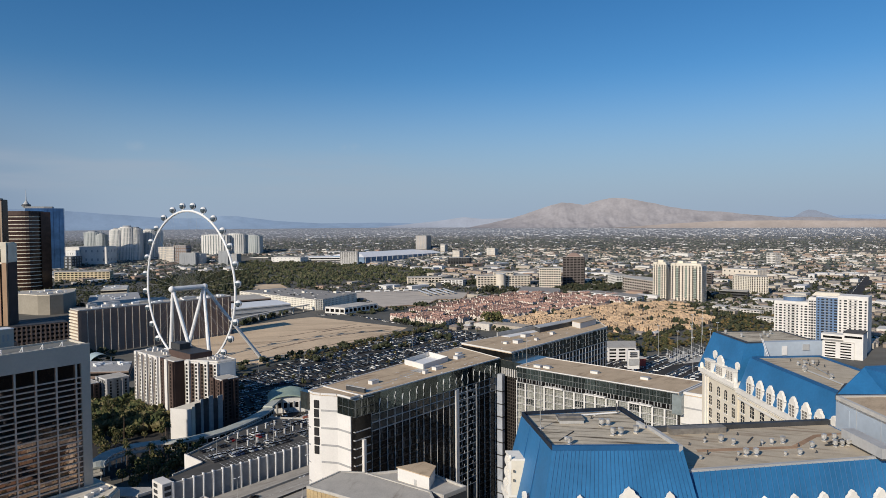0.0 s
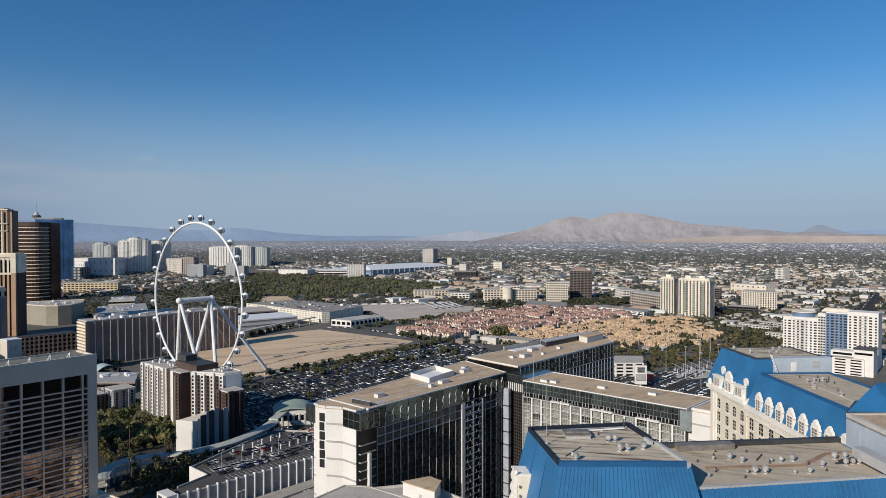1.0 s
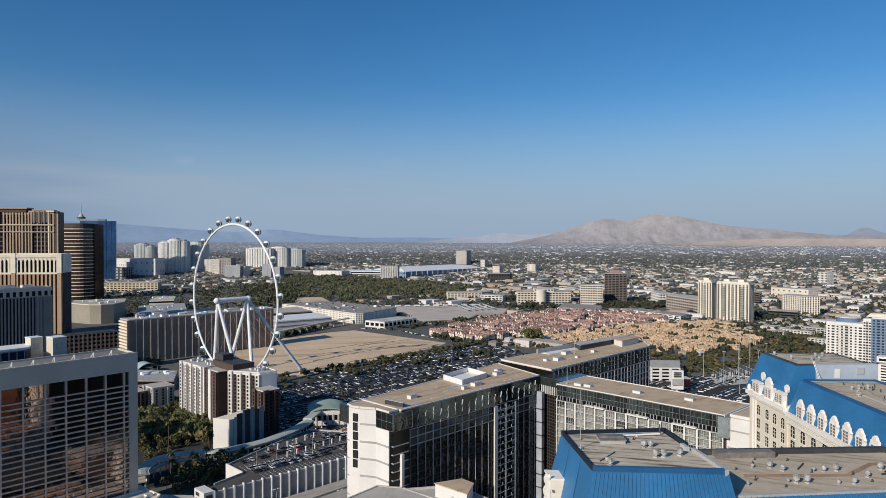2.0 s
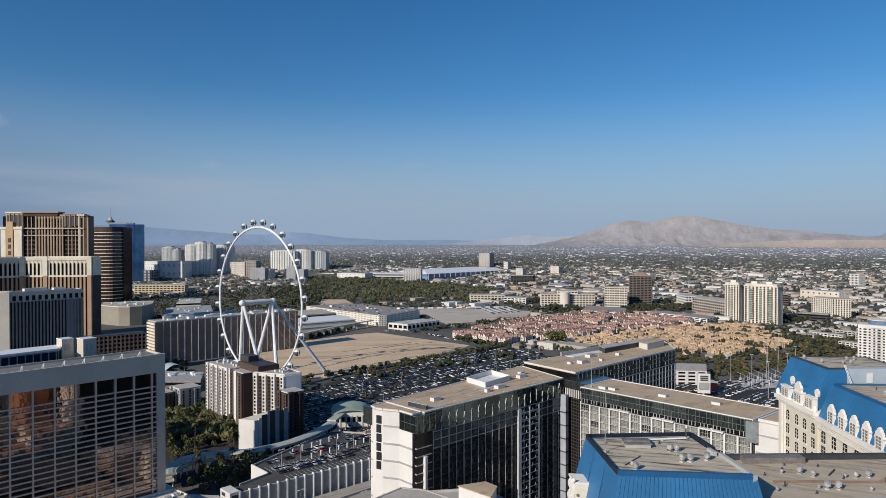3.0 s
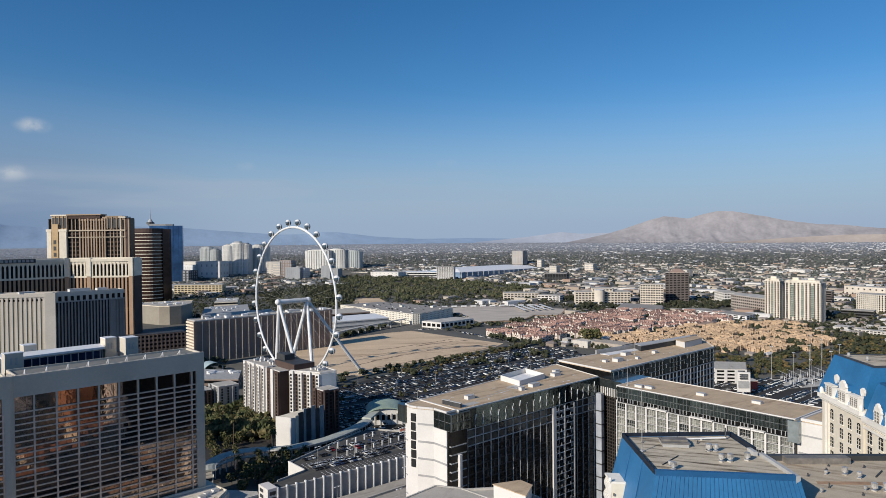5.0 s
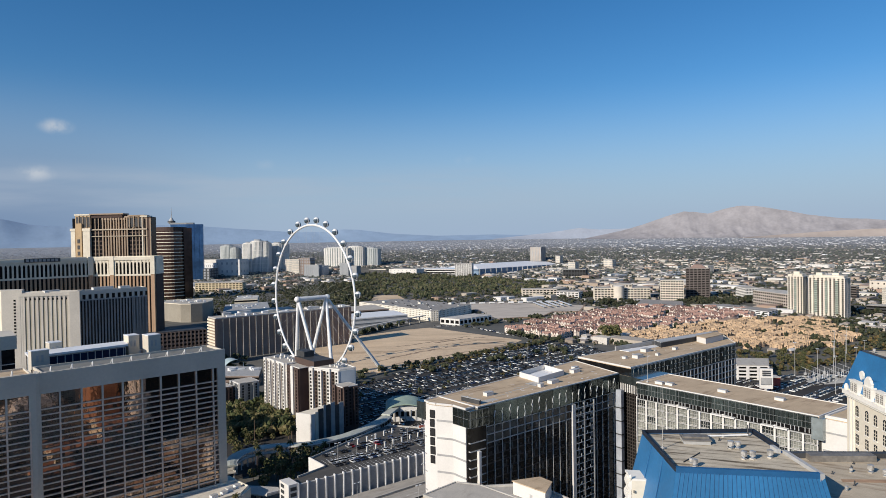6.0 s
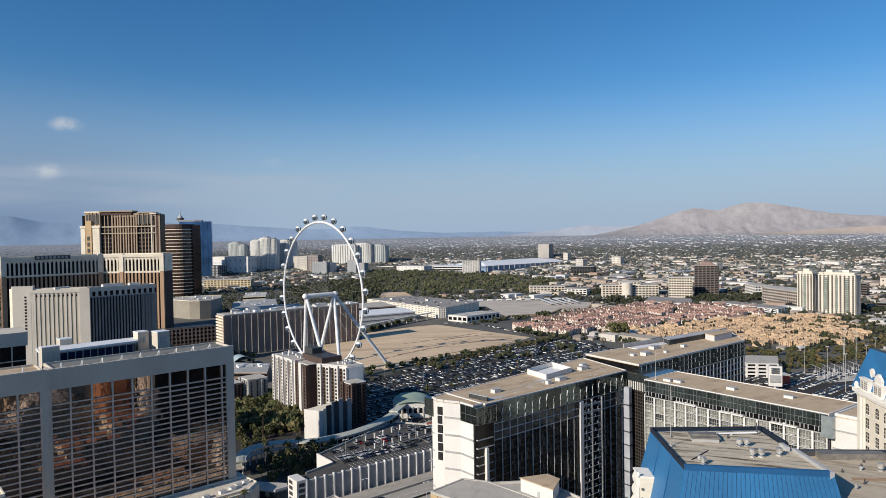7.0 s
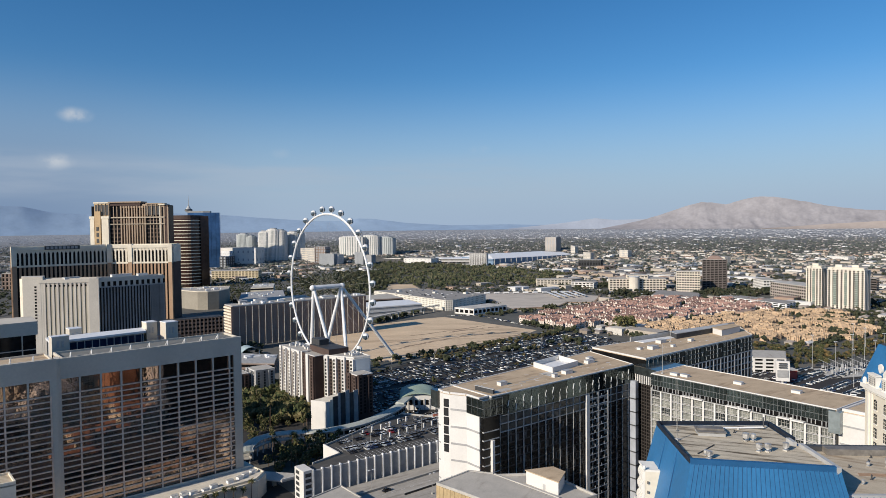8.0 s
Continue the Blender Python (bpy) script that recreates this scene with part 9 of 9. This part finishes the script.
while len(shade) < 210:
    x, y = rnd.uniform(180, 242), rnd.uniform(450, 598)
    if inside(x, y, CANOPY):
        s = rnd.uniform(6, 11)
        shade.append((x, y, 0.0, rnd.uniform(0, 6), s, s, s * rnd.uniform(0.7, 1.1)))
scatter("garden_thicket", [leafy(180 + i, 12, 0.42) for i in range(6)], shade, LEAF2, "dense green trees of a hotel garden", "trees")
park = []
for x0, y0, x1, y1, n in ((1275, 655, 1400, 740, 90), (1240, 700, 1330, 760, 60), (1140, 640, 1260, 700, 60), (1245, 400, 1300, 540, 50), (1130, 960, 1330, 1060, 70), (1100, 790, 1190, 900, 60)):
    for i in range(n):
        s = rnd.uniform(7, 14)
        park.append((rnd.uniform(x0, x1), rnd.uniform(y0, y1), -0.3, rnd.uniform(0, 6), s, s, s * rnd.uniform(0.7, 1.1)))
scatter("office_park_trees", [leafy(200 + i, 5, 0.4) for i in range(5)], park, LEAVES_GOLF, "dark green trees round the office blocks", "trees")
edge = []
for p0, p1, n, w in (((372, 600), (650, 606), 26, 5), ((430, 585), (640, 540), 24, 25), ((300, 565), (380, 590), 16, 12), ((676, 640), (700, 700), 20, 8), ((690, 800), (850, 790), 30, 10), ((560, 330), (640, 430), 50, 25), ((640, 440), (735, 520), 70, 20), ((830, 345), (1140, 430), 100, 22), ((880, 240), (1190, 420), 110, 40), ((1150, 530), (1200, 660), 50, 14), ((960, 250), (1400, 340), 110, 60), ((505, 846), (640, 905), 40, 5), ((270, 690), (300, 800), 40, 16)):
    for i in range(n):
        k = rnd.random()
        s = rnd.uniform(4, 9)
        edge.append((p0[0] + (p1[0] - p0[0]) * k + rnd.uniform(-w, w), p0[1] + (p1[1] - p0[1]) * k + rnd.uniform(-w, w), -0.3, 0.0, s, s * 1.1, s * rnd.uniform(0.7, 1.1)))
dry = []
while len(dry) < 230:
    x, y = rnd.uniform(740, 1130), rnd.uniform(220, 375)
    if inside(x, y, SIDE_TREES):
        s = rnd.uniform(4, 9)
        dry.append((x, y, -0.3, rnd.uniform(0, 6), s, s * 1.1, s * rnd.uniform(0.6, 1.0)))
for i in range(260):
    x, y = rnd.uniform(650, 800), rnd.uniform(285, 440)
    if inside(x, y, [(652, 345), (700, 300), (770, 285), (800, 345), (770, 400), (720, 438), (672, 420)]):
        s = rnd.uniform(4, 8)
        dry.append((x, y, 0.0, rnd.uniform(0, 6), s, s * 1.1, s * rnd.uniform(0.6, 1.0)))
for i in range(90):
    x, y = rnd.uniform(300, 690), rnd.uniform(395, 605)
    if inside(x, y, CAR_LOT):
        s = rnd.uniform(2.5, 5.5)
        dry.append((x, y, 0.0, rnd.uniform(0, 6), s, s, s * rnd.uniform(0.7, 1.1)))
for i in range(150):
    k = rnd.random()
    x, y = 420 + 240 * k + rnd.uniform(-8, 8), 588 + 26 * k + rnd.uniform(-16, 10)
    s = rnd.uniform(2, 5.5)
    dry.append((x, y, 0.0, rnd.uniform(0, 6), s, s, s * rnd.uniform(0.5, 1.2)))
LEAVES_DRY = island_material("dry_olive_leaves", [(0.055, 0.06, 0.025), (0.11, 0.085, 0.038), (0.042, 0.047, 0.024), (0.15, 0.105, 0.044), (0.07, 0.068, 0.032)], 0.9, 0.4)
scatter("dry_scrub_trees", [leafy(160 + i, 7, 0.4) for i in range(6)], dry, LEAVES_DRY, "sparse olive and rust-tinted scrub trees", "trees")
scatter("street_trees", [leafy(60 + i, 9, 0.42) for i in range(6)], edge, LEAVES_FAR, "dark green street trees and shrubs beside the lots", "trees")


# ---- light masts ----
def mast_mould(h, label, group, arms):
    t = thing("light_mast", label, "street lamp", (0, 0, 0), group)
    part("pole", Shape().tube((0, 0, 0), (0, 0, h), 0.28 if h > 20 else 0.14, 0.14 if h > 20 else 0.08, 6), GREY, t)
    part("base", Shape().tube((0, 0, 0), (0, 0, 0.8), 0.5, 0.45, 8), CONCRETE, t)
    for i in range(arms):
        a = 2 * math.pi * i / arms
        part("lamp_head", Shape().box(math.cos(a) * 1.2 - 0.6, math.sin(a) * 1.2 - 0.3, h - 0.3, math.cos(a) * 1.2 + 0.6, math.sin(a) * 1.2 + 0.3, h), STEEL, t)
    return t


big = mast_mould(34, "tall grey floodlight mast over the car park", "floodlight masts", 4)
small = mast_mould(11, "grey car park lamp post", "lamp posts", 2)
big.matrix_basis = pose(668, 262, 0)
for x, y in ((690, 292), (722, 268), (752, 250), (776, 276), (800, 296), (846, 300), (640, 236), (700, 240)):
    copy_thing(big, pose(x, y, 0))
small.matrix_basis = pose(420, 560, 0.1)
for i in range(30):
    while True:
        x, y = rnd.uniform(300, 690), rnd.uniform(400, 600)
        if inside(x, y, CAR_LOT):
            break
    copy_thing(small, pose(x, y, 0.1))
for i in range(7):
    copy_thing(small, pose(178 + i * 22, 294 - (i % 2) * 24, 8.0))
for i in range(6):
    copy_thing(small, pose(188 + i * 12, 331 - i * 0.5, 18.0))
board = thing("billboard", "white and grey billboard tower by the car park", "billboard", (600, 279, 0))
part("panel", Shape().prism(quad(600, 279, 11, 3, -55), 4, 22), WHITE, board)
part("inset", Shape().wallbox((594, 283), (602.6, 272.4), 2, 11, -0.3, 0.4, 8, 14), BANDGREY, board)
for k in range(3):
    part("text_bar", Shape().wallbox((594, 283), (602.6, 272.4), 3, 10, 0.3, 0.55, 16 + k * 1.8, 17 + k * 1.8), DARK, board)
part("post", Shape().block(600, 279, 0, 2, 2, 4.2), GREY, board)
shed = thing("red_shed", "small red building beside the car park", "building", (625, 290, 0))
part("body", Shape().prism(quad(628, 288, 14, 10, -40), 0, 9), material("red_paint", (0.42, 0.07, 0.05), 0.7, 0.1, 0.2, 1.0), shed)
part("roof", Shape().prism(quad(628, 288, 15, 11, -40), 9, 9.6), CONCRETE, shed)

# ---- electric yard beside the car park ----
yardp = thing("electric_substation", "grey steel frames of an electric substation", "substation", (700, 250, 0))
part("gravel_pad", Shape().prism([(660, 262), (716, 236), (740, 262), (690, 292)], -0.2, 0.22), CONCRETE, yardp)
for i in range(5):
    for j in range(4):
        x, y = 672 + i * 11 + j * 7, 262 - i * 4.6 + j * 7
        part("gantry_post", Shape().tube((x, y, 0.2), (x, y, 9), 0.22, 0.16, 5), GREY, yardp)
        part("gantry_beam", Shape().tube((x, y, 8.4), (x + 7, y + 7, 8.4), 0.2, n=4), GREY, yardp)
        if (i + j) % 2:
            part("transformer", Shape().block(x + 4, y + 2, 0.2, 3.2, 2.4, 3.4, 30), BANDGREY, yardp)
        else:
            part("insulator", Shape().tube((x + 3, y + 3, 0.2), (x + 3, y + 3, 5.5), 0.3, 0.15, 6), STEEL, yardp)
